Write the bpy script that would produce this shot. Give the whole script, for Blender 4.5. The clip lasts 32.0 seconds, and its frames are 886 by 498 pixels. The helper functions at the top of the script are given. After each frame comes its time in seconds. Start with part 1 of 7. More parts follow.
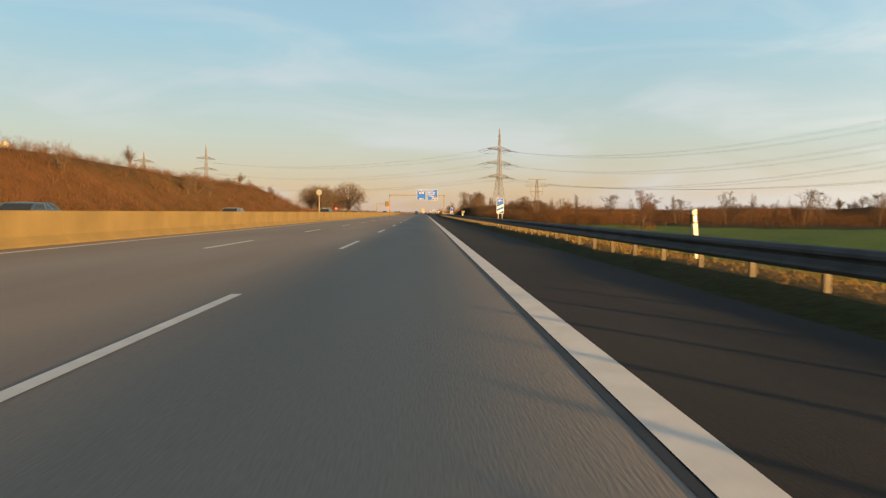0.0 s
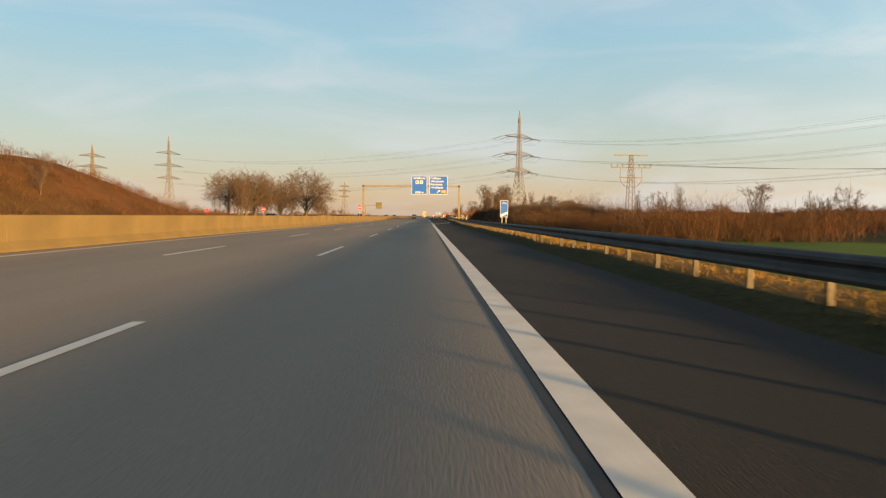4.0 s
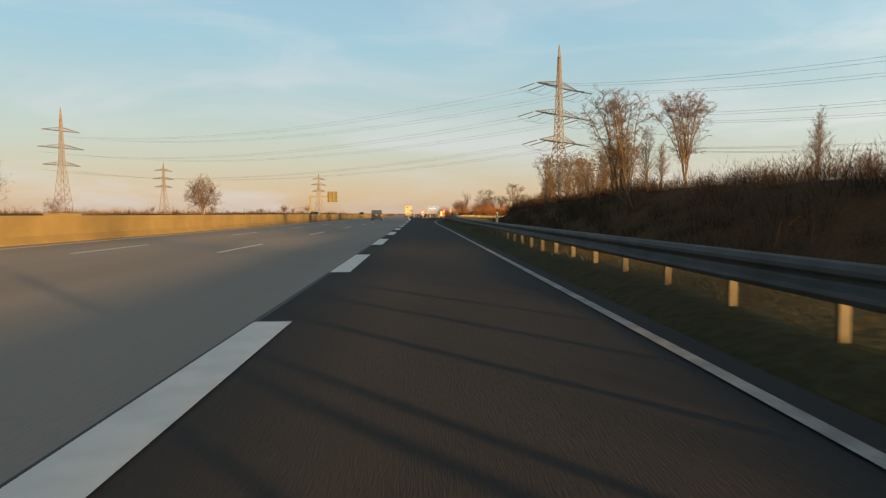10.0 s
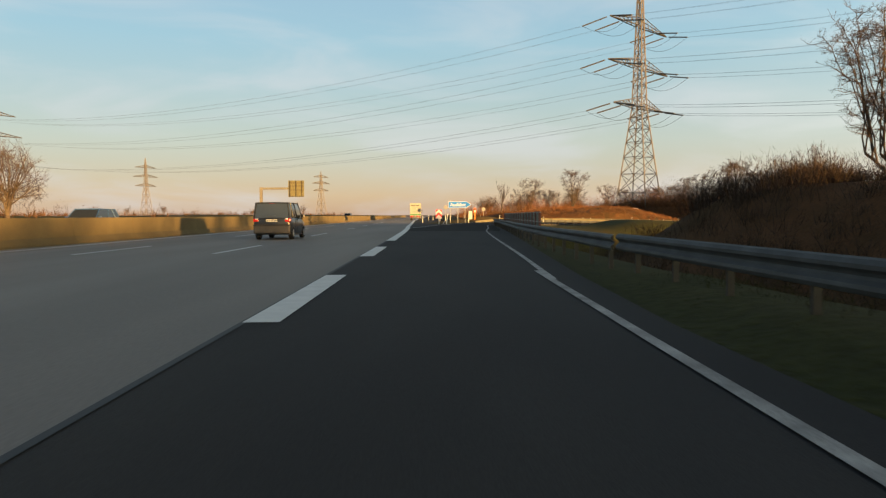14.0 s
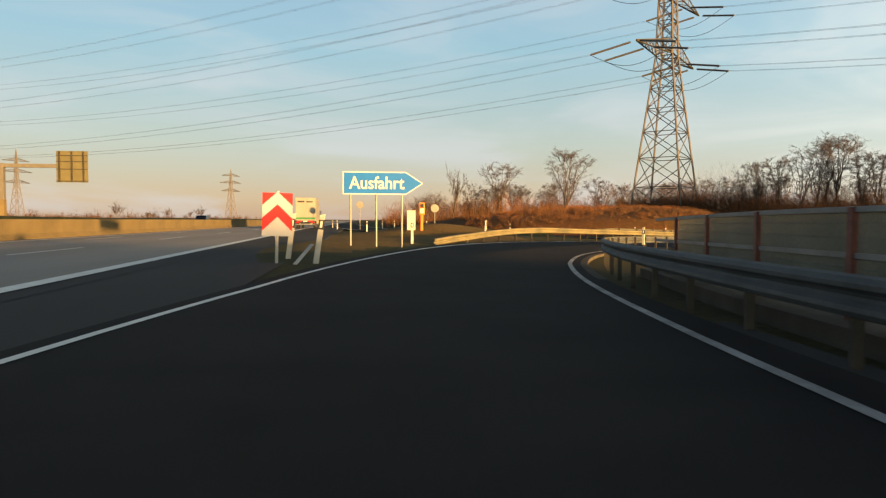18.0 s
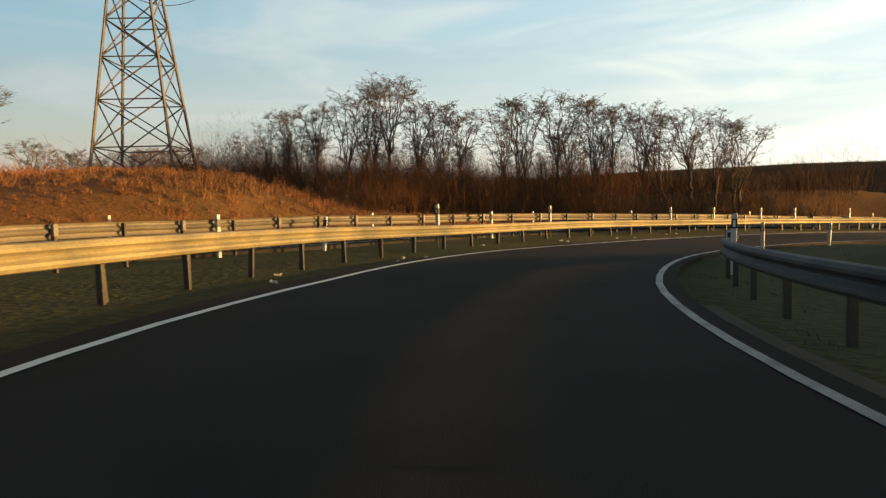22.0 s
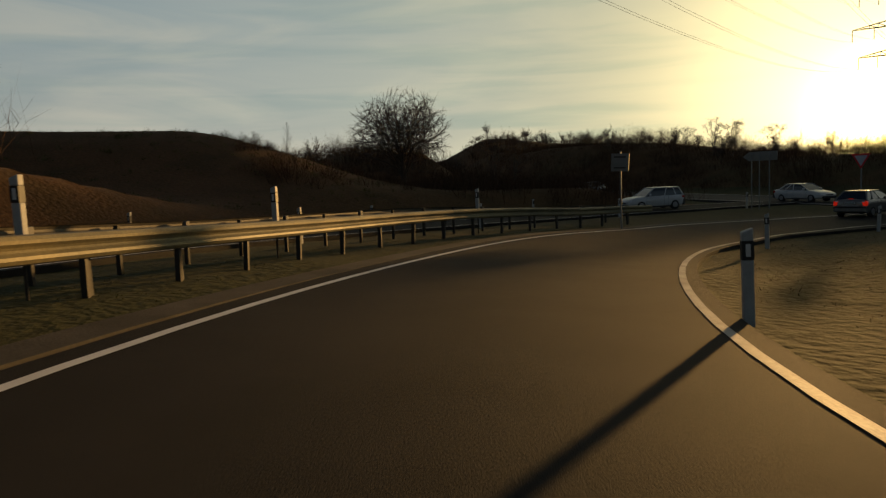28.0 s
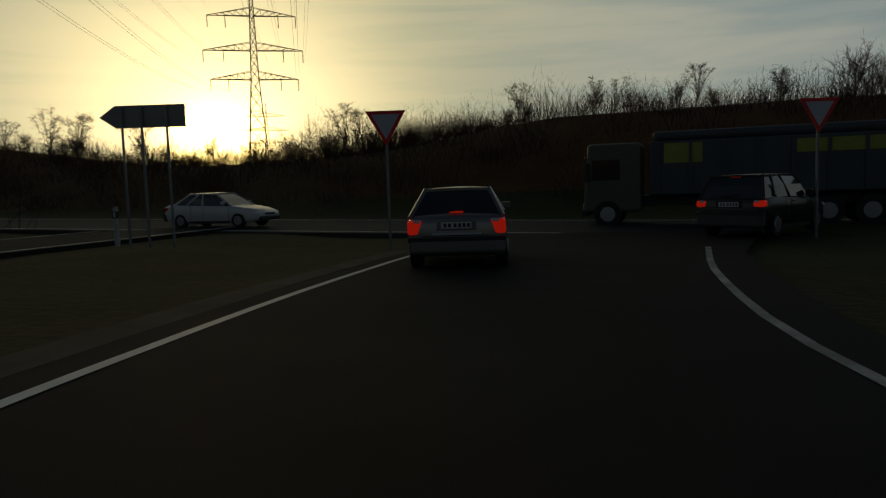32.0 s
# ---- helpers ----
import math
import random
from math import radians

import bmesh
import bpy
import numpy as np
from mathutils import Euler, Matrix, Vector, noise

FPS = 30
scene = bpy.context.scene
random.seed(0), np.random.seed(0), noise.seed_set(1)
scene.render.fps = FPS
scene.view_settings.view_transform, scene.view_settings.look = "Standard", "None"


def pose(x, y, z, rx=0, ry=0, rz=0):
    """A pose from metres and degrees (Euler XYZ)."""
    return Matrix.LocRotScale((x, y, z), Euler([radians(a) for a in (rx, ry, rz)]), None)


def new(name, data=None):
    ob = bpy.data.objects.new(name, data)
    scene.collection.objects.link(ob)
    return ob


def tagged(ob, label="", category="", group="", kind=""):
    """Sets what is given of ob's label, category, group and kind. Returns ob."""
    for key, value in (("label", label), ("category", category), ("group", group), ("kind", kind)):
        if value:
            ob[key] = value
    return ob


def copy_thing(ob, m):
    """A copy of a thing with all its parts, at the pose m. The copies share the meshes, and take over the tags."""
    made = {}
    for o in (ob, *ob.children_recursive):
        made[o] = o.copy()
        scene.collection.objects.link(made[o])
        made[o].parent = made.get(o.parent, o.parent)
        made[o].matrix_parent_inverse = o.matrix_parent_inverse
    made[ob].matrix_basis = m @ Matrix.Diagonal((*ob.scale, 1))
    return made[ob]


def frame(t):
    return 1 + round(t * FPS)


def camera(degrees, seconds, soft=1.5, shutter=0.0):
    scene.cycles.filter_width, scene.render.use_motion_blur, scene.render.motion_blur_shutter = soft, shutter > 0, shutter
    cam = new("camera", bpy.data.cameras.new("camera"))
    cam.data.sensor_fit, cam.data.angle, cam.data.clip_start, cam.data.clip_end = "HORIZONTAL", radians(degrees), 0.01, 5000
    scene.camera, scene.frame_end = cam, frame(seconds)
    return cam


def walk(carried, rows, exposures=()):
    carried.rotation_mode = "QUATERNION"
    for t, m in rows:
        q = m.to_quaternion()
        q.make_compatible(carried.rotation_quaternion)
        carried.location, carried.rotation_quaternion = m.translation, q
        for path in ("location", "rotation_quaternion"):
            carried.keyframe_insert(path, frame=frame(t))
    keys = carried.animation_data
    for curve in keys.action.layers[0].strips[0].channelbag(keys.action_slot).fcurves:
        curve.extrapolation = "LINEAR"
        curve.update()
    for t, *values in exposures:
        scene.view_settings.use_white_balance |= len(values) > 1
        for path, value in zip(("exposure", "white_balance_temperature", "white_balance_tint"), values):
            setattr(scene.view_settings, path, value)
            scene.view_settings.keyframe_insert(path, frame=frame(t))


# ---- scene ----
# Camera: seconds, x, y, z, tilt, lean, turn
PATH = [
    (0.0, -0.00, 0.00, 1.15, 87.02, -0.43, -1.54),
    (0.5, 0.05, 13.87, 1.15, 87.10, -0.25, -1.60),
    (1.0, 0.07, 27.75, 1.15, 87.24, 0.01, -1.61),
    (1.5, 0.07, 41.60, 1.15, 87.21, -0.13, -1.57),
    (2.0, 0.08, 55.34, 1.15, 87.27, -0.16, -1.46),
    (2.5, 0.12, 68.98, 1.15, 87.19, -0.07, -1.33),
    (3.0, 0.18, 82.66, 1.15, 87.20, -0.28, -1.36),
    (3.5, 0.28, 96.55, 1.15, 87.31, -0.30, -1.43),
    (4.0, 0.39, 110.69, 1.15, 87.32, -0.32, -1.39),
    (4.5, 0.50, 125.01, 1.15, 87.32, -0.33, -1.33),
    (5.0, 0.60, 139.44, 1.15, 87.33, -0.35, -1.31),
    (5.5, 0.69, 153.90, 1.15, 87.33, -0.36, -1.35),
    (6.0, 0.80, 168.31, 1.15, 87.34, -0.14, -1.43),
    (6.5, 0.94, 182.61, 1.15, 87.28, -0.22, -1.58),
    (7.0, 1.15, 196.79, 1.15, 87.29, -0.40, -1.86),
    (7.5, 1.41, 210.67, 1.15, 87.28, -0.19, -2.11),
    (8.0, 1.67, 224.15, 1.15, 87.12, -0.33, -2.60),
    (8.5, 1.99, 237.35, 1.15, 87.02, -0.09, -2.56),
    (9.0, 2.37, 250.32, 1.15, 87.08, 0.03, -2.48),
    (9.5, 2.66, 262.95, 1.15, 87.09, 0.07, -2.19),
    (10.0, 2.90, 275.11, 1.15, 87.12, 0.14, -2.03),
    (10.5, 3.10, 286.85, 1.15, 87.22, 0.17, -1.90),
    (11.0, 3.26, 298.45, 1.15, 87.36, 0.17, -1.76),
    (11.5, 3.36, 310.18, 1.15, 87.34, 0.14, -1.64),
    (12.0, 3.39, 322.07, 1.15, 87.45, 0.19, -1.50),
    (12.5, 3.38, 333.80, 1.15, 87.40, 0.19, -1.27),
    (13.0, 3.35, 345.00, 1.15, 87.35, 0.48, -1.12),
    (13.5, 3.27, 355.58, 1.15, 87.28, 0.40, -0.96),
    (14.0, 3.20, 365.66, 1.15, 87.24, 0.27, -0.92),
    (14.5, 3.20, 375.40, 1.15, 87.21, 0.11, -1.13),
    (15.0, 3.31, 384.98, 1.15, 87.36, 0.16, -1.84),
    (15.5, 3.53, 394.44, 1.15, 87.51, 0.21, -2.51),
    (16.0, 3.85, 403.70, 1.15, 87.67, 0.27, -2.87),
    (16.5, 4.37, 412.69, 1.15, 87.82, 0.32, -2.99),
    (17.0, 5.07, 421.32, 1.15, 87.52, -0.37, -3.89),
    (17.5, 5.68, 429.60, 1.15, 87.58, -0.19, -4.94),
    (18.0, 6.27, 437.43, 1.15, 87.65, -0.22, -6.78),
    (18.5, 7.07, 444.49, 1.15, 87.29, -0.21, -9.51),
    (19.0, 8.15, 450.76, 1.15, 87.26, 0.03, -12.54),
    (19.5, 9.55, 456.46, 1.14, 87.07, 0.92, -16.37),
    (20.0, 11.30, 461.75, 1.11, 86.80, 1.27, -21.77),
    (20.5, 13.54, 466.62, 1.07, 86.63, 1.94, -28.38),
    (21.0, 16.25, 471.04, 1.02, 86.29, 2.19, -34.98),
    (21.5, 19.25, 475.00, 0.94, 86.04, 2.14, -41.64),
    (22.0, 22.50, 478.49, 0.85, 85.74, 1.63, -48.54),
    (22.5, 26.03, 481.47, 0.73, 85.50, 1.53, -54.12),
    (23.0, 29.84, 483.98, 0.60, 85.27, 1.58, -59.26),
    (23.5, 33.80, 486.07, 0.45, 85.10, 1.62, -64.76),
    (24.0, 37.86, 487.70, 0.28, 84.99, 1.25, -70.82),
    (24.5, 42.18, 488.87, 0.11, 84.98, 0.85, -77.10),
    (25.0, 46.83, 489.63, -0.07, 85.09, 1.02, -82.54),
    (25.5, 51.60, 489.99, -0.26, 85.21, 1.41, -87.74),
    (26.0, 56.24, 489.98, -0.46, 84.99, 1.48, -92.94),
    (26.5, 60.74, 489.61, -0.66, 84.95, 1.68, -98.07),
    (27.0, 65.15, 488.89, -0.86, 84.80, 1.92, -102.58),
    (27.5, 69.49, 487.83, -1.06, 84.66, 2.16, -106.88),
    (28.0, 73.73, 486.42, -1.26, 84.51, 2.40, -111.33),
    (28.5, 77.85, 484.61, -1.46, 84.37, 2.64, -116.36),
    (29.0, 81.77, 482.34, -1.65, 84.60, 2.75, -122.59),
    (29.5, 85.34, 479.69, -1.84, 84.66, 2.60, -129.01),
    (30.0, 88.51, 476.83, -2.02, 84.65, 2.63, -135.45),
    (30.5, 91.26, 473.87, -2.19, 84.59, 3.18, -141.54),
    (31.0, 93.53, 470.74, -2.35, 84.64, 2.69, -147.73),
    (31.5, 95.35, 467.45, -2.50, 84.74, 2.13, -154.22),
    (32.0, 96.88, 464.09, -2.64, 84.93, 1.87, -160.78),
]
cam = camera(64.65, 32.0, soft=1.3, shutter=0.1)
walk(cam, [(r[0], pose(*r[1:])) for r in PATH],
     exposures=[(0, 1.77), (18, 1.77), (22, 1.62), (24, 1.3), (26, 0.85), (28.5, -0.1), (32, -0.37)])

# ---- light ----
SUN_YAW, SUN_ELEV = radians(143.2), radians(3.4)      # clockwise from +y, above the horizon
SUN_DIR = Vector((math.sin(SUN_YAW) * math.cos(SUN_ELEV), math.cos(SUN_YAW) * math.cos(SUN_ELEV), math.sin(SUN_ELEV)))
sun = new("sun", bpy.data.lights.new("sun", "SUN"))
sun.data.energy, sun.data.angle, sun.data.color = 6.0, radians(1.2), (1.0, 0.55, 0.17)
sun.matrix_basis = SUN_DIR.to_track_quat("Z", "Y").to_matrix().to_4x4()

world = bpy.data.worlds.new("sky")
scene.world = world
world.use_nodes = True
wt = world.node_tree
wt.nodes.clear()


def wnode(kind, **props):
    n = wt.nodes.new(kind)
    for key, value in props.items():
        setattr(n, key, value)
    return n


def wlink(a, b):
    wt.links.new(a, b)


def wmath(op, a, b=None):
    n = wnode("ShaderNodeMath", operation=op)
    for k, v in enumerate((a, b)):
        if v is None:
            continue
        if isinstance(v, (int, float)):
            n.inputs[k].default_value = v
        else:
            wlink(v, n.inputs[k])
    return n.outputs[0]


def wmix(fac, a, b, blend="MIX"):
    n = wnode("ShaderNodeMix", data_type="RGBA", blend_type=blend)
    for k, v in ((0, fac), (6, a), (7, b)):
        if isinstance(v, (int, float)):
            n.inputs[k].default_value = v
        elif isinstance(v, tuple):
            n.inputs[k].default_value = (*v, 1)
        else:
            wlink(v, n.inputs[k])
    return n.outputs[2]


sky = wnode("ShaderNodeTexSky", sky_type="NISHITA", sun_disc=False, sun_elevation=SUN_ELEV, sun_rotation=SUN_YAW, altitude=120, air_density=1.0, dust_density=1.2, ozone_density=1.6)
coord = wnode("ShaderNodeTexCoord").outputs["Generated"]
split = wnode("ShaderNodeSeparateXYZ")
wlink(coord, split.inputs[0])
height = wmath("MAXIMUM", split.outputs[2], 0.0)
low = wmath("MAXIMUM", wmath("SUBTRACT", 1.0, wmath("MULTIPLY", height, 1.3)), 0.0)
# thin high cloud, drawn out sideways by the low view
flat = wnode("ShaderNodeMapping")
flat.inputs["Scale"].default_value = (1.6, 1.6, 7.0)
wlink(coord, flat.inputs[0])
cloud = wnode("ShaderNodeTexNoise")
cloud.inputs["Scale"].default_value, cloud.inputs["Detail"].default_value, cloud.inputs["Distortion"].default_value = 2.1, 6.0, 0.6
wlink(flat.outputs[0], cloud.inputs["Vector"])
veil = wnode("ShaderNodeMapRange", interpolation_type="SMOOTHSTEP")
veil.inputs[1].default_value, veil.inputs[2].default_value = 0.42, 0.72
wlink(cloud.outputs[0], veil.inputs[0])
# nearness to the sun
toward = wnode("ShaderNodeVectorMath", operation="DOT_PRODUCT")
wlink(coord, toward.inputs[0])
toward.inputs[1].default_value = SUN_DIR
near = wmath("MAXIMUM", toward.outputs["Value"], 0.0)
broad = wmath("MAXIMUM", wmath("MULTIPLY", wmath("ADD", toward.outputs["Value"], 0.6), 0.625), 0.0)
wide, halo, core = wmath("MULTIPLY", wmath("POWER", broad, 1.25), low), wmath("POWER", near, 55.0), wmath("POWER", near, 700.0)
up = wmath("POWER", height, 0.45)
gradient = wnode("ShaderNodeValToRGB")
ramp = gradient.color_ramp
for k, (at, rgb) in enumerate([(0.0, (0.66, 0.40, 0.26)), (0.20, (0.75, 0.57, 0.38)), (0.36, (0.61, 0.67, 0.60)), (0.52, (0.40, 0.64, 0.75)), (0.62, (0.37, 0.57, 0.74)), (0.72, (0.09, 0.16, 0.27)), (1.0, (0.02, 0.04, 0.10))]):
    e = ramp.elements[k] if k < 2 else ramp.elements.new(at)
    e.position, e.color = at, (*rgb, 1)
wlink(up, gradient.inputs[0])
air = wmix(0.88, wmix(1.0, sky.outputs[0], (0.4, 0.4, 0.4), "MULTIPLY"), gradient.outputs[0])
air = wmix(wmath("MULTIPLY", wmath("MULTIPLY", veil.outputs[0], low), 0.62), air, (0.77, 0.80, 0.82))
air = wmix(wmath("MULTIPLY", wide, 0.8), air, wmix(veil.outputs[0], (1.82, 2.0, 1.95), (2.7, 2.62, 2.15)))
air = wmix(wmath("MULTIPLY", wmath("POWER", near, 5.0), 0.55), air, (2.5, 2.33, 1.28))
air = wmix(wmath("MULTIPLY", wmath("POWER", near, 18.0), 0.7), air, (3.0, 2.5, 1.2))
bands = wnode("ShaderNodeMapping")
bands.inputs["Scale"].default_value, bands.inputs["Rotation"].default_value = (1.1, 1.1, 15.0), (0.06, -0.05, 0.0)
wlink(coord, bands.inputs[0])
streak = wnode("ShaderNodeTexNoise")
streak.inputs["Scale"].default_value, streak.inputs["Detail"].default_value, streak.inputs["Distortion"].default_value = 2.4, 7.0, 0.5
wlink(bands.outputs[0], streak.inputs["Vector"])
stripe = wnode("ShaderNodeMapRange", interpolation_type="SMOOTHSTEP")
stripe.inputs[1].default_value, stripe.inputs[2].default_value = 0.42, 0.66
wlink(streak.outputs[0], stripe.inputs[0])
air = wmix(wmath("MULTIPLY", wmath("MULTIPLY", stripe.outputs[0], wide), 0.75), air, wmix(1.0, air, (0.66, 0.80, 0.86), "MULTIPLY"))
air = wmix(wmath("MULTIPLY", halo, 0.95), air, (9.5, 7.6, 3.8))
air = wmix(core, air, (40.0, 28.0, 9.0))
background = wnode("ShaderNodeBackground")
background.inputs[1].default_value = 0.27
wlink(air, background.inputs[0])
wlink(background.outputs[0], wnode("ShaderNodeOutputWorld").inputs[0])

# ---- materials ----
MATS = {}


def mat(name, rgb, rough=0.8, metal=0.0, vary=0.25, scale=3.0, fine=40.0, bump=0.1, rgb2=None, spec=0.3, island=0.0, emit=None, stretch=None, depth=0.02):
    """A procedural surface: two colours mixed by coarse noise, a fine grain on top, and a fine relief."""
    if name in MATS:
        return MATS[name]
    m = bpy.data.materials.new(name)
    m.use_nodes = True
    t = m.node_tree
    b = t.nodes["Principled BSDF"]
    b.inputs["Roughness"].default_value, b.inputs["Metallic"].default_value, b.inputs["Specular IOR Level"].default_value = rough, metal, spec
    co = t.nodes.new("ShaderNodeTexCoord").outputs["Object"]
    if stretch:
        mp = t.nodes.new("ShaderNodeMapping")
        mp.inputs["Scale"].default_value = stretch
        t.links.new(co, mp.inputs[0])
        co = mp.outputs[0]
    n1, n2 = t.nodes.new("ShaderNodeTexNoise"), t.nodes.new("ShaderNodeTexNoise")
    for n, s, d in ((n1, scale, 5.0), (n2, fine, 3.0)):
        n.inputs["Scale"].default_value, n.inputs["Detail"].default_value = s, d
        t.links.new(co, n.inputs["Vector"])
    mr = t.nodes.new("ShaderNodeMapRange")
    mr.inputs[1].default_value, mr.inputs[2].default_value = 0.35, 0.65
    t.links.new(n1.outputs[0], mr.inputs[0])
    mix = t.nodes.new("ShaderNodeMix")
    mix.data_type = "RGBA"
    dark = rgb2 or tuple(c * (1 - vary) for c in rgb)
    mix.inputs[6].default_value, mix.inputs[7].default_value = (*rgb, 1), (*dark, 1)
    t.links.new(mr.outputs[0], mix.inputs[0])
    grain = t.nodes.new("ShaderNodeMix")
    grain.data_type, grain.blend_type = "RGBA", "OVERLAY"
    grain.inputs[0].default_value = min(1.0, vary * 1.2)
    t.links.new(mix.outputs[2], grain.inputs[6])
    t.links.new(n2.outputs[0], grain.inputs[7])
    out = grain.outputs[2]
    if island:
        rnd = t.nodes.new("ShaderNodeNewGeometry").outputs["Random Per Island"]
        hsv = t.nodes.new("ShaderNodeHueSaturation")
        vr = t.nodes.new("ShaderNodeMapRange")
        vr.inputs[3].default_value, vr.inputs[4].default_value = 1 - island, 1 + island
        t.links.new(rnd, vr.inputs[0])
        t.links.new(vr.outputs[0], hsv.inputs["Value"])
        t.links.new(out, hsv.inputs["Color"])
        out = hsv.outputs[0]
    t.links.new(out, b.inputs["Base Color"])
    if bump:
        bp = t.nodes.new("ShaderNodeBump")
        bp.inputs["Strength"].default_value, bp.inputs["Distance"].default_value = bump, depth
        t.links.new(n2.outputs[0], bp.inputs["Height"])
        t.links.new(bp.outputs[0], b.inputs["Normal"])
    if emit:
        b.inputs["Emission Color"].default_value, b.inputs["Emission Strength"].default_value = (*emit[:3], 1), emit[3]
    MATS[name] = m
    return m


concrete_road = mat("road_concrete", (0.26, 0.235, 0.21), 0.8, vary=0.16, scale=0.35, fine=60, bump=0.15, rgb2=(0.21, 0.19, 0.172), stretch=(1, 0.12, 1), spec=0.2)
asphalt = mat("asphalt", (0.034, 0.0325, 0.032), 0.85, vary=0.3, scale=0.5, fine=120, bump=0.35, rgb2=(0.044, 0.042, 0.040), stretch=(1, 0.25, 1), spec=0.12)
ramp_asphalt = mat("ramp_asphalt", (0.026, 0.0242, 0.023), 0.85, vary=0.35, scale=0.6, fine=120, bump=0.35, rgb2=(0.019, 0.0178, 0.017), spec=0.06)
paint = mat("road_paint", (0.72, 0.71, 0.68), 0.6, vary=0.14, scale=2.5, fine=70, bump=0.1)
paint_worn = mat("worn_road_paint", (0.40, 0.39, 0.37), 0.7, vary=0.5, scale=1.6, fine=45, bump=0.1, rgb2=(0.20, 0.195, 0.185))
joint_tar = mat("joint_tar", (0.03, 0.028, 0.027), 0.6, vary=0.2, bump=0.1)
barrier_concrete = mat("barrier_concrete", (0.135, 0.104, 0.054), 0.9, vary=0.22, scale=0.6, fine=35, bump=0.2, rgb2=(0.105, 0.082, 0.044), spec=0.1)
kerb_concrete = mat("kerb_concrete", (0.085, 0.074, 0.06), 0.9, vary=0.3, scale=1.2, fine=40, bump=0.25, rgb2=(0.055, 0.048, 0.038), spec=0.1)
panel_grey = mat("weathered_panel", (0.125, 0.13, 0.118), 0.7, metal=0.2, vary=0.3, scale=1.2, fine=25, bump=0.05, rgb2=(0.09, 0.095, 0.086), spec=0.25)
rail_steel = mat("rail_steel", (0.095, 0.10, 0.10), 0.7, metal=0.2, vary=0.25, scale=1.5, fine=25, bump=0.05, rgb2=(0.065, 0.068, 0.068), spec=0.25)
galvanised = mat("galvanised_steel", (0.20, 0.205, 0.205), 0.55, metal=0.45, vary=0.2, scale=1.5, fine=25, bump=0.05, rgb2=(0.15, 0.15, 0.15), spec=0.4)
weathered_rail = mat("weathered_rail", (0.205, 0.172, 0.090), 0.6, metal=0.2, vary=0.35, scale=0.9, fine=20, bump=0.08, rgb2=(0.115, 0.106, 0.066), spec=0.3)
# copy of the weathered rail with the sun's gold taken out, as if shaded
back_rail = mat("shaded_rail", (0.120, 0.104, 0.078), 0.65, metal=0.2, vary=0.35, scale=0.9, fine=20, bump=0.08, rgb2=(0.085, 0.075, 0.058), spec=0.3)
post_steel = mat("post_steel", (0.052, 0.046, 0.038), 0.65, metal=0.3, vary=0.3, scale=4, fine=30, bump=0.08)
gantry_steel = mat("gantry_steel", (0.13, 0.12, 0.105), 0.6, metal=0.2, vary=0.2, scale=1.5, fine=20, bump=0.03)
lattice_steel = mat("lattice_steel", (0.092, 0.080, 0.070), 0.65, metal=0.3, vary=0.2, scale=0.8, fine=10, bump=0.0)
wire_mat = mat("wire", (0.10, 0.10, 0.10), 0.6, metal=0.5, vary=0.1, bump=0.0)
insulator_mat = mat("insulator", (0.09, 0.085, 0.08), 0.4, vary=0.1, bump=0.0)
white_plastic = mat("white_plastic", (0.38, 0.375, 0.35), 0.5, vary=0.14, scale=6, fine=40, bump=0.04)
black_plastic = mat("black_plastic", (0.02, 0.02, 0.02), 0.5, vary=0.15, bump=0.04)
reflector = mat("reflector", (0.6, 0.58, 0.55), 0.25, vary=0.05, bump=0.0, spec=0.6)
reflector_orange = mat("reflector_orange", (0.55, 0.18, 0.03), 0.3, vary=0.05, bump=0.0)
sign_blue = mat("sign_blue", (0.003, 0.066, 0.36), 0.45, vary=0.06, scale=1.5, fine=30, bump=0.0)
exit_blue = mat("exit_sign_blue", (0.006, 0.115, 0.42), 0.45, vary=0.06, scale=1.5, fine=30, bump=0.0)
# white board face greyed: its shade is put into the colour
board_shaded = mat("shaded_board", (0.21, 0.205, 0.19), 0.6, vary=0.2, scale=4.0, bump=0.02, rgb2=(0.16, 0.155, 0.14))
sign_white = mat("sign_white", (0.37, 0.38, 0.42), 0.45, vary=0.05, bump=0.0)
sign_orange = mat("sign_orange", (0.85, 0.30, 0.02), 0.45, vary=0.05, bump=0.0)
sign_red = mat("sign_red", (0.55, 0.015, 0.02), 0.45, vary=0.05, bump=0.0)
sign_black = mat("sign_black", (0.015, 0.015, 0.015), 0.5, vary=0.05, bump=0.0)
sign_back = mat("sign_back_aluminium", (0.20, 0.195, 0.18), 0.5, metal=0.5, vary=0.12, scale=2, fine=20, bump=0.0)
orange_plastic = mat("orange_plastic", (0.80, 0.17, 0.02), 0.5, vary=0.08, bump=0.02)
bark = mat("bark", (0.085, 0.062, 0.045), 0.9, vary=0.3, scale=4, fine=18, bump=0.3, rgb2=(0.055, 0.042, 0.03))
twig = mat("twig", (0.066, 0.047, 0.037), 0.9, vary=0.2, scale=1.0, fine=10, bump=0.0, rgb2=(0.048, 0.034, 0.028))
# brighter rust copy of the brush; backlight glow is put into the colour
thicket_rust_lit = mat("rust_twigs_lit", (0.175, 0.076, 0.034), 0.9, vary=0.3, scale=0.12, fine=2.0, bump=0.0, rgb2=(0.115, 0.062, 0.032), island=0.35, spec=0.1)
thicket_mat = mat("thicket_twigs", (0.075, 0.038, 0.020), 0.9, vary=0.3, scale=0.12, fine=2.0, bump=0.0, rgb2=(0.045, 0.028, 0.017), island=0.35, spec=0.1)
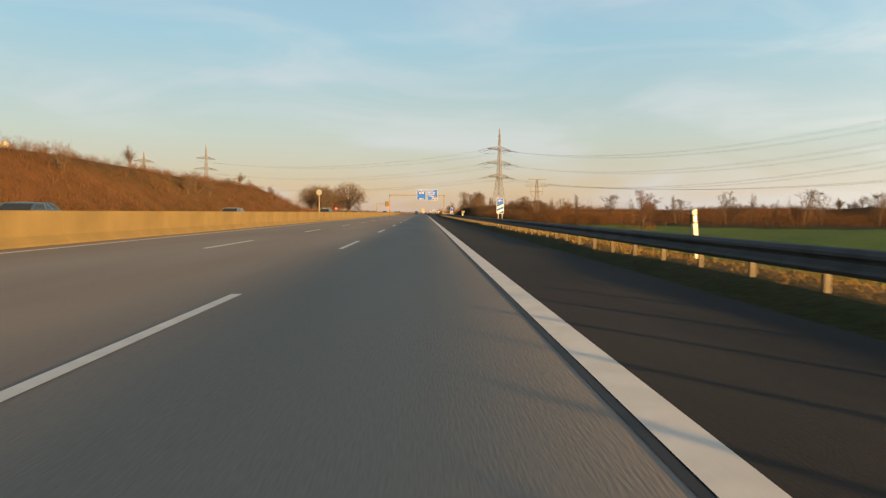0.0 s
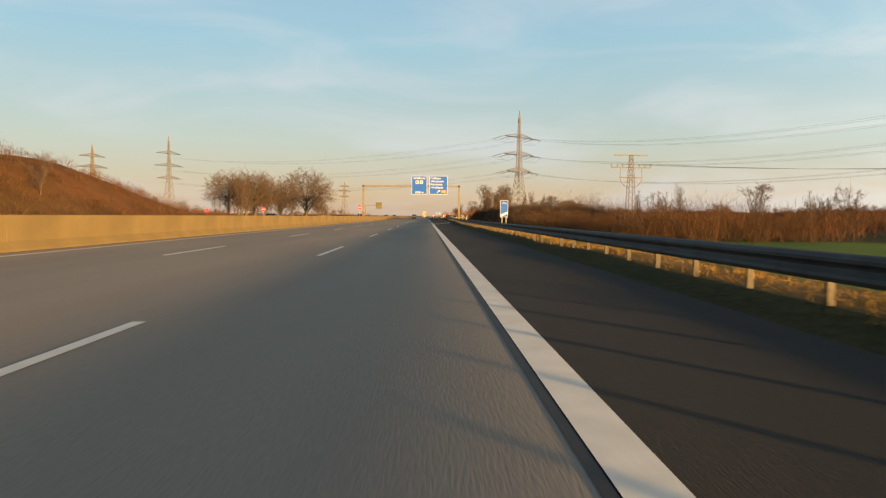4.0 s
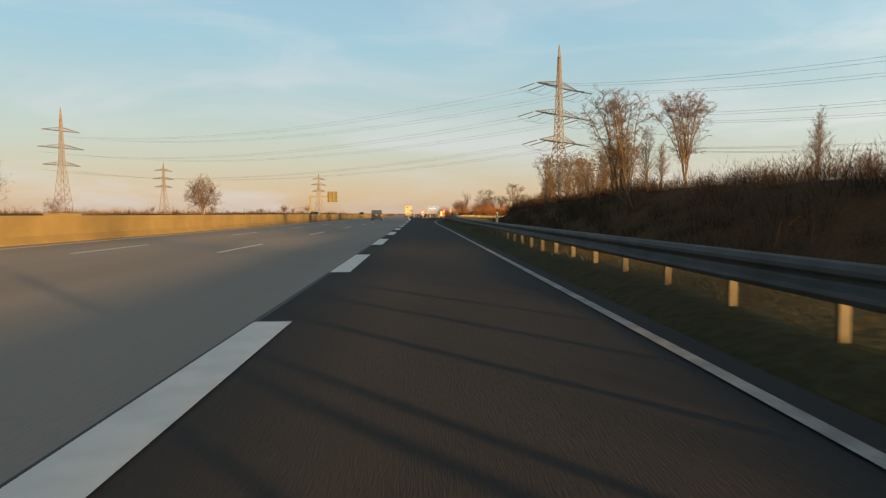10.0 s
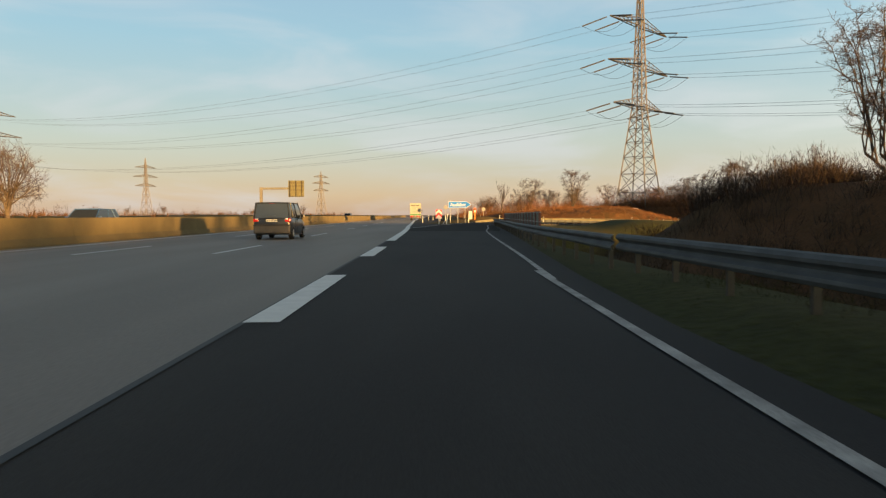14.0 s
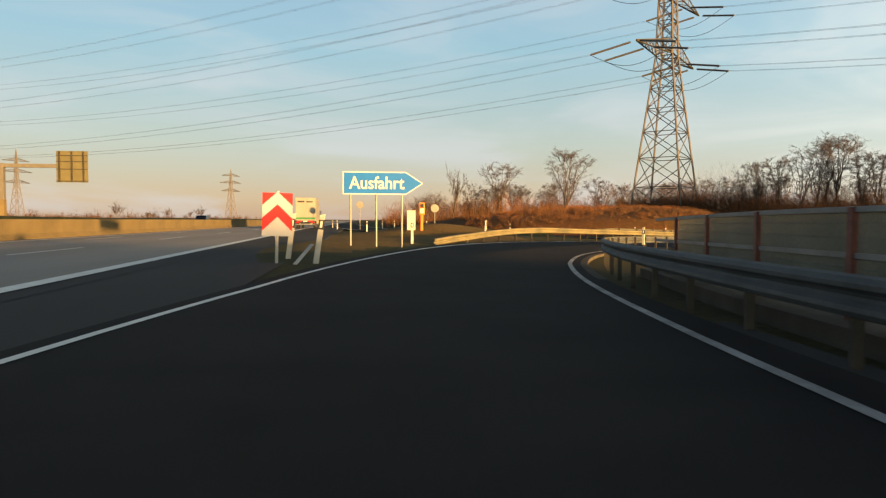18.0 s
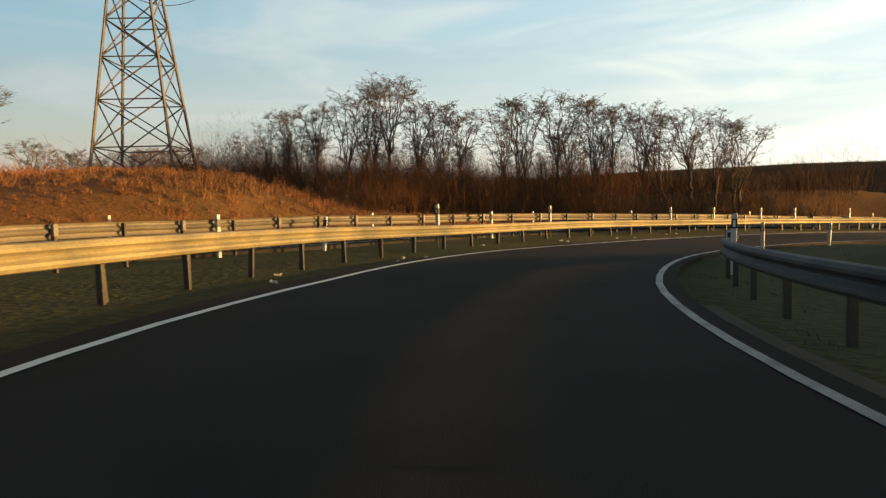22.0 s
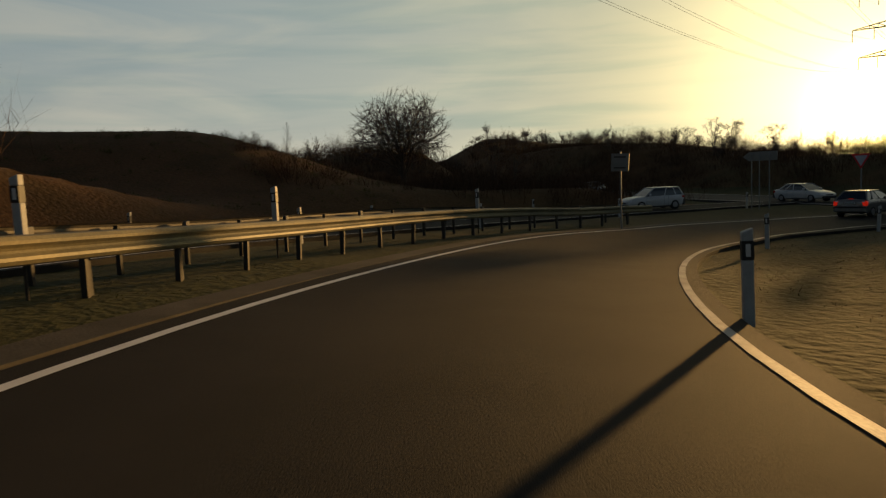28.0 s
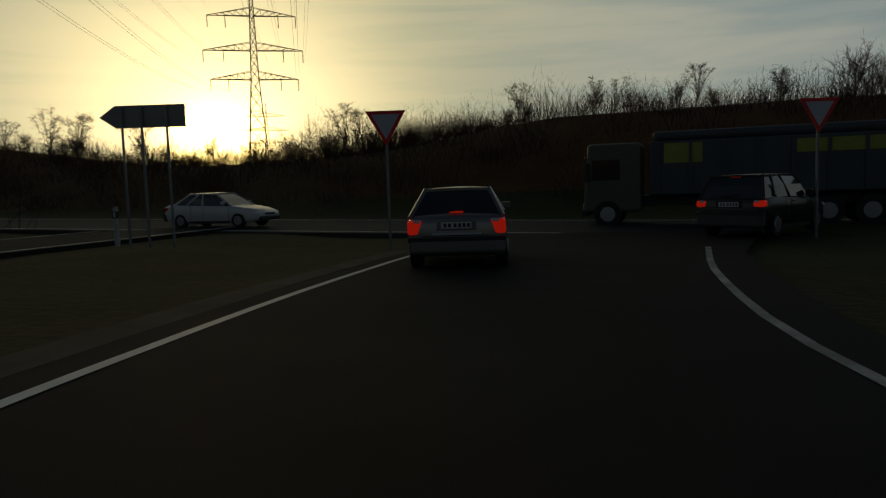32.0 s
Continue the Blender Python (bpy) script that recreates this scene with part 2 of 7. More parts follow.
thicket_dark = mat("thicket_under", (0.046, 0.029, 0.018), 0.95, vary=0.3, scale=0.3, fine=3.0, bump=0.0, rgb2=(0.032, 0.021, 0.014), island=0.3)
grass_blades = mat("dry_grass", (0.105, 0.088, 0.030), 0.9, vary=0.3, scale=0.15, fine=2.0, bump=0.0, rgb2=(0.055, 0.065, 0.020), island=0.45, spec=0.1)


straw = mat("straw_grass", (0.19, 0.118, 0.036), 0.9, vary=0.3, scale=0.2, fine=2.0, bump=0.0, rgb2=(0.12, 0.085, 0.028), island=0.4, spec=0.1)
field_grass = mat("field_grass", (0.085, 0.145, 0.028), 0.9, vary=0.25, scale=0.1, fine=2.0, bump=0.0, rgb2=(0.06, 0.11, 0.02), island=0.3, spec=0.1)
# darker copy of the grass, with shade put into its colour
shade_grass = mat("shaded_green_grass", (0.028, 0.031, 0.011), 0.9, vary=0.3, scale=0.2, fine=2.0, bump=0.0, rgb2=(0.040, 0.032, 0.014), island=0.4, spec=0.1)


def ground_material(name, coarse, middle):
    m = bpy.data.materials.new(name)
    m.use_nodes = True
    t = m.node_tree
    b = t.nodes["Principled BSDF"]
    b.inputs["Roughness"].default_value, b.inputs["Specular IOR Level"].default_value = 0.95, 0.1
    co = t.nodes.new("ShaderNodeTexCoord").outputs["Object"]
    noises = []
    for s, d in ((0.022, 4.0), (0.35, 5.0), (5.5, 8.0)):
        n = t.nodes.new("ShaderNodeTexNoise")
        n.inputs["Scale"].default_value, n.inputs["Detail"].default_value = s, d
        t.links.new(co, n.inputs["Vector"])
        noises.append(n.outputs[0])
    ramps = []
    for src, cols in ((noises[0], coarse), (noises[1], middle)):
        r = t.nodes.new("ShaderNodeValToRGB")
        for k, (at, rgb) in enumerate(cols):
            e = r.color_ramp.elements[k] if k < 2 else r.color_ramp.elements.new(at)
            e.position, e.color = at, (*rgb, 1)
        t.links.new(src, r.inputs[0])
        ramps.append(r.outputs[0])
    mx, ov = t.nodes.new("ShaderNodeMix"), t.nodes.new("ShaderNodeMix")
    mx.data_type = ov.data_type = "RGBA"
    ov.blend_type = "OVERLAY"
    mx.inputs[0].default_value, ov.inputs[0].default_value = 0.5, 0.6
    t.links.new(ramps[0], mx.inputs[6])
    t.links.new(ramps[1], mx.inputs[7])
    t.links.new(mx.outputs[2], ov.inputs[6])
    t.links.new(noises[2], ov.inputs[7])
    t.links.new(ov.outputs[2], b.inputs["Base Color"])
    bp = t.nodes.new("ShaderNodeBump")
    bp.inputs["Strength"].default_value, bp.inputs["Distance"].default_value = 0.45, 0.15
    t.links.new(noises[2], bp.inputs["Height"])
    t.links.new(bp.outputs[0], b.inputs["Normal"])
    return m


meadow = ground_material("meadow_soil", ((0.40, (0.027, 0.041, 0.009)), (0.52, (0.043, 0.044, 0.016)), (0.62, (0.058, 0.041, 0.019))),
                         ((0.30, (0.028, 0.031, 0.010)), (0.55, (0.055, 0.048, 0.018)), (0.75, (0.072, 0.051, 0.023))))
crop = ground_material("green_crop", ((0.40, (0.050, 0.105, 0.016)), (0.52, (0.062, 0.118, 0.020)), (0.62, (0.070, 0.100, 0.024))),
                       ((0.30, (0.045, 0.095, 0.015)), (0.55, (0.070, 0.125, 0.022)), (0.75, (0.085, 0.110, 0.030))))
# dead grass, with the gold of low sunlight put into the colour
dry_lit_verge = ground_material("dry_lit_verge", ((0.40, (0.085, 0.058, 0.018)), (0.52, (0.11, 0.072, 0.022)), (0.62, (0.12, 0.078, 0.026))),
                            ((0.30, (0.070, 0.055, 0.018)), (0.55, (0.12, 0.080, 0.026)), (0.75, (0.14, 0.088, 0.032))))
leaf_litter = ground_material("leaf_litter", ((0.40, (0.105, 0.047, 0.017)), (0.52, (0.080, 0.045, 0.016)), (0.62, (0.050, 0.046, 0.016))),
                              ((0.30, (0.045, 0.030, 0.013)), (0.55, (0.095, 0.046, 0.020)), (0.75, (0.11, 0.060, 0.028))))

# ---- building helpers ----
def mesh_ob(name, verts, faces, material, parent=None, label="", smooth=False):
    me = bpy.data.meshes.new(name)
    me.from_pydata([tuple(v) for v in verts], [], [tuple(f) for f in faces])
    me.materials.append(material)
    if smooth:
        me.polygons.foreach_set("use_smooth", [True] * len(me.polygons))
    ob = new(name, me)
    ob.parent = parent
    if label:
        ob["label"] = label
    return ob


def part(name, bm, material, parent=None, label="", smooth=False):
    me = bpy.data.meshes.new(name)
    bm.normal_update()
    bm.to_mesh(me)
    bm.free()
    me.materials.append(material)
    if smooth:
        me.polygons.foreach_set("use_smooth", [True] * len(me.polygons))
    ob = new(name, me)
    ob.parent = parent
    if label:
        ob["label"] = label
    return ob


def share(name, me, parent, m, label=""):
    """Another object on the same mesh."""
    ob = new(name, me)
    ob.parent = parent
    ob.matrix_basis = m
    if label:
        ob["label"] = label
    return ob


def box(bm, x0, x1, y0, y1, z0, z1, bevel=0.0):
    made = bmesh.ops.create_cube(bm, size=1.0)["verts"]
    for v in made:
        v.co = Vector((x0 + (v.co.x + 0.5) * (x1 - x0), y0 + (v.co.y + 0.5) * (y1 - y0), z0 + (v.co.z + 0.5) * (z1 - z0)))
    if bevel:
        edges = list({e for v in made for e in v.link_edges})
        bmesh.ops.bevel(bm, geom=edges, offset=bevel, segments=2, affect="EDGES", profile=0.5)
    return bm


def boxed(*a, bevel=0.0):
    return box(bmesh.new(), *a, bevel=bevel)


def tube(bm, a, b, r0, r1=None, n=8):
    a, b = Vector(a), Vector(b)
    d = b - a
    q = d.to_track_quat("Z", "Y").to_matrix().to_4x4()
    bmesh.ops.create_cone(bm, cap_ends=True, segments=n, radius1=r0, radius2=r0 if r1 is None else r1, depth=d.length, matrix=Matrix.Translation((a + b) / 2) @ q)
    return bm


def tubed(a, b, r0, r1=None, n=8):
    return tube(bmesh.new(), a, b, r0, r1, n)


def empty(name, m, label, category, group=""):
    ob = new(name)
    ob.matrix_basis = m
    return tagged(ob, label, category, group)


def struts(segments, r):
    """Verts and faces of thin three-sided bars, one for each (a, b) pair or (a, b, radius)."""
    V, F = [], []
    for s in segments:
        a, b, rr = Vector(s[0]), Vector(s[1]), (s[2] if len(s) > 2 else r)
        d = (b - a).normalized()
        u = d.orthogonal().normalized()
        w = d.cross(u)
        k = len(V)
        for p in (a, b):
            for ang in (0.5, 2.594, 4.689):
                V.append(p + (u * math.cos(ang) + w * math.sin(ang)) * rr)
        F += [(k, k + 1, k + 4, k + 3), (k + 1, k + 2, k + 5, k + 4), (k + 2, k, k + 3, k + 5)]
    return V, F


def spline(points, step=1.5):
    """Catmull-Rom through the points, resampled evenly: an array of places and of the way ahead."""
    P = np.array(points, float)
    P = np.vstack([2 * P[0] - P[1], P, 2 * P[-1] - P[-2]])
    out = []
    for i in range(1, len(P) - 2):
        n = 24
        for t in np.arange(n) / n:
            a, b, c, d = P[i - 1], P[i], P[i + 1], P[i + 2]
            out.append(0.5 * (2 * b + (c - a) * t + (2 * a - 5 * b + 4 * c - d) * t**2 + (3 * b - a - 3 * c + d) * t**3))
    out.append(P[-2])
    out = np.array(out)
    s = np.r_[0, np.cumsum(np.linalg.norm(np.diff(out[:, :2], axis=0), axis=1))]
    at = np.linspace(0, s[-1], max(2, int(round(s[-1] / step)) + 1))
    C = np.stack([np.interp(at, s, out[:, k]) for k in range(out.shape[1])], 1)
    T = np.gradient(C[:, :2], axis=0)
    T /= np.linalg.norm(T, axis=1)[:, None]
    return C, T, at


def offset(C, T, d):
    """The line d metres to the left of a centre line."""
    out = C.copy()
    d = np.broadcast_to(d, len(C))
    if C.shape[1] > 3:
        out[:, 2] += d * C[:, 3]
    out[:, 0] -= T[:, 1] * d
    out[:, 1] += T[:, 0] * d
    return out


def strip(name, C, T, left, right, lift, material, parent=None, thick=0.0, label="", smooth=True):
    """A ribbon between two offsets of a centre line; with a thickness it gets sides."""
    A, B = offset(C, T, left), offset(C, T, right)
    n = len(C)
    V = [(*p[:2], p[2] + lift) for p in A] + [(*p[:2], p[2] + lift) for p in B]
    F = [(i, n + i, n + i + 1, i + 1) for i in range(n - 1)]
    if thick:
        V += [(x, y, z - thick) for x, y, z in V[: 2 * n]]
        F += [(2 * n + i, i, i + 1, 2 * n + i + 1) for i in range(n - 1)]
        F += [(n + i, 3 * n + i, 3 * n + i + 1, n + i + 1) for i in range(n - 1)]
    return mesh_ob(name, V, F, material, parent, label)


def sweep(name, C, T, profile, material, parent=None, closed=False, label=""):
    """A profile of (sideways to the left, up) drawn along a line."""
    n, k = len(C), len(profile)
    V, F = [], []
    for c, t in zip(C, T):
        for u, w in profile:
            V.append((c[0] - t[1] * u, c[1] + t[0] * u, c[2] + w))
    span = k if closed else k - 1
    for i in range(n - 1):
        for j in range(span):
            a, b = i * k + j, i * k + (j + 1) % k
            F.append((a, b, b + k, a + k))
    if closed:
        F += [tuple(range(k))[::-1], tuple(range((n - 1) * k, n * k))]
    return mesh_ob(name, V, F, material, parent, label)


# ---- lines of the plan ----
EDGE, LEFT_EDGE = 1.35, -11.0       # main carriageway
# the guard rail along the hard shoulder and the exit lane: x, y
ROAD_RAIL = [(4.97, -60), (4.97, 60), (4.97, 190), (5.08, 205), (5.4, 220), (5.9, 240), (6.2, 256), (6.25, 285), (6.5, 320), (6.95, 360), (6.95, 379.6)]
# the ramp: x, y, z and the bank, with the outside higher
RAMP = [(3.2, 380, 0, 0.000), (3.3, 395, 0, 0.000), (3.9, 410, 0, 0.000), (5.4, 427, 0, 0.000), (7.05, 444.9, 0, 0.000), (9.6, 456.5, -0.02, 0.023), (13.5, 466.6, -0.08, 0.041), (19.2, 475, -0.22, 0.044), (26, 481.5, -0.43, 0.034), (33.8, 486.1, -0.71, 0.035), (42.2, 488.9, -1.04, 0.022), (51.6, 490, -1.42, 0.032), (60.7, 489.6, -1.81, 0.036), (69.5, 487.8, -2.21, 0.045), (77.8, 484.6, -2.62, 0.053), (85.3, 479.7, -3, 0.052), (91.3, 473.9, -3.34, 0.063), (95.3, 467.4, -3.66, 0.044), (96.9, 464.1, -3.8, 0.040), (98.6, 457, -4, 0.020), (99.6, 449, -4.15, 0.000), (100.2, 442, -4.22, 0.000)]
RC, RT, RS = spline(RAMP, 1.5)
CROSS = [(-260, 452, -5.4), (-120, 446, -5.5), (-40, 441, -5.6), (0, 439.5, -5.6), (40, 438.6, -5.1), (70, 438.2, -4.6), (100, 438, -4.25), (130, 437, -3.8), (160, 434.5, -3.4), (200, 428, -2.8), (260, 414, -1.5), (420, 360, 1)]
XC, XT, _ = spline(CROSS, 4.0)


ON_RAMP = [(117, 440, -4.0), (116, 452, -3.95), (112.8, 464, -3.75), (106, 477, -3.35), (96, 487.7, -2.8), (82, 495.3, -2.2), (66, 500.5, -1.5), (48, 501, -0.95), (32, 499.5, -0.5), (18, 503, -0.2), (9, 516, 0), (6, 540, 0), (4, 580, 0), (2.5, 640, 0)]
N_LINE, NT, NS = spline(ON_RAMP, 2.0)


def near_line(X, Y, C):
    """Distance to a line, its height there, and the side (left is positive), for arrays of places."""
    best, z, side = np.full(X.shape, 1e9), np.zeros(X.shape), np.zeros(X.shape)
    T = np.gradient(C[:, :2], axis=0)
    for c, t in zip(C, T):
        d = np.hypot(X - c[0], Y - c[1])
        m = d < best
        across = (t[0] * (Y - c[1]) - t[1] * (X - c[0])) / np.hypot(*t)
        best[m], side[m] = d[m], across[m]
        z[m] = c[2] + (c[3] * np.clip(across, -8, 12)[m] if len(c) > 3 else 0)
    return best, z, side


def smoothstep(a, b, x):
    t = np.clip((x - a) / (b - a), 0, 1)
    return t * t * (3 - 2 * t)


def terrain(X, Y):
    X, Y = np.asarray(X, float), np.asarray(Y, float)
    wob = 0.5 * np.sin(X * 0.043 + 1.3) * np.cos(Y * 0.037) + 0.3 * np.sin(X * 0.11 + Y * 0.07) + 0.12 * np.sin(X * 0.31 - Y * 0.23)
    Z = -2.3 + 0.5 * wob
    # bank of the opposite carriageway, with its brush-grown ridge
    ridge = 7.9 * smoothstep(-31, -50, X) * (1 - 0.5 * smoothstep(-60, -95, X)) * (1 - smoothstep(198, 256, Y))
    Z = np.where(X < -28, 0.3 - 1.6 * smoothstep(235, 330, Y) + ridge + 0.5 * wob, Z)
    # mound beside the ramp, under the mast
    Z = Z + 2.7 * np.exp(-(((X - 46) / 25) ** 2 + ((Y - 521) / 13) ** 2)) + 2.5 * np.exp(-(((X - 62) / 24) ** 2 + ((Y - 548) / 18) ** 2))
    Z = Z + 2.6 * smoothstep(455, 500, Y) * (1 - smoothstep(40, 60, X))
    s = (X - 89) * 0.834 + (Y - 501) * 0.55
    Z = Z + 2.8 * smoothstep(-6, 4, s) * smoothstep(45, 60, X) * (1 - smoothstep(100, 125, X)) * smoothstep(480, 495, Y)
    # wooded slopes beyond the ramp and beyond the cross road
    Z = Z + 6.3 * smoothstep(112, 138, X) * smoothstep(462, 486, Y)
    Z = Z + (4.6 - 2.0 * smoothstep(104, 128, X)) * smoothstep(432, 408, Y) * smoothstep(62, 84, X) * smoothstep(355, 385, Y)
    # roadside bank; its end is stretched towards y 425 to shade the bridge railing
    Z = Z + 5.3 * smoothstep(13, 25, X) * (1 - smoothstep(40, 60, X)) * smoothstep(262, 285, Y) * (1 - smoothstep(412, 425, Y))
    Z = Z + 4.4 * smoothstep(145, 185, X) * smoothstep(432, 415, Y) * smoothstep(380, 405, Y)
    Z = Z + 6.2 * smoothstep(150, 185, X) * smoothstep(440, 450, Y) * (1 - smoothstep(460, 472, Y))
    # far wooded rise towards the sun
    Z = Z + 14.0 * smoothstep(225, 310, X) * (1 - smoothstep(420, 600, X)) * smoothstep(285, 320, Y) * (1 - smoothstep(378, 425, Y))
    # main road
    w = 1 - smoothstep(7.6, 15, X)
    w = np.where(X < -20, 1 - smoothstep(-29, -33, X), w)
    Z = Z * (1 - w) + (-0.06) * w
    # cross road in its cutting
    d, z, _ = near_line(X, Y, XC)
    w = 1 - smoothstep(6.0, 17.0, d)
    Z = Z * (1 - w) + (z - 0.10) * w
    # ramp
    d, z, side = near_line(X, Y, RC[int(40 / 1.5):])
    w = 1 - smoothstep(7.5, 19.0, d)
    w = np.where(side > 0, 1 - smoothstep(8.0, 15.0, d), w)
    w = np.where((Y < 452) & (X < 40), 1 - smoothstep(5.2, 10.0, d), w)
    Z = Z * (1 - w) + (z - 0.10) * w
    # grassy swell inside the loop
    w = smoothstep(4.6, 12.5, d) * (side < 0) * smoothstep(20, 32, X) * smoothstep(446, 460, Y) * (1 - smoothstep(92, 97, X))
    Z = Z * (1 - w) + (1.2 - 0.042 * (X - 13)) * w
    Z = Z + 0.9 * np.exp(-(((X - 12) / 5) ** 2 + ((Y - 491) / 5) ** 2))
    d, z, _ = near_line(X, Y, N_LINE)
    w = 1 - smoothstep(4.2, 10.0, d)
    Z = Z * (1 - w) + (z - 0.12) * w
    rail = np.interp(Y, [p[1] for p in ROAD_RAIL], [p[0] for p in ROAD_RAIL])
    bank = smoothstep(-0.8, -0.1, X - rail) * (1 - smoothstep(1.0, 2.6, X - rail)) * (1 - smoothstep(372, 384, Y))
    Z = Z + (0.22 + 0.07 * np.sin(Y * 0.71) * np.sin(Y * 0.23)) * bank
    w = (1 - smoothstep(1.9, 4.2, X)) * (X > -28)
    return Z * (1 - w) + np.minimum(Z, -0.06) * w


def lines(lo, hi, spans):
    """Grid lines: fine where spans (a, b, step) say so, growing coarser outside."""
    out = set()
    for a, b, s in spans:
        out |= set(np.arange(a, b + 0.01, s).round(2))
    a, b = min(out), max(out)
    s = 8.0
    while b < hi:
        b, s = b + s, s * 1.35
        out.add(round(b, 2))
    s = 8.0
    while a > lo:
        a, s = a - s, s * 1.35
        out.add(round(a, 2))
    return np.array(sorted(out))


gx = lines(-4500, 4500, [(-100, -34, 4), (-34, 3, 3), (3, 9.5, 0.5), (9.5, 130, 1.6), (130, 180, 4)])
gy = lines(-3000, 4800, [(-60, 360, 5), (360, 425, 3), (425, 535, 1.6), (535, 600, 4)])
GX, GY = np.meshgrid(gx, gy)
GZ = terrain(GX, GY)
nx = len(gx)
ground = mesh_ob("ground", np.stack([GX, GY, GZ], -1).reshape(-1, 3),
                 [(j * nx + i, j * nx + i + 1, (j + 1) * nx + i + 1, (j + 1) * nx + i) for j in range(len(gy) - 1) for i in range(nx - 1)], meadow, smooth=True)
ground.data.materials.append(leaf_litter)
FX, FY = (GX[:-1, :-1] + GX[1:, 1:]) / 2, (GY[:-1, :-1] + GY[1:, 1:]) / 2
lane = np.minimum(near_line(FX, FY, RC)[0], near_line(FX, FY, N_LINE)[0] + 2.5)
wooded = ((near_line(FX, FY, N_LINE)[2] < 0) & (FX > 84) & (FX < 200) & (FY > 446) & (FY < 600)) | (((FX - 46) / 34) ** 2 + ((FY - 523) / 22) ** 2 < 1) | ((FX > 45) & ((FX - 89) * 0.834 + (FY - 501) * 0.55 > -5) & (FY > 494) & (FY < 620)) | ((FX > 11) & (FX < 60) & (FY > 225) & (FY < 415)) | ((FX > 60) & (FY > 240) & (FY < 427)) | (FX < -34) & (FX > -130) & (FY < 230) | ((FX > 112) & (FY > 444) & (FY < 620))
ground.data.materials.append(crop)
sown = (FX > 10) & (FX < 260) & (FY > -60) & (FY < 225 - 0.62 * np.maximum(0, FX - 30))
ground.data.materials.append(dry_lit_verge)
past_rail = FX - np.interp(FY, [p[1] for p in ROAD_RAIL], [p[0] for p in ROAD_RAIL])
dry = (past_rail > 0.0) & (past_rail < 2.0) & (FY > -60) & (FY < 212)
# island ground made paler too, painting in sunlight that doesn't reach it
dry |= (FX > 2.2) & (FX < 17) & (FY > 462) & (FY < 506) & (near_line(FX, FY, RC)[0] > 5.5)
ground.data.polygons.foreach_set("material_index", np.where(dry, 3, np.where(sown, 2, wooded & (lane > 7.5))).astype(np.int32).ravel())
tagged(ground, "rough winter meadow, dull green and straw brown", "ground", kind="structure")


def ground_z(x, y):
    return float(terrain(np.array([x]), np.array([y]))[0])


# ---- roads ----
def straight(x0, y0, y1, z=0.0, step=6.0):
    ys = np.linspace(y0, y1, max(2, int((y1 - y0) / step) + 1))
    C = np.stack([np.full(len(ys), x0), ys, np.full(len(ys), z)], 1)
    return C, np.tile([0.0, 1.0], (len(ys), 1))


MC, MT = straight(0.0, -120, 1900, step=20)
road = tagged(new("motorway_road"), "pale concrete motorway with white lane markings", "road", kind="structure")
strip("slab", MC, MT, 11.9, -1.15, 0.0, concrete_road, road, thick=0.7)
strip("shoulder", MC, MT, -1.17, -4.25, -0.004, asphalt, road, thick=0.7, label="dark asphalt hard shoulder")
EC, ET = straight(0.0, 205, 445)
strip("exit_lane", EC, ET, -4.25, np.interp(EC[:, 1], [205, 222, 256, 375, 410, 445], [-4.25, -4.75, -5.35, -5.75, -8.2, -10.5]), -0.006, asphalt, road, thick=0.7)
strip("joint", MC, MT, -1.12, -1.19, 0.004, joint_tar, road)
OC, OT = straight(-20.5, -120, 1900, step=20)
far_road = tagged(new("opposite_road"), "concrete carriageway of the opposite direction", "road", kind="structure")
strip("slab", OC, OT, 6.8, -7.4, 0.0, concrete_road, far_road, thick=0.7)

marks = tagged(new("lane_markings"), "white painted lines and dashes on the motorway", "road marking", kind="structure")
C, T = straight(EDGE, -120, 204)
strip("edge_line", C, T, 0.15, -0.15, 0.006, paint, marks)
C, T = straight(LEFT_EDGE, -120, 1000)
strip("edge_line", C, T, 0.10, -0.10, 0.006, paint, marks)
# the edge line swings out to the right where the exit lane opens
C, T, _ = spline([(EDGE, 204, 0), (1.42, 209, 0), (1.9, 214, 0), (2.7, 219.5, 0), (3.5, 224.5, 0), (4.05, 228.5, 0), (4.36, 231.6, 0)], 1.0)
strip("edge_line", C, T, 0.15, -0.15, 0.008, paint, marks)
C, T, _ = spline([(4.40, 232.2, 0), (4.62, 238, 0), (4.75, 246, 0), (4.83, 258, 0), (4.95, 270, 0), (5.07, 283, 0), (5.12, 320, 0), (5.08, 352, 0), (5.15, 368, 0), (5.36, 380, 0)], 4.0)
strip("edge_line", C, T, 0.065, -0.065, 0.008, paint_worn, marks)
dash = bpy.data.meshes.new("dash")
dash.from_pydata([(-0.075, 0, 0), (0.075, 0, 0), (0.075, 6, 0), (-0.075, 6, 0)], [], [(0, 1, 2, 3)])
dash.materials.append(paint)
wide_dash = bpy.data.meshes.new("wide_dash")
wide_dash.from_pydata([(-0.2, 0, 0), (0.2, 0, 0), (0.2, 6, 0), (-0.2, 6, 0)], [], [(0, 1, 2, 3)])
wide_dash.materials.append(paint)
for k in range(-4, 60):
    y = 3.7 + 18 * k
    y += float(np.interp(y, [95, 186, 255, 350, 436], [0, 2.8, 4.6, 4.6, 7.2]))
    share("dash", dash, marks, pose(float(np.interp(y, [60, 95, 190, 262, 360, 425, 446, 500], [-2.58, -2.66, -2.72, -3.05, -3.2, -3.9, -4.5, -5.4])), y, 0.007))
    share("dash", dash, marks, pose(float(np.interp(y, [60, 95, 190, 262, 360, 446, 500], [-6.7, -6.95, -7.1, -7.3, -7.4, -8.4, -9.2])), y - 0.2, 0.007))
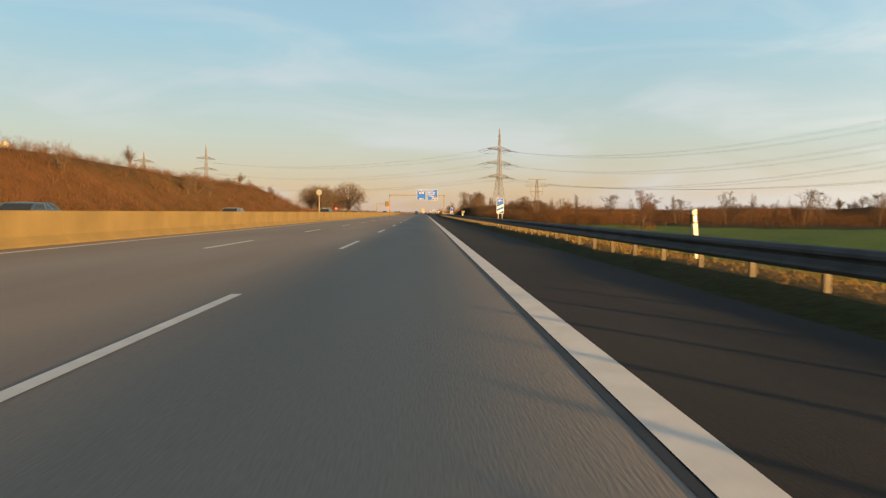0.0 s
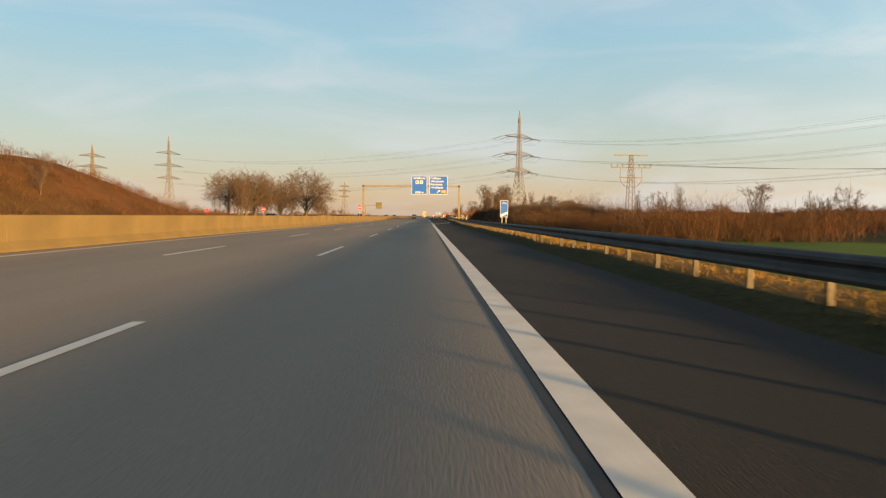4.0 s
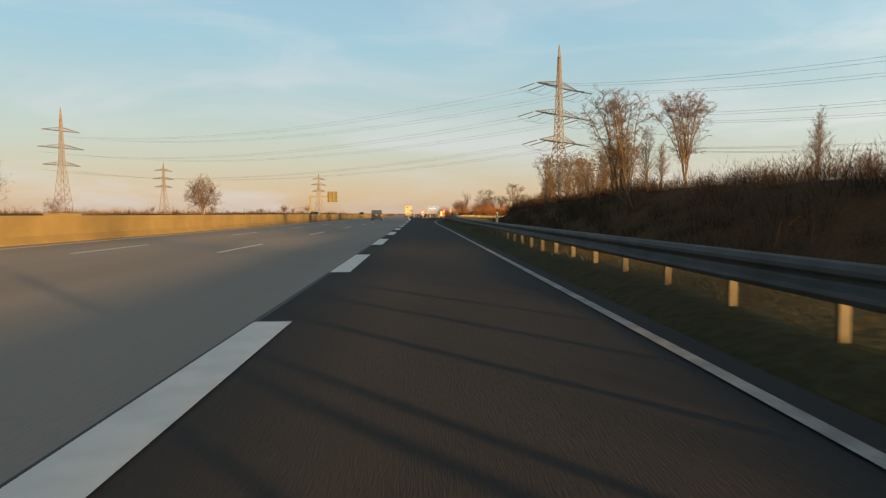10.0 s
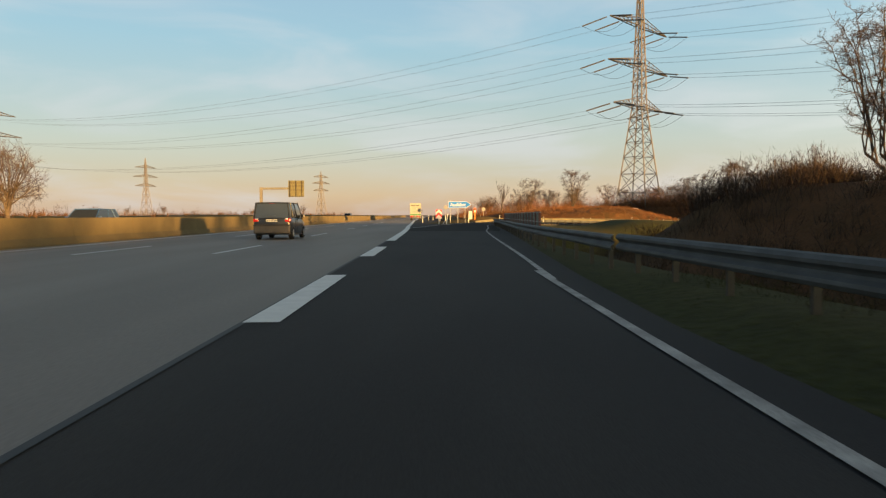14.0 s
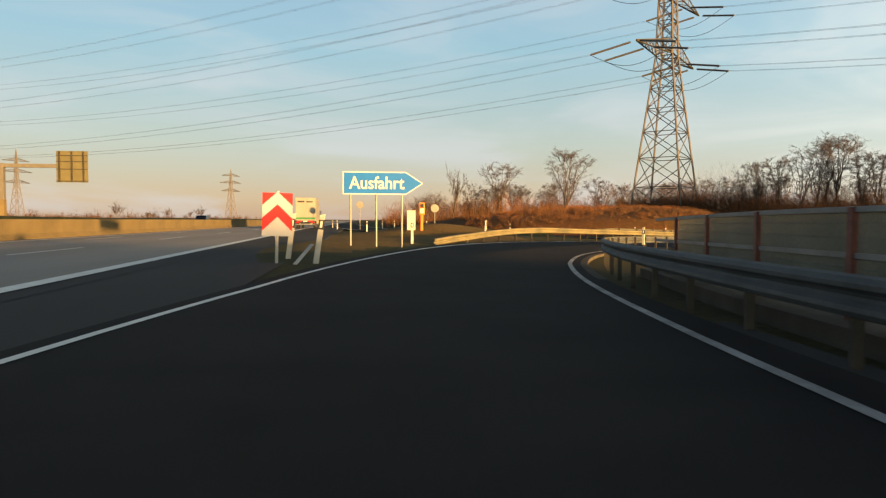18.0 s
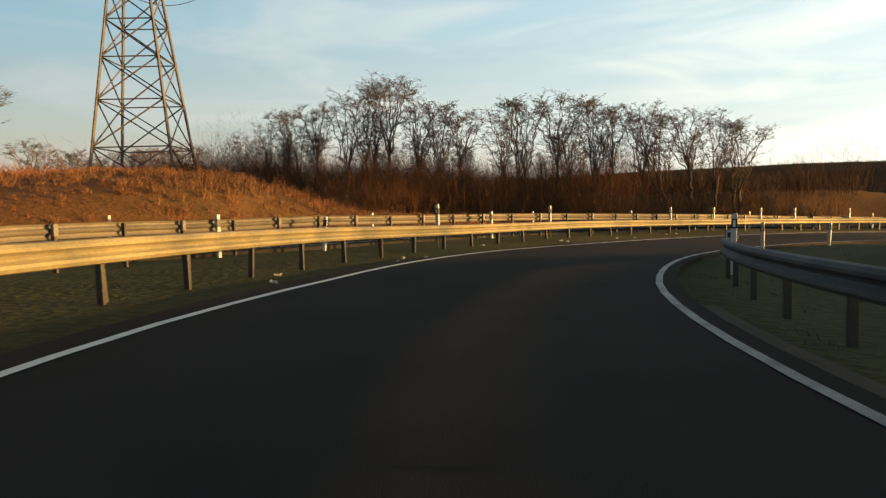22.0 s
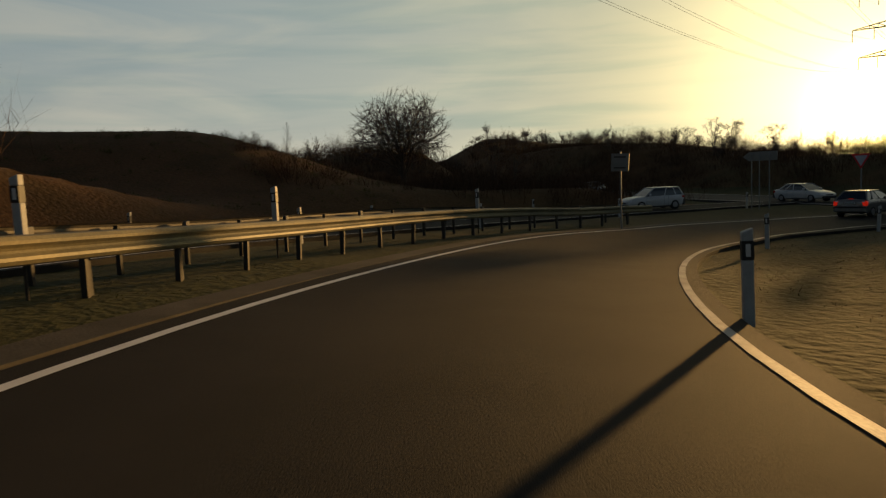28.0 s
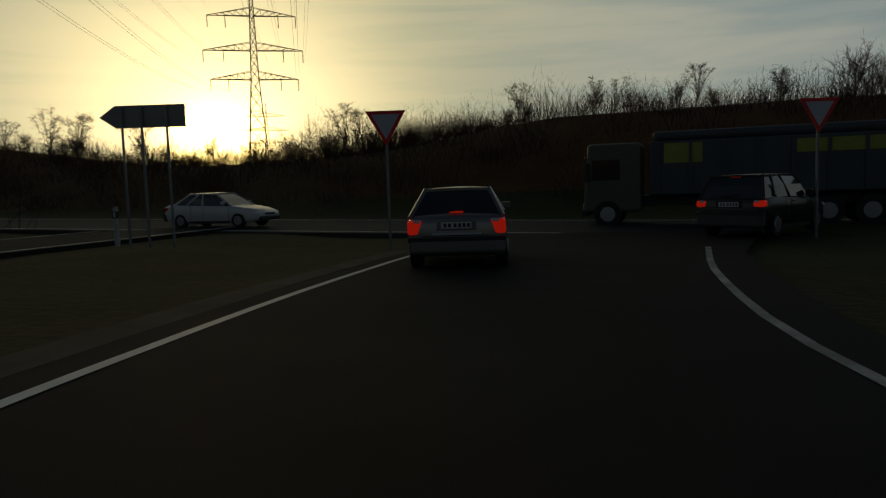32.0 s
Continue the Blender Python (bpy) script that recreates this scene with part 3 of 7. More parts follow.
for k in range(0, 15):
    share("wide_dash", wide_dash, marks, pose(EDGE, float(np.interp(k, [0, 8, 13, 14], [214.9, 313.6, 373.2, 385.4])), 0.007))
# past the exit the edge line drifts left, with asphalt on its right
C, T = straight(EDGE, 397.2, 1000, step=3.0)
drift = np.interp(C[:, 1], [397, 414, 429, 434, 440, 450, 465, 482, 520], [0, 0.08, 0.28, 0.5, 0.6, 0.7, 1.0, 1.3, 2.0])
strip("gore", C, T, drift, -0.05, 0.005, asphalt, road, label="dark asphalt wedge beside the exit")
strip("edge_line", C, T, drift + 0.2, drift - 0.2, 0.022, paint, marks)

ramp_road = tagged(new("exit_ramp"), "dark asphalt exit ramp curving down to the right", "road", kind="structure")
r0 = int(36 / 1.5)
half_l = np.interp(RS, [0, 45, 57, 69, 90, 125, 135, 190, 210, 225], [2.4, 4.4, 3.9, 3.5, 3.75, 3.7, 3.4, 3.25, 3.6, 7.0])
half_l = np.where(RC[:, 1] < 455, np.minimum(half_l, (RC[:, 0] - 1.25) / np.maximum(RT[:, 1], 0.3)), half_l)
half_r = np.interp(RS, [0, 40, 75, 100, 112, 152, 158, 176, 190, 205, 225], [2.6, 3.8, 2.9, 3.0, 2.6, 2.65, 2.4, 2.65, 2.8, 3.7, 8.0])
RA = RC[r0:].copy()
RA[0, 2] -= 0.04
strip("asphalt", RA, RT[r0:], half_l[r0:], -half_r[r0:], 0.012, ramp_asphalt, ramp_road, thick=0.5)
i0, i1 = int(46 / 1.5), len(RC) - 4
L_LINE = np.interp(RS, [45, 57, 69, 88, 93, 99, 105, 109, 114, 119, 124, 128, 132, 136, 141, 147, 155, 168, 186, 197, 204, 215], [4.3, 3.6, 3.15, 3.2, 3.22, 3.05, 3.15, 3.25, 3.15, 3.3, 3.38, 2.98, 2.68, 2.56, 2.6, 2.85, 3.08, 2.9, 2.7, 2.9, 3.1, 3.1])
R_LINE = -np.interp(RS, [45, 66, 78, 88, 97, 109, 115, 128, 138, 147, 152, 158, 166, 176, 190, 197, 203, 215], [2.75, 2.62, 2.42, 2.58, 2.66, 2.38, 2.25, 2.38, 2.52, 2.48, 2.32, 2.05, 2.2, 2.4, 2.5, 2.45, 2.8, 4.2])
strip("edge_line", RC[i0:i1], RT[i0:i1], L_LINE[i0:i1] + 0.06, L_LINE[i0:i1] - 0.06, 0.020, paint, ramp_road)
strip("edge_line", RC[r0:i1], RT[r0:i1], R_LINE[r0:i1] + 0.06, R_LINE[r0:i1] - 0.06, 0.020, paint_worn, ramp_road)
px, py = offset(RC, RT, R_LINE)[r0][:2]
C, T, _ = spline([(5.36, 378, 0), (5.75, 386, 0), (5.75 + (px - 5.75) * 0.5, 386 + (py - 386) * 0.55, 0), (px, py, 0)], 2.0)
strip("edge_line", C, T, 0.06, -0.06, 0.010, paint_worn, marks)
g0 = int(np.searchsorted(RS, 130))
strip("gutter", RC[g0:i1], RT[g0:i1], L_LINE[g0:i1] + 0.47 + 0.48 * smoothstep(130, 146, RS[g0:i1]), L_LINE[g0:i1] + 0.45, 0.014, kerb_concrete, ramp_road, thick=0.3, label="worn concrete gutter beside the ramp")
strip("gutter", RC[i0 + 18:i0 + 46], RT[i0 + 18:i0 + 46], R_LINE[i0 + 18:i0 + 46] - 0.30, R_LINE[i0 + 18:i0 + 46] - 0.50, 0.014, kerb_concrete, ramp_road, thick=0.3)

cross_road = tagged(new("cross_road"), "asphalt country road in a cutting", "road", kind="structure")
strip("asphalt", XC, XT, 4.3, -4.3, 0.0, asphalt, cross_road, thick=0.5)
strip("edge_line", XC, XT, 3.75, 3.63, 0.008, paint, cross_road)
strip("edge_line", XC, XT, -3.63, -3.75, 0.008, paint, cross_road)

NC = N_LINE
on_ramp = tagged(new("entry_ramp"), "asphalt entry ramp outside the exit ramp", "road", kind="structure")
strip("asphalt", NC, NT, 3.0, -3.0, 0.016, ramp_asphalt, on_ramp, thick=0.5)
strip("edge_line", NC, NT, 2.75, 2.63, 0.024, paint, on_ramp)
strip("edge_line", NC, NT, -2.63, -2.75, 0.024, paint, on_ramp)

# ---- concrete median barrier, in cast lengths ----
barrier = tagged(new("median_barrier"), "long pale concrete median barrier", "barrier", kind="structure")
prof = [(-0.30, 0), (-0.30, 0.08), (-0.13, 0.32), (-0.09, 1.08), (-0.07, 1.12), (0.07, 1.12), (0.09, 1.08), (0.13, 0.32), (0.30, 0.08), (0.30, 0)]
n, V, F = len(prof), [], []
for y in (0.0, 5.98):
    V += [(u, y, w) for u, w in prof]
F = [(j, j + 1, n + j + 1, n + j) for j in range(n - 1)] + [tuple(range(n)), tuple(range(n, 2 * n))[::-1]]
seg = bpy.data.meshes.new("barrier_length")
seg.from_pydata(V, [], F)
seg.materials.append(barrier_concrete)
for k in range(-14, 130):
    share("barrier_length", seg, barrier, pose(-12.3, 6 * k, 0))

# ---- steel guard rails ----
W_BEAM = [(0.0, 0.74), (0.05, 0.725), (0.08, 0.68), (0.075, 0.64), (0.02, 0.60), (0.0, 0.57), (0.02, 0.54), (0.075, 0.50), (0.08, 0.46), (0.05, 0.415), (0.0, 0.40)]
W_BACK = [(u - 0.012, w) for u, w in reversed(W_BEAM)]
post_bm = boxed(-0.03, 0.03, -0.045, 0.045, -0.5, 0.70)
post_me = bpy.data.meshes.new("post")
post_bm.to_mesh(post_me)
post_bm.free()
post_me.materials.append(post_steel)


bracket_bm = boxed(-0.05, 0.07, -0.04, 0.04, 0.44, 0.70, bevel=0.01)
bracket_me = bpy.data.meshes.new("bracket")
bracket_bm.to_mesh(bracket_me)
bracket_bm.free()
bracket_me.materials.append(gantry_steel)


def guard_rail(C, T, face, label, material, every=2.2, end=False, brackets=False, paired=False):
    """face: +1 when the beam bulges to the left of the line, -1 to the right."""
    ob = tagged(new("guard_rail"), label, "guard rail", "guard rails")
    C = np.array(C, float)
    s = np.r_[0, np.cumsum(np.hypot(*np.diff(C[:, :2], axis=0).T))]
    if end:
        C[:, 2] += np.interp(s, [0, 3, 5, 8, 11, 15], [-0.62, -0.5, -0.42, -0.24, -0.1, 0])
    sweep("beam", C, T, [(u * face, w) for u, w in W_BEAM + W_BACK], material, ob, closed=True)
    for at in np.arange(0.6, s[-1], every):
        p = [np.interp(at, s, C[:, k]) for k in range(3)]
        t = [np.interp(at, s, T[:, k]) for k in range(2)]
        for k in range(2 if paired else 1):
            d = 0.13 * k * face
            share("post", post_me, ob, pose(p[0] + t[1] * (0.075 * face + d) + t[0] * 0.22 * k, p[1] - t[0] * (0.075 * face + d) + t[1] * 0.22 * k, p[2], random.uniform(-4, 4) if paired else 0, 0, math.degrees(math.atan2(t[1], t[0]))))
    if brackets:
        for at in np.arange(0.6, s[-1], every * 2):
            p = [np.interp(at, s, C[:, k]) for k in range(3)]
            t = [np.interp(at, s, T[:, k]) for k in range(2)]
            share("bracket", bracket_me, ob, pose(p[0] + t[1] * 0.10 * face, p[1] - t[0] * 0.10 * face, p[2] + 0.03, 0, 0, math.degrees(math.atan2(t[1], t[0]))), "dark bracket")
    return ob


C, T, _ = spline([(x, y, 0.03) for x, y in ROAD_RAIL], 3.0)
guard_rail(C, T, 1, "galvanised steel guard rail on posts along the hard shoulder", rail_steel, 2.0)
R_RAIL = -np.interp(RS, [0, 30, 45, 60, 76, 90, 104, 118, 126], [3.75, 4.3, 3.9, 3.3, 3.35, 3.55, 3.6, 3.5, 3.55])
q1 = int(np.searchsorted(RS, 126))
C, T = offset(RC, RT, R_RAIL)[:q1], RT[:q1]
C[:, 2] += np.interp(RS[:q1], [119, 121.3, 122.7, 124.8, 126.5], [0, -0.10, -0.20, -0.36, -0.55])
guard_rail(C, T, 1, "galvanised steel guard rail along the inside of the ramp", rail_steel, 2.0)
k0, k1 = int(np.searchsorted(RS, 87)), len(RC) - 14
L = offset(RC, RT, np.interp(RS, [0, 80, 88, 92, 110, 130, 150, 170, 400], [4.5, 4.5, 4.7, 5.0, 5.1, 5.15, 5.15, 5.3, 5.4]))
L[:, 2] += 0.06
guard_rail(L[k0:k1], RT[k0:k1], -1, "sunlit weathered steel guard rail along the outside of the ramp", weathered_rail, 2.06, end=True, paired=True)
k2 = int(np.searchsorted(RS, 110))
L2 = offset(RC, RT, np.interp(RS, [100, 118, 124, 131, 136, 140, 147, 152, 158, 175, 400], [9.8, 9.6, 9.2, 8.4, 7.4, 6.7, 6.5, 6.8, 7.2, 7.5, 7.4]))
L2[:, 2] += np.interp(RS, [110, 114, 119, 123, 140, 147, 152, 158, 170], [-0.2, 0.1, 0.16, 0.34, 0.36, 0.33, 0.25, 0.1, 0.0])
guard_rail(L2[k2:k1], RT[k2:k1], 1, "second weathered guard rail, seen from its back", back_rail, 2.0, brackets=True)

# ---- marker posts ----
def delineator(foot=-0.3):
    ob = new("marker_post")
    bm = bmesh.new()
    box(bm, -0.06, 0.06, -0.05, 0.05, foot, 0.72, bevel=0.012)
    part("shaft", bm, white_plastic, ob)
    if foot > 0:
        part("stake", tubed((0, 0, -0.9), (0, 0, foot + 0.02), 0.022, n=6), post_steel, ob, "thin steel stake")
    bm = bmesh.new()
    box(bm, -0.062, 0.062, -0.052, 0.052, 0.72, 0.93)
    part("band", bm, black_plastic, ob, "slanting black band")
    bm = bmesh.new()
    box(bm, -0.06, 0.06, -0.05, 0.05, 0.93, 1.05, bevel=0.012)
    for v in bm.verts:
        if v.co.z > 1.0:
            v.co.z += v.co.x * 0.35
    part("cap", bm, white_plastic, ob)
    part("reflector", boxed(-0.025, 0.025, -0.058, -0.05, 0.76, 0.90), reflector, ob)
    return tagged(ob, "white plastic marker post with a black band", "marker post", "marker posts")


first_post = delineator()
rail_post = delineator(0.22)
first_post.matrix_basis = pose(6.45, 16.4, 0.22, 0, -5, 6)
for x, y in [(6.45, 117.5), (6.95, 224.0), (7.35, 272.5), (7.55, 316.4)]:
    copy_thing(first_post, pose(x, y, 0.2, 0, random.uniform(-4, 4), random.uniform(-8, 8)))


def beside(s, d):
    """A place d metres left of the ramp's centre, s metres along it, with the turn there."""
    p = [float(np.interp(s, RS, RC[:, k])) for k in range(3)]
    t = [float(np.interp(s, RS, RT[:, k])) for k in range(2)]
    return p[0] - t[1] * d, p[1] + t[0] * d, p[2] + d * float(np.interp(s, RS, RC[:, 3])), math.degrees(math.atan2(t[1], t[0])) - 90


for s in (124.6, 132.8, 144, 148.3, 153, 156.4, 161.5, 165, 171, 181):
    x, y, z, a = beside(s, float(np.interp(s, [103, 128, 140, 200], [5.7, 5.8, 5.9, 6.2])))
    if s == 181:
        rail_post.matrix_basis = pose(x, y, z + 0.42, 0, 0, a)
    else:
        copy_thing(rail_post, pose(x, y, z + 0.42, 0, 0, a))
x, y, z, a = beside(94, -3.74)
copy_thing(rail_post, pose(x, y, z + 0.12, 0, 0, a))
copy_thing(first_post, pose(*beside(122, 8.3)[:3], 0, 12, 30))
x, y, z, a = beside(119.9, -3.7)
copy_thing(first_post, pose(x, y, z + 0.20, 0, 2, a))
for s, d in ((132.5, -3.15), (142.2, -3.2), (158.0, -2.75), (165.6, -2.6), (183, -3.4), (195.4, -3.6)):
    x, y, z, a = beside(s, d)
    copy_thing(first_post, pose(x, y, z - 0.05, random.uniform(-3, 3), random.uniform(-3, 3), a))
for s in np.arange(8, NS[-1] - 90, 14.0):
    p = [float(np.interp(s, NS, N_LINE[:, k])) for k in range(3)]
    t = [float(np.interp(s, NS, NT[:, k])) for k in range(2)]
    for d in (3.6, -3.6):
        copy_thing(first_post, pose(p[0] - t[1] * d, p[1] + t[0] * d, p[2], 0, 0, math.degrees(math.atan2(t[1], t[0])) + 90))
for x, y, lean in ((1.76, 476.3, 0), (8.7, 470.1, 0), (5.6, 489.0, 0), (14.6, 483.6, 2)):
    copy_thing(first_post, pose(x, y, ground_z(x, y) + 0.03, 0, lean, 0))

# ---- overhead sign gantries ----
def board(name, w, h, face, parent, at, turn=0.0, rim=sign_white, rim_w=0.07):
    """A flat sign: back plate, rim and coloured face; its middle at the pose, facing -y."""
    ob = new(name)
    ob.parent = parent
    ob.matrix_basis = at
    part("plate", boxed(-w / 2, w / 2, 0.0, 0.05, -h / 2, h / 2, bevel=0.015), sign_back, ob)
    part("rim", boxed(-w / 2, w / 2, -0.006, -0.001, -h / 2, h / 2), rim, ob)
    part("face", boxed(-w / 2 + rim_w, w / 2 - rim_w, -0.011, -0.007, -h / 2 + rim_w, h / 2 - rim_w), face, ob)
    return ob


def lettering(name, text, size, material, parent, at, align="LEFT", squeeze=1.0):
    cu = bpy.data.curves.new(name, "FONT")
    cu.body, cu.size, cu.align_x, cu.extrude = text, size, align, 0.002
    cu.offset = size * 0.017
    cu.materials.append(material)
    ob = new(name, cu)
    ob.parent = parent
    ob.matrix_basis = at @ Matrix.Diagonal((squeeze, 1, 1, 1))
    return ob


gantry = empty("sign_gantry", pose(0, 258, 0), "grey steel overhead gantry carrying blue direction signs", "sign gantry")
for x in (-12.75, 7.3):
    part("column", boxed(x - 0.2, x + 0.2, -0.2, 0.2, 1.9, 7.55, bevel=0.02), gantry_steel, gantry)
    part("column_foot", boxed(x - 0.24, x + 0.24, -0.24, 0.24, -0.4, 1.9, bevel=0.03), barrier_concrete, gantry, "pale lower sleeve of the column")
part("beam", boxed(-12.95, 7.5, -0.2, 0.2, 7.22, 7.60, bevel=0.02), gantry_steel, gantry)
b1 = board("sign_board", 3.2, 3.85, sign_blue, gantry, pose(-1.03, -0.35, 7.62))
b2 = board("sign_board", 3.78, 3.85, sign_blue, gantry, pose(2.97, -0.35, 7.62))
for b, w in ((b1, 1.0), (b2, 1.3)):
    for x in (-w, w):
        part("bracket", boxed(x - 0.05, x + 0.05, 0.05, 0.2, -1.6, 1.6), gantry_steel, b)


def words(text, x, z, size, parent, material=sign_white, align="LEFT", squeeze=1.12):
    return lettering("lettering", text, size, material, parent, pose(x, -0.014, z, 90, 0, 0), align, squeeze)


words("Weilbach", 0, 1.25, 0.60, b1, align="CENTER")
words("1000 m", 0, -1.68, 0.56, b1, align="CENTER")
for x in (-0.44, 0.44):
    part("symbol_field", boxed(x - 0.33, x + 0.33, -0.016, -0.012, 0.28, 0.94), sign_white, b1)
bm = boxed(-0.60, -0.38, -0.021, -0.017, 0.40, 0.84)
box(bm, -0.33, -0.29, -0.021, -0.017, 0.40, 0.74)
part("pump_symbol", bm, sign_black, b1)
bm = boxed(0.26, 0.56, -0.021, -0.017, 0.52, 0.74)
box(bm, 0.56, 0.64, -0.021, -0.017, 0.60, 0.70)
box(bm, 0.24, 0.62, -0.021, -0.017, 0.42, 0.46)
part("cup_symbol", bm, sign_black, b1)
for k, line in enumerate(("Hofheim", "-Marxheim", "Flörsheim", "-Weilbach")):
    words(line, -1.68, 1.25 - 0.64 * k, 0.56, b2)
bm = bmesh.new()
box(bm, -0.32, 0.32, -0.018, -0.014, -0.07, 0.07)
bmesh.ops.rotate(bm, verts=bm.verts, cent=(0, 0, 0), matrix=Matrix.Rotation(radians(-38), 3, "Y"))
tip = [bm.verts.new(p) for p in ((0.48, -0.018, 0.37), (0.03, -0.018, 0.35), (0.40, -0.018, -0.06))]
bm.faces.new(tip)
bmesh.ops.translate(bm, verts=bm.verts, vec=(-0.10, 0, -1.38))
part("arrow", bm, sign_white, b2)
part("road_number_field", boxed(0.62, 1.62, -0.016, -0.012, -1.66, -1.06), sign_orange, b2)
words("519", 1.12, -1.57, 0.54, b2, sign_black, "CENTER", 0.95)
for x0, x1, z0, z1 in ((0.62, 0.66, -1.66, -1.06), (1.58, 1.62, -1.66, -1.06), (0.66, 1.58, -1.66, -1.62), (0.66, 1.58, -1.10, -1.06)):
    part("field_edge", boxed(x0, x1, -0.0175, -0.0165, z0, z1), sign_black, b2)

olive_back = mat("olive_sign_back", (0.10, 0.09, 0.045), 0.6, vary=0.15, scale=1.5, fine=20, bump=0.0)
far_gantry = empty("cantilever_gantry", pose(-35.4, 525.3, 0), "cantilever sign arm of the opposite carriageway, sign seen from behind", "sign gantry")
part("column", boxed(-0.3, 0.3, -0.3, 0.3, 3.4, 7.65, bevel=0.02), gantry_steel, far_gantry)
part("column_foot", boxed(-0.34, 0.34, -0.34, 0.34, -0.4, 3.4, bevel=0.03), barrier_concrete, far_gantry, "pale lower sleeve of the column")
part("arm", boxed(-0.3, 7.2, -0.2, 0.2, 7.15, 7.6, bevel=0.02), gantry_steel, far_gantry)
part("sign_plate", boxed(6.2, 9.75, -0.32, -0.24, 5.45, 9.15, bevel=0.02), olive_back, far_gantry)
for z in (5.6, 7.0, 7.9, 8.6):
    part("stiffener", boxed(6.22, 9.73, -0.44, -0.32, z - 0.05, z + 0.05), post_steel, far_gantry)
for x in (6.6, 7.98, 9.3):
    part("stiffener", boxed(x - 0.05, x + 0.05, -0.5, -0.33, 5.5, 9.1), post_steel, far_gantry)

# ---- exit arrow sign on the island ----
exit_sign = empty("exit_sign", pose(6.9, 466.3, -0.1), "blue arrow-shaped exit sign on three steel posts", "road sign")


def arrow_plate(w, h, tip, y0, y1, inset=0.0):
    bm = bmesh.new()
    pts = [(-w / 2 + inset, -h / 2 + inset), (w / 2 - tip, -h / 2 + inset), (w / 2 - inset * 1.5, 0), (w / 2 - tip, h / 2 - inset), (-w / 2 + inset, h / 2 - inset)]
    a = [bm.verts.new((x, y0, z)) for x, z in pts]
    b = [bm.verts.new((x, y1, z)) for x, z in pts]
    bm.faces.new(a)
    bm.faces.new(b[::-1])
    for k in range(5):
        bm.faces.new((a[k], b[k], b[(k + 1) % 5], a[(k + 1) % 5]))
    return bm


ab = new("sign_board")
ab.parent, ab.matrix_basis = exit_sign, pose(0.33, 0, 2.76)
part("plate", arrow_plate(3.3, 0.94, 0.72, 0.0, 0.04), sign_back, ab)
part("rim", arrow_plate(3.3, 0.94, 0.72, -0.006, -0.001), sign_white, ab)
part("face", arrow_plate(3.3, 0.94, 0.72, -0.012, -0.007, 0.05), exit_blue, ab)
words("Ausfahrt", -0.26, -0.23, 0.72, ab, align="CENTER", squeeze=0.90)
for x in (-1.0, 0.05, 1.1):
    part("post", tubed((x, 0.08, -0.3), (x, 0.08, 3.2), 0.04, n=10), galvanised, exit_sign)

# ---- power masts and wires ----
def lattice_mast(name, at, turn, heights, half_base, half_top, top_z, arms, label, arm_depth=1.0, bar=0.10):
    """Square lattice tower; arms: (z, half length). Axis of the arms is local x."""
    ob = empty(name, pose(*at, 0, 0, turn), label, "power mast", "power masts")

    def half(z):
        waist = heights[-1]
        return half_base + (half_top - half_base) * min(1.0, z / waist) if z < waist else half_top * max(0.12, 1 - 0.8 * (z - waist) / max(1, top_z - waist))

    segs = []
    levels = heights + [z for z in np.arange(heights[-1] + 3.0, top_z - 5, 3.0)] + [top_z - 5]
    corners = [(1, 1), (-1, 1), (-1, -1), (1, -1)]
    for a, b in zip(levels[:-1], levels[1:]):
        ha, hb = half(a), half(b)
        for k in range(4):
            (x0, y0), (x1, y1) = corners[k], corners[(k + 1) % 4]
            segs.append(((x0 * ha, y0 * ha, a), (x0 * hb, y0 * hb, b), bar * 1.25))
            segs.append(((x0 * ha, y0 * ha, a), (x1 * hb, y1 * hb, b), bar * 0.6))
            segs.append(((x1 * ha, y1 * ha, a), (x0 * hb, y0 * hb, b), bar * 0.6))
            segs.append(((x0 * hb, y0 * hb, b), (x1 * hb, y1 * hb, b), bar * 0.55))
    hb = half(levels[-1])
    for x, y in corners:
        segs.append(((x * hb, y * hb, levels[-1]), (0, 0, top_z), bar))
    V, F = struts(segs, bar)
    mesh_ob("tower", V, F, lattice_steel, ob)
    for z, reach in arms:
        for s in (-1, 1):
            segs, h = [], half(z)
            rise = arm_depth * 1.6
            for y in (-h, h):
                segs += [((s * h, y, z), (s * reach, 0, z), bar), ((s * h, y, z + rise), (s * reach, 0, z + 0.1), bar * 0.8)]
                for k in range(5):
                    f0, f1 = k / 6, (k + 1) / 6
                    lo0 = (s * (h + (reach - h) * f0), y * (1 - f0), z)
                    hi1 = (s * (h + (reach - h) * f1), y * (1 - f1), z + rise * (1 - f1) + 0.1 * f1)
                    lo1 = (s * (h + (reach - h) * f1), y * (1 - f1), z)
                    segs += [(lo0, hi1, bar * 0.45), (hi1, lo1, bar * 0.45)]
            for k in range(1, 6):
                f0 = k / 6
                x = s * (h + (reach - h) * f0)
                segs.append(((x, -h * (1 - f0), z), (s * (h + (reach - h) * (k - 1) / 6), h * (1 - (k - 1) / 6), z), bar * 0.45))
            V, F = struts(segs, bar)
            mesh_ob("crossarm", V, F, lattice_steel, ob)
    return ob


def sagging(a, b, sag, n=24):
    a, b = np.array(a, float), np.array(b, float)
    t = np.linspace(0, 1, n)[:, None]
    p = a + (b - a) * t
    p[:, 2] -= (4 * sag * t * (1 - t))[:, 0]
    return p


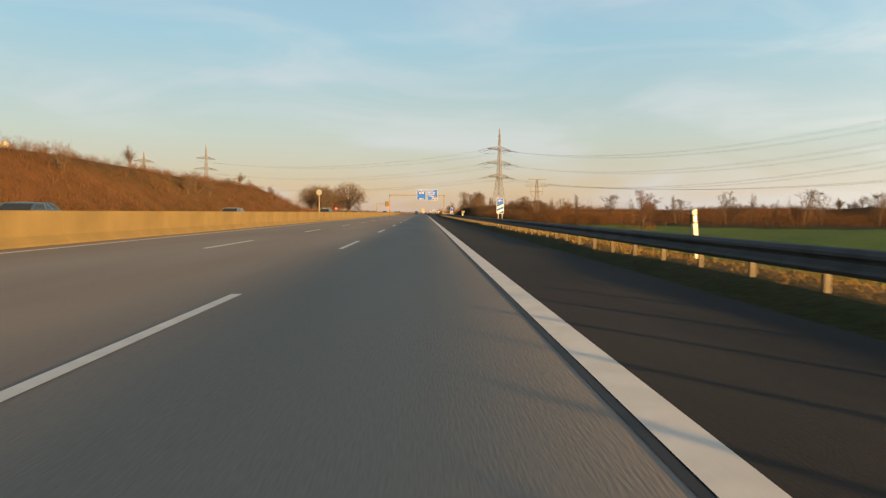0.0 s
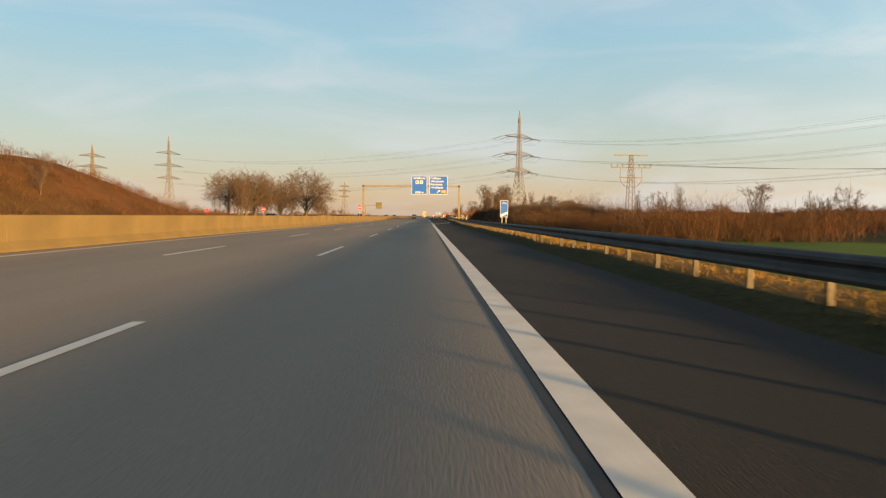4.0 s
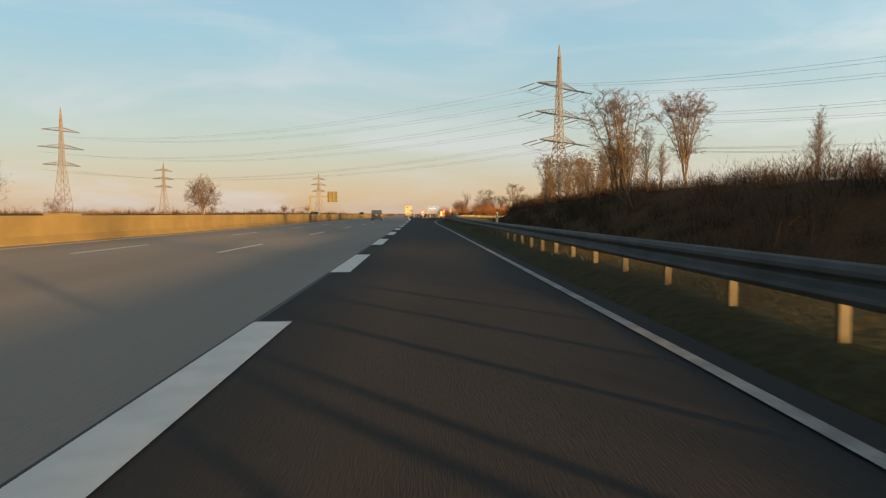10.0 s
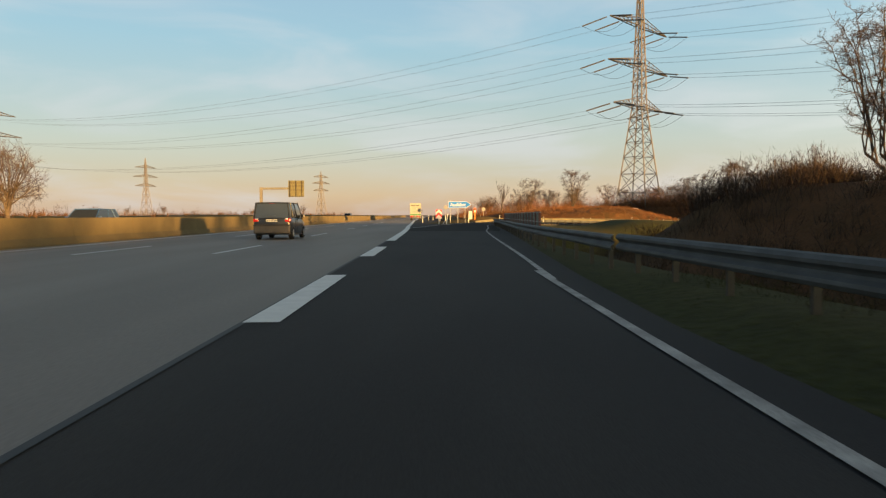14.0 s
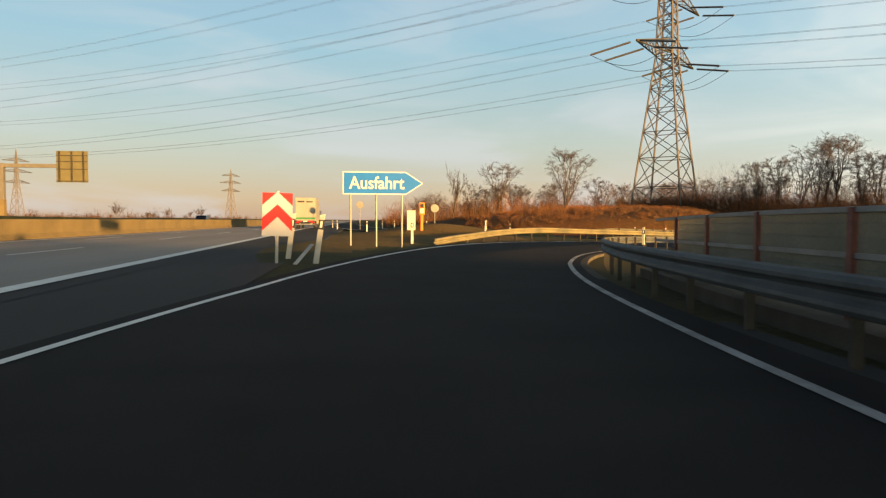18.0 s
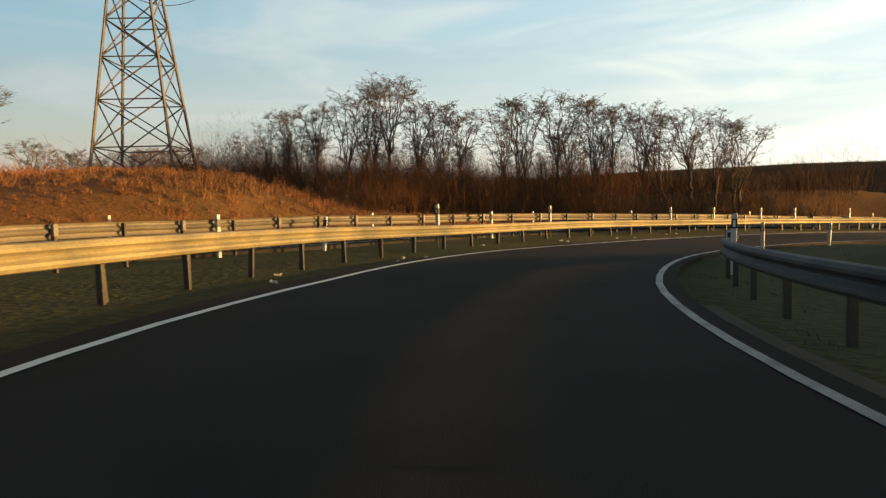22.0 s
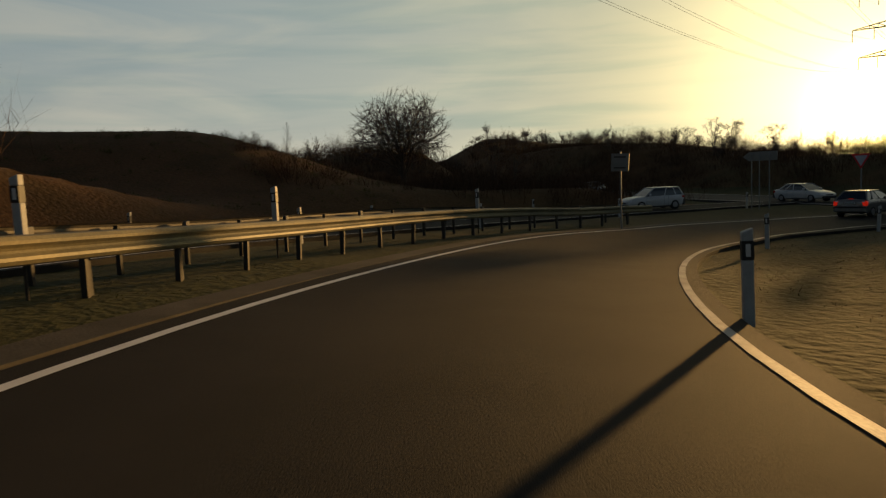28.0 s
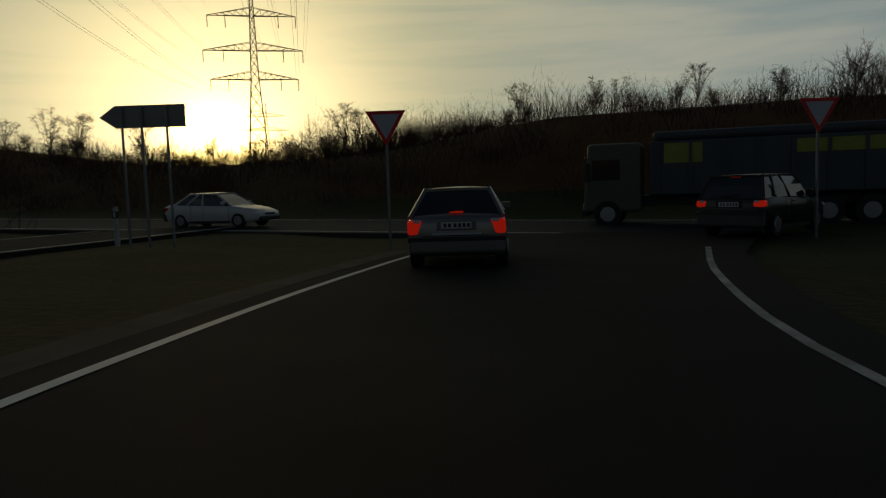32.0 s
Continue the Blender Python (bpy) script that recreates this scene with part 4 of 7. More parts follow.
def cable_ob(p, r, parent):
    """One cable as a three-sided tube along the points."""
    n = len(p)
    V = [(x + dx * r, y + dy * r, z + dz * r) for x, y, z in p for dx, dy, dz in ((0, 0, 1), (0.61, 0.61, -0.5), (-0.61, -0.61, -0.5))]
    F = [(3 * i + j, 3 * i + (j + 1) % 3, 3 * i + 3 + (j + 1) % 3, 3 * i + 3 + j) for i in range(n - 1) for j in range(3)]
    return mesh_ob("cable", V, F, wire_mat, parent)


def arm_tip(at, turn, z, reach):
    a = radians(turn)
    return (at[0] + math.cos(a) * reach, at[1] + math.sin(a) * reach, at[2] + z)


ARMS_A = [(28.2, 13.2), (38.7, 16.0), (49.6, 15.2)]
MAST_A, TURN_A = (59.05, 554.3, 1.5), 45.0
lattice_mast("power_mast", MAST_A, TURN_A, [0, 5.5, 10.5, 15, 19, 22.5, 25.5, 28.0], 4.6, 1.45, 66.5, ARMS_A, "tall grey lattice power mast with three crossarms behind the mound", 1.5, 0.15)
MAST_L, TURN_L = (-227, 738, -1), 60.0
ARMS_B = [(34, 13.0), (45, 16.0), (56, 13.0)]
lattice_mast("power_mast", MAST_L, TURN_L, [0, 6, 12, 18, 24, 29, 34], 4.8, 1.5, 71.5, ARMS_B, "distant lattice power mast with three crossarms", 1.5, 0.17)
MAST_Z, TURN_Z = (212.2, 291.4, -1.0), 32.0
ARMS_Z = [(30.2, 12.0), (38.2, 13.6), (47.7, 12.0)]
lattice_mast("power_mast", MAST_Z, TURN_Z, [0, 6, 11.5, 16.5, 21.5, 26, 30.2], 3.2, 1.1, 60.0, ARMS_Z, "dark lattice power mast against the low sun", 1.4, 0.13)
lattice_mast("power_mast", (352, 72, -1), 32, [0, 8, 16, 24, 30], 3.6, 1.2, 56, [(30, 12), (38, 13.5), (47, 12)], "dark lattice power mast further along the line", 1.4, 0.16)
lattice_mast("power_mast", (-277, 1059, -1), 60, [0, 8, 16, 24, 32], 4.5, 1.4, 60, [(32, 12), (41, 14), (50, 12)], "far lattice power mast in the haze", 1.5, 0.22)
lattice_mast("power_mast", (-276, 700, -1), 60, [0, 8, 16, 24, 32], 4.5, 1.4, 60, [(32, 12), (41, 14), (50, 12)], "far lattice power mast in the haze", 1.5, 0.22)
lattice_mast("power_mast", (-404, 858, -1), 60, [0, 8, 16, 24, 32], 4.5, 1.4, 60, [(32, 12), (41, 14), (50, 12)], "far lattice power mast in the haze", 1.5, 0.22)
lattice_mast("power_mast", (-120, 1150, -1), 50, [0, 8, 16, 24, 32], 4.5, 1.4, 52, [(30, 11), (38, 13), (45, 11)], "far lattice power mast in the haze", 1.5, 0.22)
STRAIN, DROP = 7.3, 1.6


def strain_end(attach, goal, length=STRAIN, drop=DROP):
    """The far end of a strain insulator that pulls from a crossarm towards a goal."""
    d = Vector((goal[0] - attach[0], goal[1] - attach[1], 0)).normalized()
    return Vector(attach) + d * length - Vector((0, 0, drop))


strings_a = empty("insulator_set", pose(*MAST_A), "dark strain insulators reaching out from the crossarms", "insulators")
strings_z = empty("insulator_set", pose(*MAST_Z), "dark insulator strings hanging from the crossarms", "insulators")
line_r = tagged(new("power_line"), "dark sagging twin power cables between masts", "power line", "power lines")
line_l = tagged(new("power_line"), "dark sagging twin power cables between masts", "power line", "power lines")
for (za, ra), (zb, rb), (zc, rc) in zip(ARMS_A, ARMS_Z, ARMS_B):
    for s in (-1, 1):
        for f in (0.6, 1.0):
            a = Vector(arm_tip(MAST_A, TURN_A, za, s * ra * f))
            b = Vector(arm_tip(MAST_Z, TURN_Z, zb - 3.2, s * rb * f))
            c = Vector(arm_tip(MAST_L, TURN_L, zc - 3.2, s * rc * f))
            er, el = strain_end(a, b), strain_end(a, c)
            for end in (er, el):
                part("string", tubed(a - Vector(MAST_A) + (end - a) * 0.12, end - Vector(MAST_A), 0.17, n=6), insulator_mat, strings_a)
            loop = [el.lerp(er, k / 12) - Vector(MAST_A) - Vector((0, 0, 2.6 * math.sin(math.pi * k / 12))) for k in range(13)]
            V, F = struts(list(zip(loop[:-1], loop[1:])), 0.05)
            mesh_ob("jumper", V, F, wire_mat, strings_a)
            part("string", tubed(b + Vector((0, 0, 3.2)) - Vector(MAST_Z), b - Vector(MAST_Z), 0.11, n=6), insulator_mat, strings_z)
            for d in (-0.2, 0.2):
                shift = Vector((d, d, 0))
                cable_ob(sagging(er + shift, b + shift, 10.0), 0.019, line_r)
                cable_ob(sagging(el + shift, c + shift, 9.0), 0.019, line_l)

# small lattice pole in the field
pole_at = (38.9, 242.0, -2.4)
pole = empty("lattice_pole", pose(*pole_at, 0, 0, 8), "narrow lattice power pole with two crossarms in the scrub", "power mast")
segs, levels = [], [0, 1.5, 3, 4.4, 5.7, 7, 8.2, 9.3, 10.4, 11.4, 12.4, 13.4, 14.4, 15.2]
for a, b in zip(levels[:-1], levels[1:]):
    ha, hb = 0.95 - 0.045 * a, 0.95 - 0.045 * b
    for k in range(4):
        (x0, y0), (x1, y1) = [(1, 1), (-1, 1), (-1, -1), (1, -1)][k], [(1, 1), (-1, 1), (-1, -1), (1, -1)][(k + 1) % 4]
        segs += [((x0 * ha, y0 * ha, a), (x0 * hb, y0 * hb, b), 0.06), ((x0 * ha, y0 * ha, a), (x1 * hb, y1 * hb, b), 0.03)]
        segs.append(((x0 * hb, y0 * hb, b), (x1 * hb, y1 * hb, b), 0.03))
V, F = struts(segs, 0.05)
mesh_ob("tower", V, F, lattice_steel, pole)
for z, reach in ((15.2, 3.3), (12.9, 3.9), (11.0, 2.2)):
    part("crossarm", boxed(-reach, reach, -0.10, 0.10, z - 0.10, z + 0.10), lattice_steel, pole)
    for x in (-1, -0.7, -0.42, 0.42, 0.7, 1):
        if z < 15 and z > 12:
            part("insulator", tubed((x * reach, 0, z + 0.1), (x * reach, 0, z + 0.65), 0.09, 0.05, n=6), insulator_mat, pole)
for s in (-1, 1):
    V, F = struts([((s * 2.2, 0, 11.0 - 0.0), (s * 2.0, 0, 10.2)), ((s * 2.0, 0, 10.2), (s * 1.2, 0, 9.4)), ((s * 1.2, 0, 9.4), (s * 0.6, 0, 9.0)), ((s * 2.2, 0, 11), (s * 2.1, 0, 12.9))], 0.05)
    mesh_ob("brace", V, F, lattice_steel, pole)
line = tagged(new("power_line"), "thin wires of the small power pole", "power line", "power lines")
for x in (-3.6, -1.6, 1.6, 3.6):
    p = sagging((38.4 + x, 242, 11.2), (138 + x, 168, 12.1), 3.0)
    cable_ob(p, 0.02, line)


# ---- bare trees and brush ----
def prism(segs, sides=3):
    """Tapered bars from rows of a, b, ra, rb, as arrays of verts and faces."""
    A = np.array([s[0] for s in segs], float)
    B = np.array([s[1] for s in segs], float)
    ra, rb = np.array([s[2] for s in segs]), np.array([s[3] for s in segs])
    D = B - A
    D /= np.linalg.norm(D, axis=1)[:, None] + 1e-9
    ref = np.where(np.abs(D[:, 2:3]) > 0.9, [[1.0, 0, 0]], [[0, 0, 1.0]])
    U = np.cross(D, ref)
    U /= np.linalg.norm(U, axis=1)[:, None] + 1e-9
    W = np.cross(D, U)
    ang = np.arange(sides) * 2 * np.pi / sides
    ring = U[:, None] * np.cos(ang)[None, :, None] + W[:, None] * np.sin(ang)[None, :, None]
    V = np.concatenate([A[:, None] + ring * ra[:, None, None], B[:, None] + ring * rb[:, None, None]], 1).reshape(-1, 3)
    k = np.arange(len(segs))[:, None] * 2 * sides
    F = []
    for j in range(sides):
        m = (j + 1) % sides
        F.append(np.concatenate([k + j, k + m, k + sides + m, k + sides + j], 1))
    return V, np.concatenate(F)


def fast_mesh(name, V, F, material):
    me = bpy.data.meshes.new(name)
    nf, nv = F.shape
    me.vertices.add(len(V))
    me.vertices.foreach_set("co", np.asarray(V, np.float32).ravel())
    me.loops.add(nf * nv)
    me.loops.foreach_set("vertex_index", F.astype(np.int32).ravel())
    me.polygons.add(nf)
    me.polygons.foreach_set("loop_start", (np.arange(nf) * nv).astype(np.int32))
    me.update(calc_edges=True)
    me.materials.append(material)
    return me


def grow(rng, height, spread, forks, stems, lean, droop=0.0, depth=5, twigs=3):
    """Branches of a bare tree: rows for the wood, for the boughs and for the fine twigs."""
    wood, bough, fine = [], [], []

    def branch(p, d, length, r, level):
        n = 6 if level == 0 else 4 if level == 1 else 3
        for k in range(n):
            d = d + rng.normal(0, 0.09 + 0.05 * level, 3)
            d[2] += 0.06 - droop * level * 0.02
            d /= np.linalg.norm(d)
            q = p + d * length / n
            r2 = r * (0.88 if level == 0 else 0.78)
            (wood if level < 2 else bough if level == 2 else fine).append((p, q, r, r2))
            if level < depth - 1 and (level > 0 or k >= (1 if forks > 4 else 2)):
                for _ in range(int(rng.integers(1, 3)) if level == 1 else 1 if level else int(rng.integers(1, forks))):
                    side = rng.normal(0, 1, 3)
                    side -= d * (side @ d)
                    side /= np.linalg.norm(side)
                    e = d * (0.85 if level else 0.8) + side * spread
                    e[2] += 0.15
                    branch(q, e / np.linalg.norm(e), length * rng.uniform(0.42, 0.66), r2 * 0.6, level + 1)
            p, r = q, r2
        if level >= depth - 2:
            for _ in range(twigs if level == depth - 1 else 2 * twigs):
                e = d + rng.normal(0, 0.55, 3)
                e /= np.linalg.norm(e)
                a = p - d * length * rng.uniform(0, 0.85)
                fine.append((a, a + e * length * rng.uniform(0.45, 0.95) * (1.0 if level == depth - 1 else 0.5), max(r, 0.006), 0.003))

    for s in range(stems):
        d = np.array([rng.normal(0, lean), rng.normal(0, lean), 1.0])
        branch(np.array([0.0, 0.0, -0.3]), d / np.linalg.norm(d), height * rng.uniform(0.5, 0.6), height * 0.017 * (1.0 if stems == 1 else 0.7), 0)
    f = height / max(s[1][2] for s in fine)
    return [[(a * f, b * f, r0, r1) for a, b, r0, r1 in rows] for rows in (wood, bough, fine)]


TREES = {}


def tree_kind(key, seed, twig_r=1.0, **how):
    rng = np.random.default_rng(seed)
    wood, bough, fine = grow(rng, **how)
    V, F = prism(wood, 5)
    trunk = fast_mesh("trunk", V, F, bark)
    V, F = prism([(a, b, max(r0, 0.012) * twig_r, max(r1, 0.009) * twig_r) for a, b, r0, r1 in bough], 3)
    F = np.concatenate([F[:, [0, 1, 2]], F[:, [0, 2, 3]]])
    # the finest twigs are slivers, turned every way
    A, B = np.array([r[0] for r in fine]), np.array([r[1] for r in fine])
    U = rng.normal(0, 1, A.shape)
    U -= (B - A) * ((U * (B - A)).sum(1) / ((B - A) ** 2).sum(1))[:, None]
    U /= np.linalg.norm(U, axis=1)[:, None]
    w = np.maximum([r[2] for r in fine], 0.0068)[:, None] * 1.25 * twig_r
    V2 = np.stack([A - U * w, A + U * w, B], 1).reshape(-1, 3)
    F2 = np.arange(3 * len(A)).reshape(-1, 3) + len(V)
    TREES[key] = (trunk, fast_mesh("crown", np.concatenate([V, V2]), np.concatenate([F, F2]), twig), how["height"], len(fine))


def curve(a, b, bend, n):
    t = np.linspace(0, 1, n + 1)[:, None]
    return (1 - t) ** 2 * a + 2 * t * (1 - t) * bend + t**2 * b


def dome_kind(key, seed, height=12.0, limbs=22, subs=14, twigs=20, girth=0.55):
    """A broad tree whose limbs fan out to fill a round crown."""
    rng = np.random.default_rng(seed)
    wood, bough, A, B = [], [], [], []
    middle, radii = np.array([0, 0, 0.54 * height]), np.array([girth, girth, 0.46]) * height

    def row(pts, r0, r1, into):
        n = len(pts) - 1
        for k in range(n):
            into.append((pts[k], pts[k + 1], r0 + (r1 - r0) * k / n, r0 + (r1 - r0) * (k + 1) / n))

    trunk = curve(np.array([0, 0, -0.3]), np.array([0.1, 0.1, 0.42 * height]), np.array([0.15, -0.1, 0.2 * height]), 6)
    row(trunk, 0.034 * height, 0.016 * height, wood)
    for i in range(limbs):
        a = 2.4 * i + rng.normal(0, 0.2)
        up = -0.45 + 1.5 * ((i + 0.5) / limbs) + rng.normal(0, 0.06)
        d = np.array([math.cos(a) * math.cos(up), math.sin(a) * math.cos(up), math.sin(up)])
        start = trunk[2] + (trunk[6] - trunk[2]) * rng.uniform(0.0, 1.0)
        end = middle + d * radii * rng.uniform(0.68, 0.85)
        pts = curve(start, end, start * 0.5 + end * 0.5 + np.array([0, 0, 0.04 * height]) + rng.normal(0, 0.03 * height, 3), 6)
        row(pts, 0.0075 * height, 0.0024 * height, wood)
        for _ in range(subs):
            k = rng.uniform(0.3, 1.0) * 6
            p = pts[int(k)] if k >= 6 else pts[int(k)] + (pts[int(k) + 1] - pts[int(k)]) * (k % 1)
            v = d + rng.normal(0, 0.75, 3)
            goal = middle + v / np.linalg.norm(v) * radii * rng.uniform(0.85, 1.0)
            q = p + (goal - p) * min(1.0, 0.3 * height / np.linalg.norm(goal - p))
            sub = curve(p, q, p * 0.5 + q * 0.5 + rng.normal(0, 0.02 * height, 3), 4)
            row(sub, 0.0020 * height, 0.0008 * height, bough)
            for _ in range(twigs):
                t = rng.uniform(0.15, 1.0) * 4
                o = sub[4] if t >= 4 else sub[int(t)] + (sub[int(t) + 1] - sub[int(t)]) * (t % 1)
                e = (q - p) / (np.linalg.norm(q - p) + 1e-6) + rng.normal(0, 0.6, 3)
                A.append(o)
                B.append(o + e / np.linalg.norm(e) * height * rng.uniform(0.03, 0.09))
    V, F = prism(wood, 5)
    trunk_me = fast_mesh("trunk", V, F, bark)
    V, F = prism(bough, 3)
    F = np.concatenate([F[:, [0, 1, 2]], F[:, [0, 2, 3]]])
    A, B = np.array(A), np.array(B)
    U = np.cross(B - A, rng.normal(0, 1, A.shape))
    U *= 0.0009 * height / np.linalg.norm(U, axis=1)[:, None]
    V2 = np.stack([A - U, A + U, B], 1).reshape(-1, 3)
    TREES[key] = (trunk_me, fast_mesh("crown", np.concatenate([V, V2]), np.concatenate([F, np.arange(3 * len(A)).reshape(-1, 3) + len(V)]), twig), height, len(A))


def bare_meshes(key, height, wood, bough, A, B, width, rng):
    """Stores a kind of tree: trunk and limbs, and a crown of boughs and fine sliver twigs."""
    V, F = prism(wood, 5)
    trunk_me = fast_mesh("trunk", V, F, bark)
    V, F = prism(bough, 3)
    F = np.concatenate([F[:, [0, 1, 2]], F[:, [0, 2, 3]]])
    A, B = np.array(A), np.array(B)
    U = np.cross(B - A, rng.normal(0, 1, A.shape))
    U *= width / (np.linalg.norm(U, axis=1)[:, None] + 1e-9)
    V2 = np.stack([A - U, A + U, B], 1).reshape(-1, 3)
    TREES[key] = (trunk_me, fast_mesh("crown", np.concatenate([V, V2]), np.concatenate([F, np.arange(3 * len(A)).reshape(-1, 3) + len(V)]), twig), height, len(A))


def locust_kind(key, seed, height=10.0, stems=1, fork=0.30, spread=0.30, limbs=8, width=0.0085, low=0.50, tuft=0.40, girth=0.0068, kink=0.016):
    """A crooked tree: a bent trunk, limbs that rise and arch outwards, and flat tufts of short twigs at their ends."""
    rng = np.random.default_rng(seed)
    wood, bough, A, B = [], [], [], []
    h = height

    def crooked(p, q, n, kink, rise, r0, r1, into):
        mid = (p + q) / 2 + np.array([0, 0, rise]) + (p - q) * np.array([0.16, 0.16, 0])
        pts = curve(p, q, mid, n)
        size = np.linalg.norm(q - p)
        for k in range(1, n):
            pts[k] = pts[k] + rng.normal(0, kink * size, 3)
        for k in range(n):
            into.append((pts[k], pts[k + 1], r0 + (r1 - r0) * k / n, r0 + (r1 - r0) * (k + 1) / n))
        return pts

    for j in range(stems):
        foot = np.array([0.0, 0.0, -0.3]) + np.append(rng.normal(0, 0.02 * h, 2), 0) * (stems > 1)
        lean = rng.normal(0, 0.035 + 0.05 * (stems > 1), 2) * h
        top = np.array([lean[0], lean[1], h * fork * rng.uniform(0.9, 1.2)])
        trunk = crooked(foot, top, 7, 0.025, 0.0, h * 0.017 / stems**0.4, h * 0.012 / stems**0.4, wood)
        for i in range(limbs):
            az = 2.4 * i + 3.1 * j + rng.normal(0, 0.35)
            out = spread * h * math.sqrt((i + 0.4) / limbs) * rng.uniform(0.8, 1.15)
            dome = math.sqrt(max(0.0, 1 - (out / (spread * h * 1.25)) ** 2))
            tip = np.array([lean[0] * 1.5 + math.cos(az) * out, lean[1] * 1.5 + math.sin(az) * out, h * (low + (0.96 - low) * dome * rng.uniform(0.82, 1.0))])
            limb = crooked(trunk[-1 - i % 3], tip, 10, kink, 0.05 * h, h * girth, h * 0.0018, wood)
            for k in range(16):
                u = rng.uniform(1.2, 9.99) if k < 12 else rng.uniform(7.5, 9.99)
                p = limb[int(u)] + (limb[int(u) + 1] - limb[int(u)]) * (u % 1)
                turn = rng.uniform(0, 6.28)
                reach = h * rng.uniform(0.07, 0.17) * (1.25 - 0.06 * u)
                q = p + np.array([math.cos(turn) * reach + math.cos(az) * 0.03 * h, math.sin(turn) * reach + math.sin(az) * 0.03 * h, reach * rng.uniform(0.1, 0.9)])
                sub = crooked(p, q, 4, 0.04, 0.01 * h, h * 0.0022, h * 0.0009, bough)
                for m in range(7):
                    u2 = rng.uniform(1.2, 3.99)
                    c = sub[int(u2)] + (sub[int(u2) + 1] - sub[int(u2)]) * (u2 % 1)
                    v = rng.normal(0, 1, 3) * np.array([1, 1, tuft]) + np.array([0, 0, 0.35])
                    e = c + v / np.linalg.norm(v) * h * rng.uniform(0.025, 0.06)
                    bough.append((c, e, h * 0.0009, h * 0.0005))
                    for _ in range(5):
                        g = c + (e - c) * rng.uniform(0.35, 1.0)
                        w = rng.normal(0, 1, 3) * np.array([1, 1, tuft]) + np.array([0, 0, 0.12 + 0.5 * (tuft > 0.5)])
                        A.append(g)
                        B.append(g + w / np.linalg.norm(w) * h * rng.uniform(0.016, 0.036))
    f = h / max(b[2] for b in B)
    scale = lambda rows: [(a * f, b * f, r0, r1) for a, b, r0, r1 in rows]
    bare_meshes(key, h, scale(wood), scale(bough), np.array(A) * f, np.array(B) * f, width, rng)


def stem_kind(key, seed, height=12.0, stems=3, lean=0.13, side=0.27, start=0.28, width=0.009):
    """Tall straight stems from one root, each with many short rising side branches and fine twigs."""
    rng = np.random.default_rng(seed)
    wood, bough, A, B = [], [], [], []
    for j in range(stems):
        h = height * (1.0 if j == 0 else rng.uniform(0.7, 0.97))
        a = rng.uniform(0, 6.28)
        base = np.array([math.cos(a), math.sin(a), 0]) * 0.25 * (stems > 1)
        tip = base + np.array([rng.normal(0, lean) * h, rng.normal(0, lean) * h, h])
        bend = (base + tip) / 2 + np.array([rng.normal(0, 0.04) * h, rng.normal(0, 0.04) * h, 0])
        pts = curve(base - np.array([0, 0, 0.3]), tip, bend, 10)
        for k in range(10):
            wood.append((pts[k], pts[k + 1], h * 0.010 * (1 - 0.085 * k), h * 0.010 * (1 - 0.085 * (k + 1))))
        axis = (tip - base) / np.linalg.norm(tip - base)
        for i in range(46):
            f = start + (1 - start) * (i + rng.random()) / 46
            k = min(f * 10, 9.99)
            p = pts[int(k)] + (pts[int(k) + 1] - pts[int(k)]) * (k % 1)
            az, out = 2.4 * i + rng.normal(0, 0.4), rng.uniform(0.5, 1.0)
            d = np.array([math.cos(az) * out, math.sin(az) * out, 0]) + axis * rng.uniform(0.6, 1.1)
            d /= np.linalg.norm(d)
            length = h * side * (1.12 - f) / (1.12 - start) * rng.uniform(0.6, 1.25) + 0.02 * h
            q = p + d * length
            br = curve(p, q, (p + q) / 2 + rng.normal(0, 0.08 * length, 3) - axis * 0.06 * length, 4)
            for m in range(4):
                bough.append((br[m], br[m + 1], h * 0.0022 * (1 - 0.2 * m), h * 0.0022 * (0.8 - 0.2 * m) + 0.004))
            for m in range(10):
                u = rng.uniform(0.25, 1.0) * 3.99
                o = br[int(u)] + (br[int(u) + 1] - br[int(u)]) * (u % 1)
                v = d + rng.normal(0, 0.5, 3)
                v[2] += 0.25
                v /= np.linalg.norm(v)
                e = o + v * length * rng.uniform(0.2, 0.5)
                A.append(o)
                B.append(e)
                for _ in range(2):
                    w = v + rng.normal(0, 0.5, 3)
                    c = o + (e - o) * rng.uniform(0.4, 1.0)
                    A.append(c)
                    B.append(c + w / np.linalg.norm(w) * length * rng.uniform(0.1, 0.25))
    f = height / max(b[2] for b in B)
    scale = lambda rows: [(a * f, b * f, r0, r1) for a, b, r0, r1 in rows]
    bare_meshes(key, height, scale(wood), scale(bough), np.array(A) * f, np.array(B) * f, width, rng)


locust_kind("locust", 71, fork=0.20, low=0.36, spread=0.32)
locust_kind("locust_b", 72, stems=2, limbs=6, fork=0.17, spread=0.28, low=0.34)
locust_kind("locust_c", 75, fork=0.27, spread=0.36, limbs=9, low=0.42)
locust_kind("fan", 78, height=12.0, stems=3, fork=0.16, spread=0.24, limbs=6, low=0.36, tuft=0.8, girth=0.0046, kink=0.007, width=0.0075)
locust_kind("fan_b", 79, height=12.0, stems=2, fork=0.22, spread=0.28, limbs=9, low=0.40, tuft=0.8, girth=0.0046, kink=0.007, width=0.0075)
locust_kind("locust_low", 77, height=6.0, stems=2, fork=0.2, spread=0.3, limbs=5, low=0.4)
stem_kind("stems", 81)
stem_kind("stems_b", 83, stems=4, lean=0.17, side=0.25)
stem_kind("stem_single", 85, stems=1, lean=0.04, side=0.24, start=0.25)
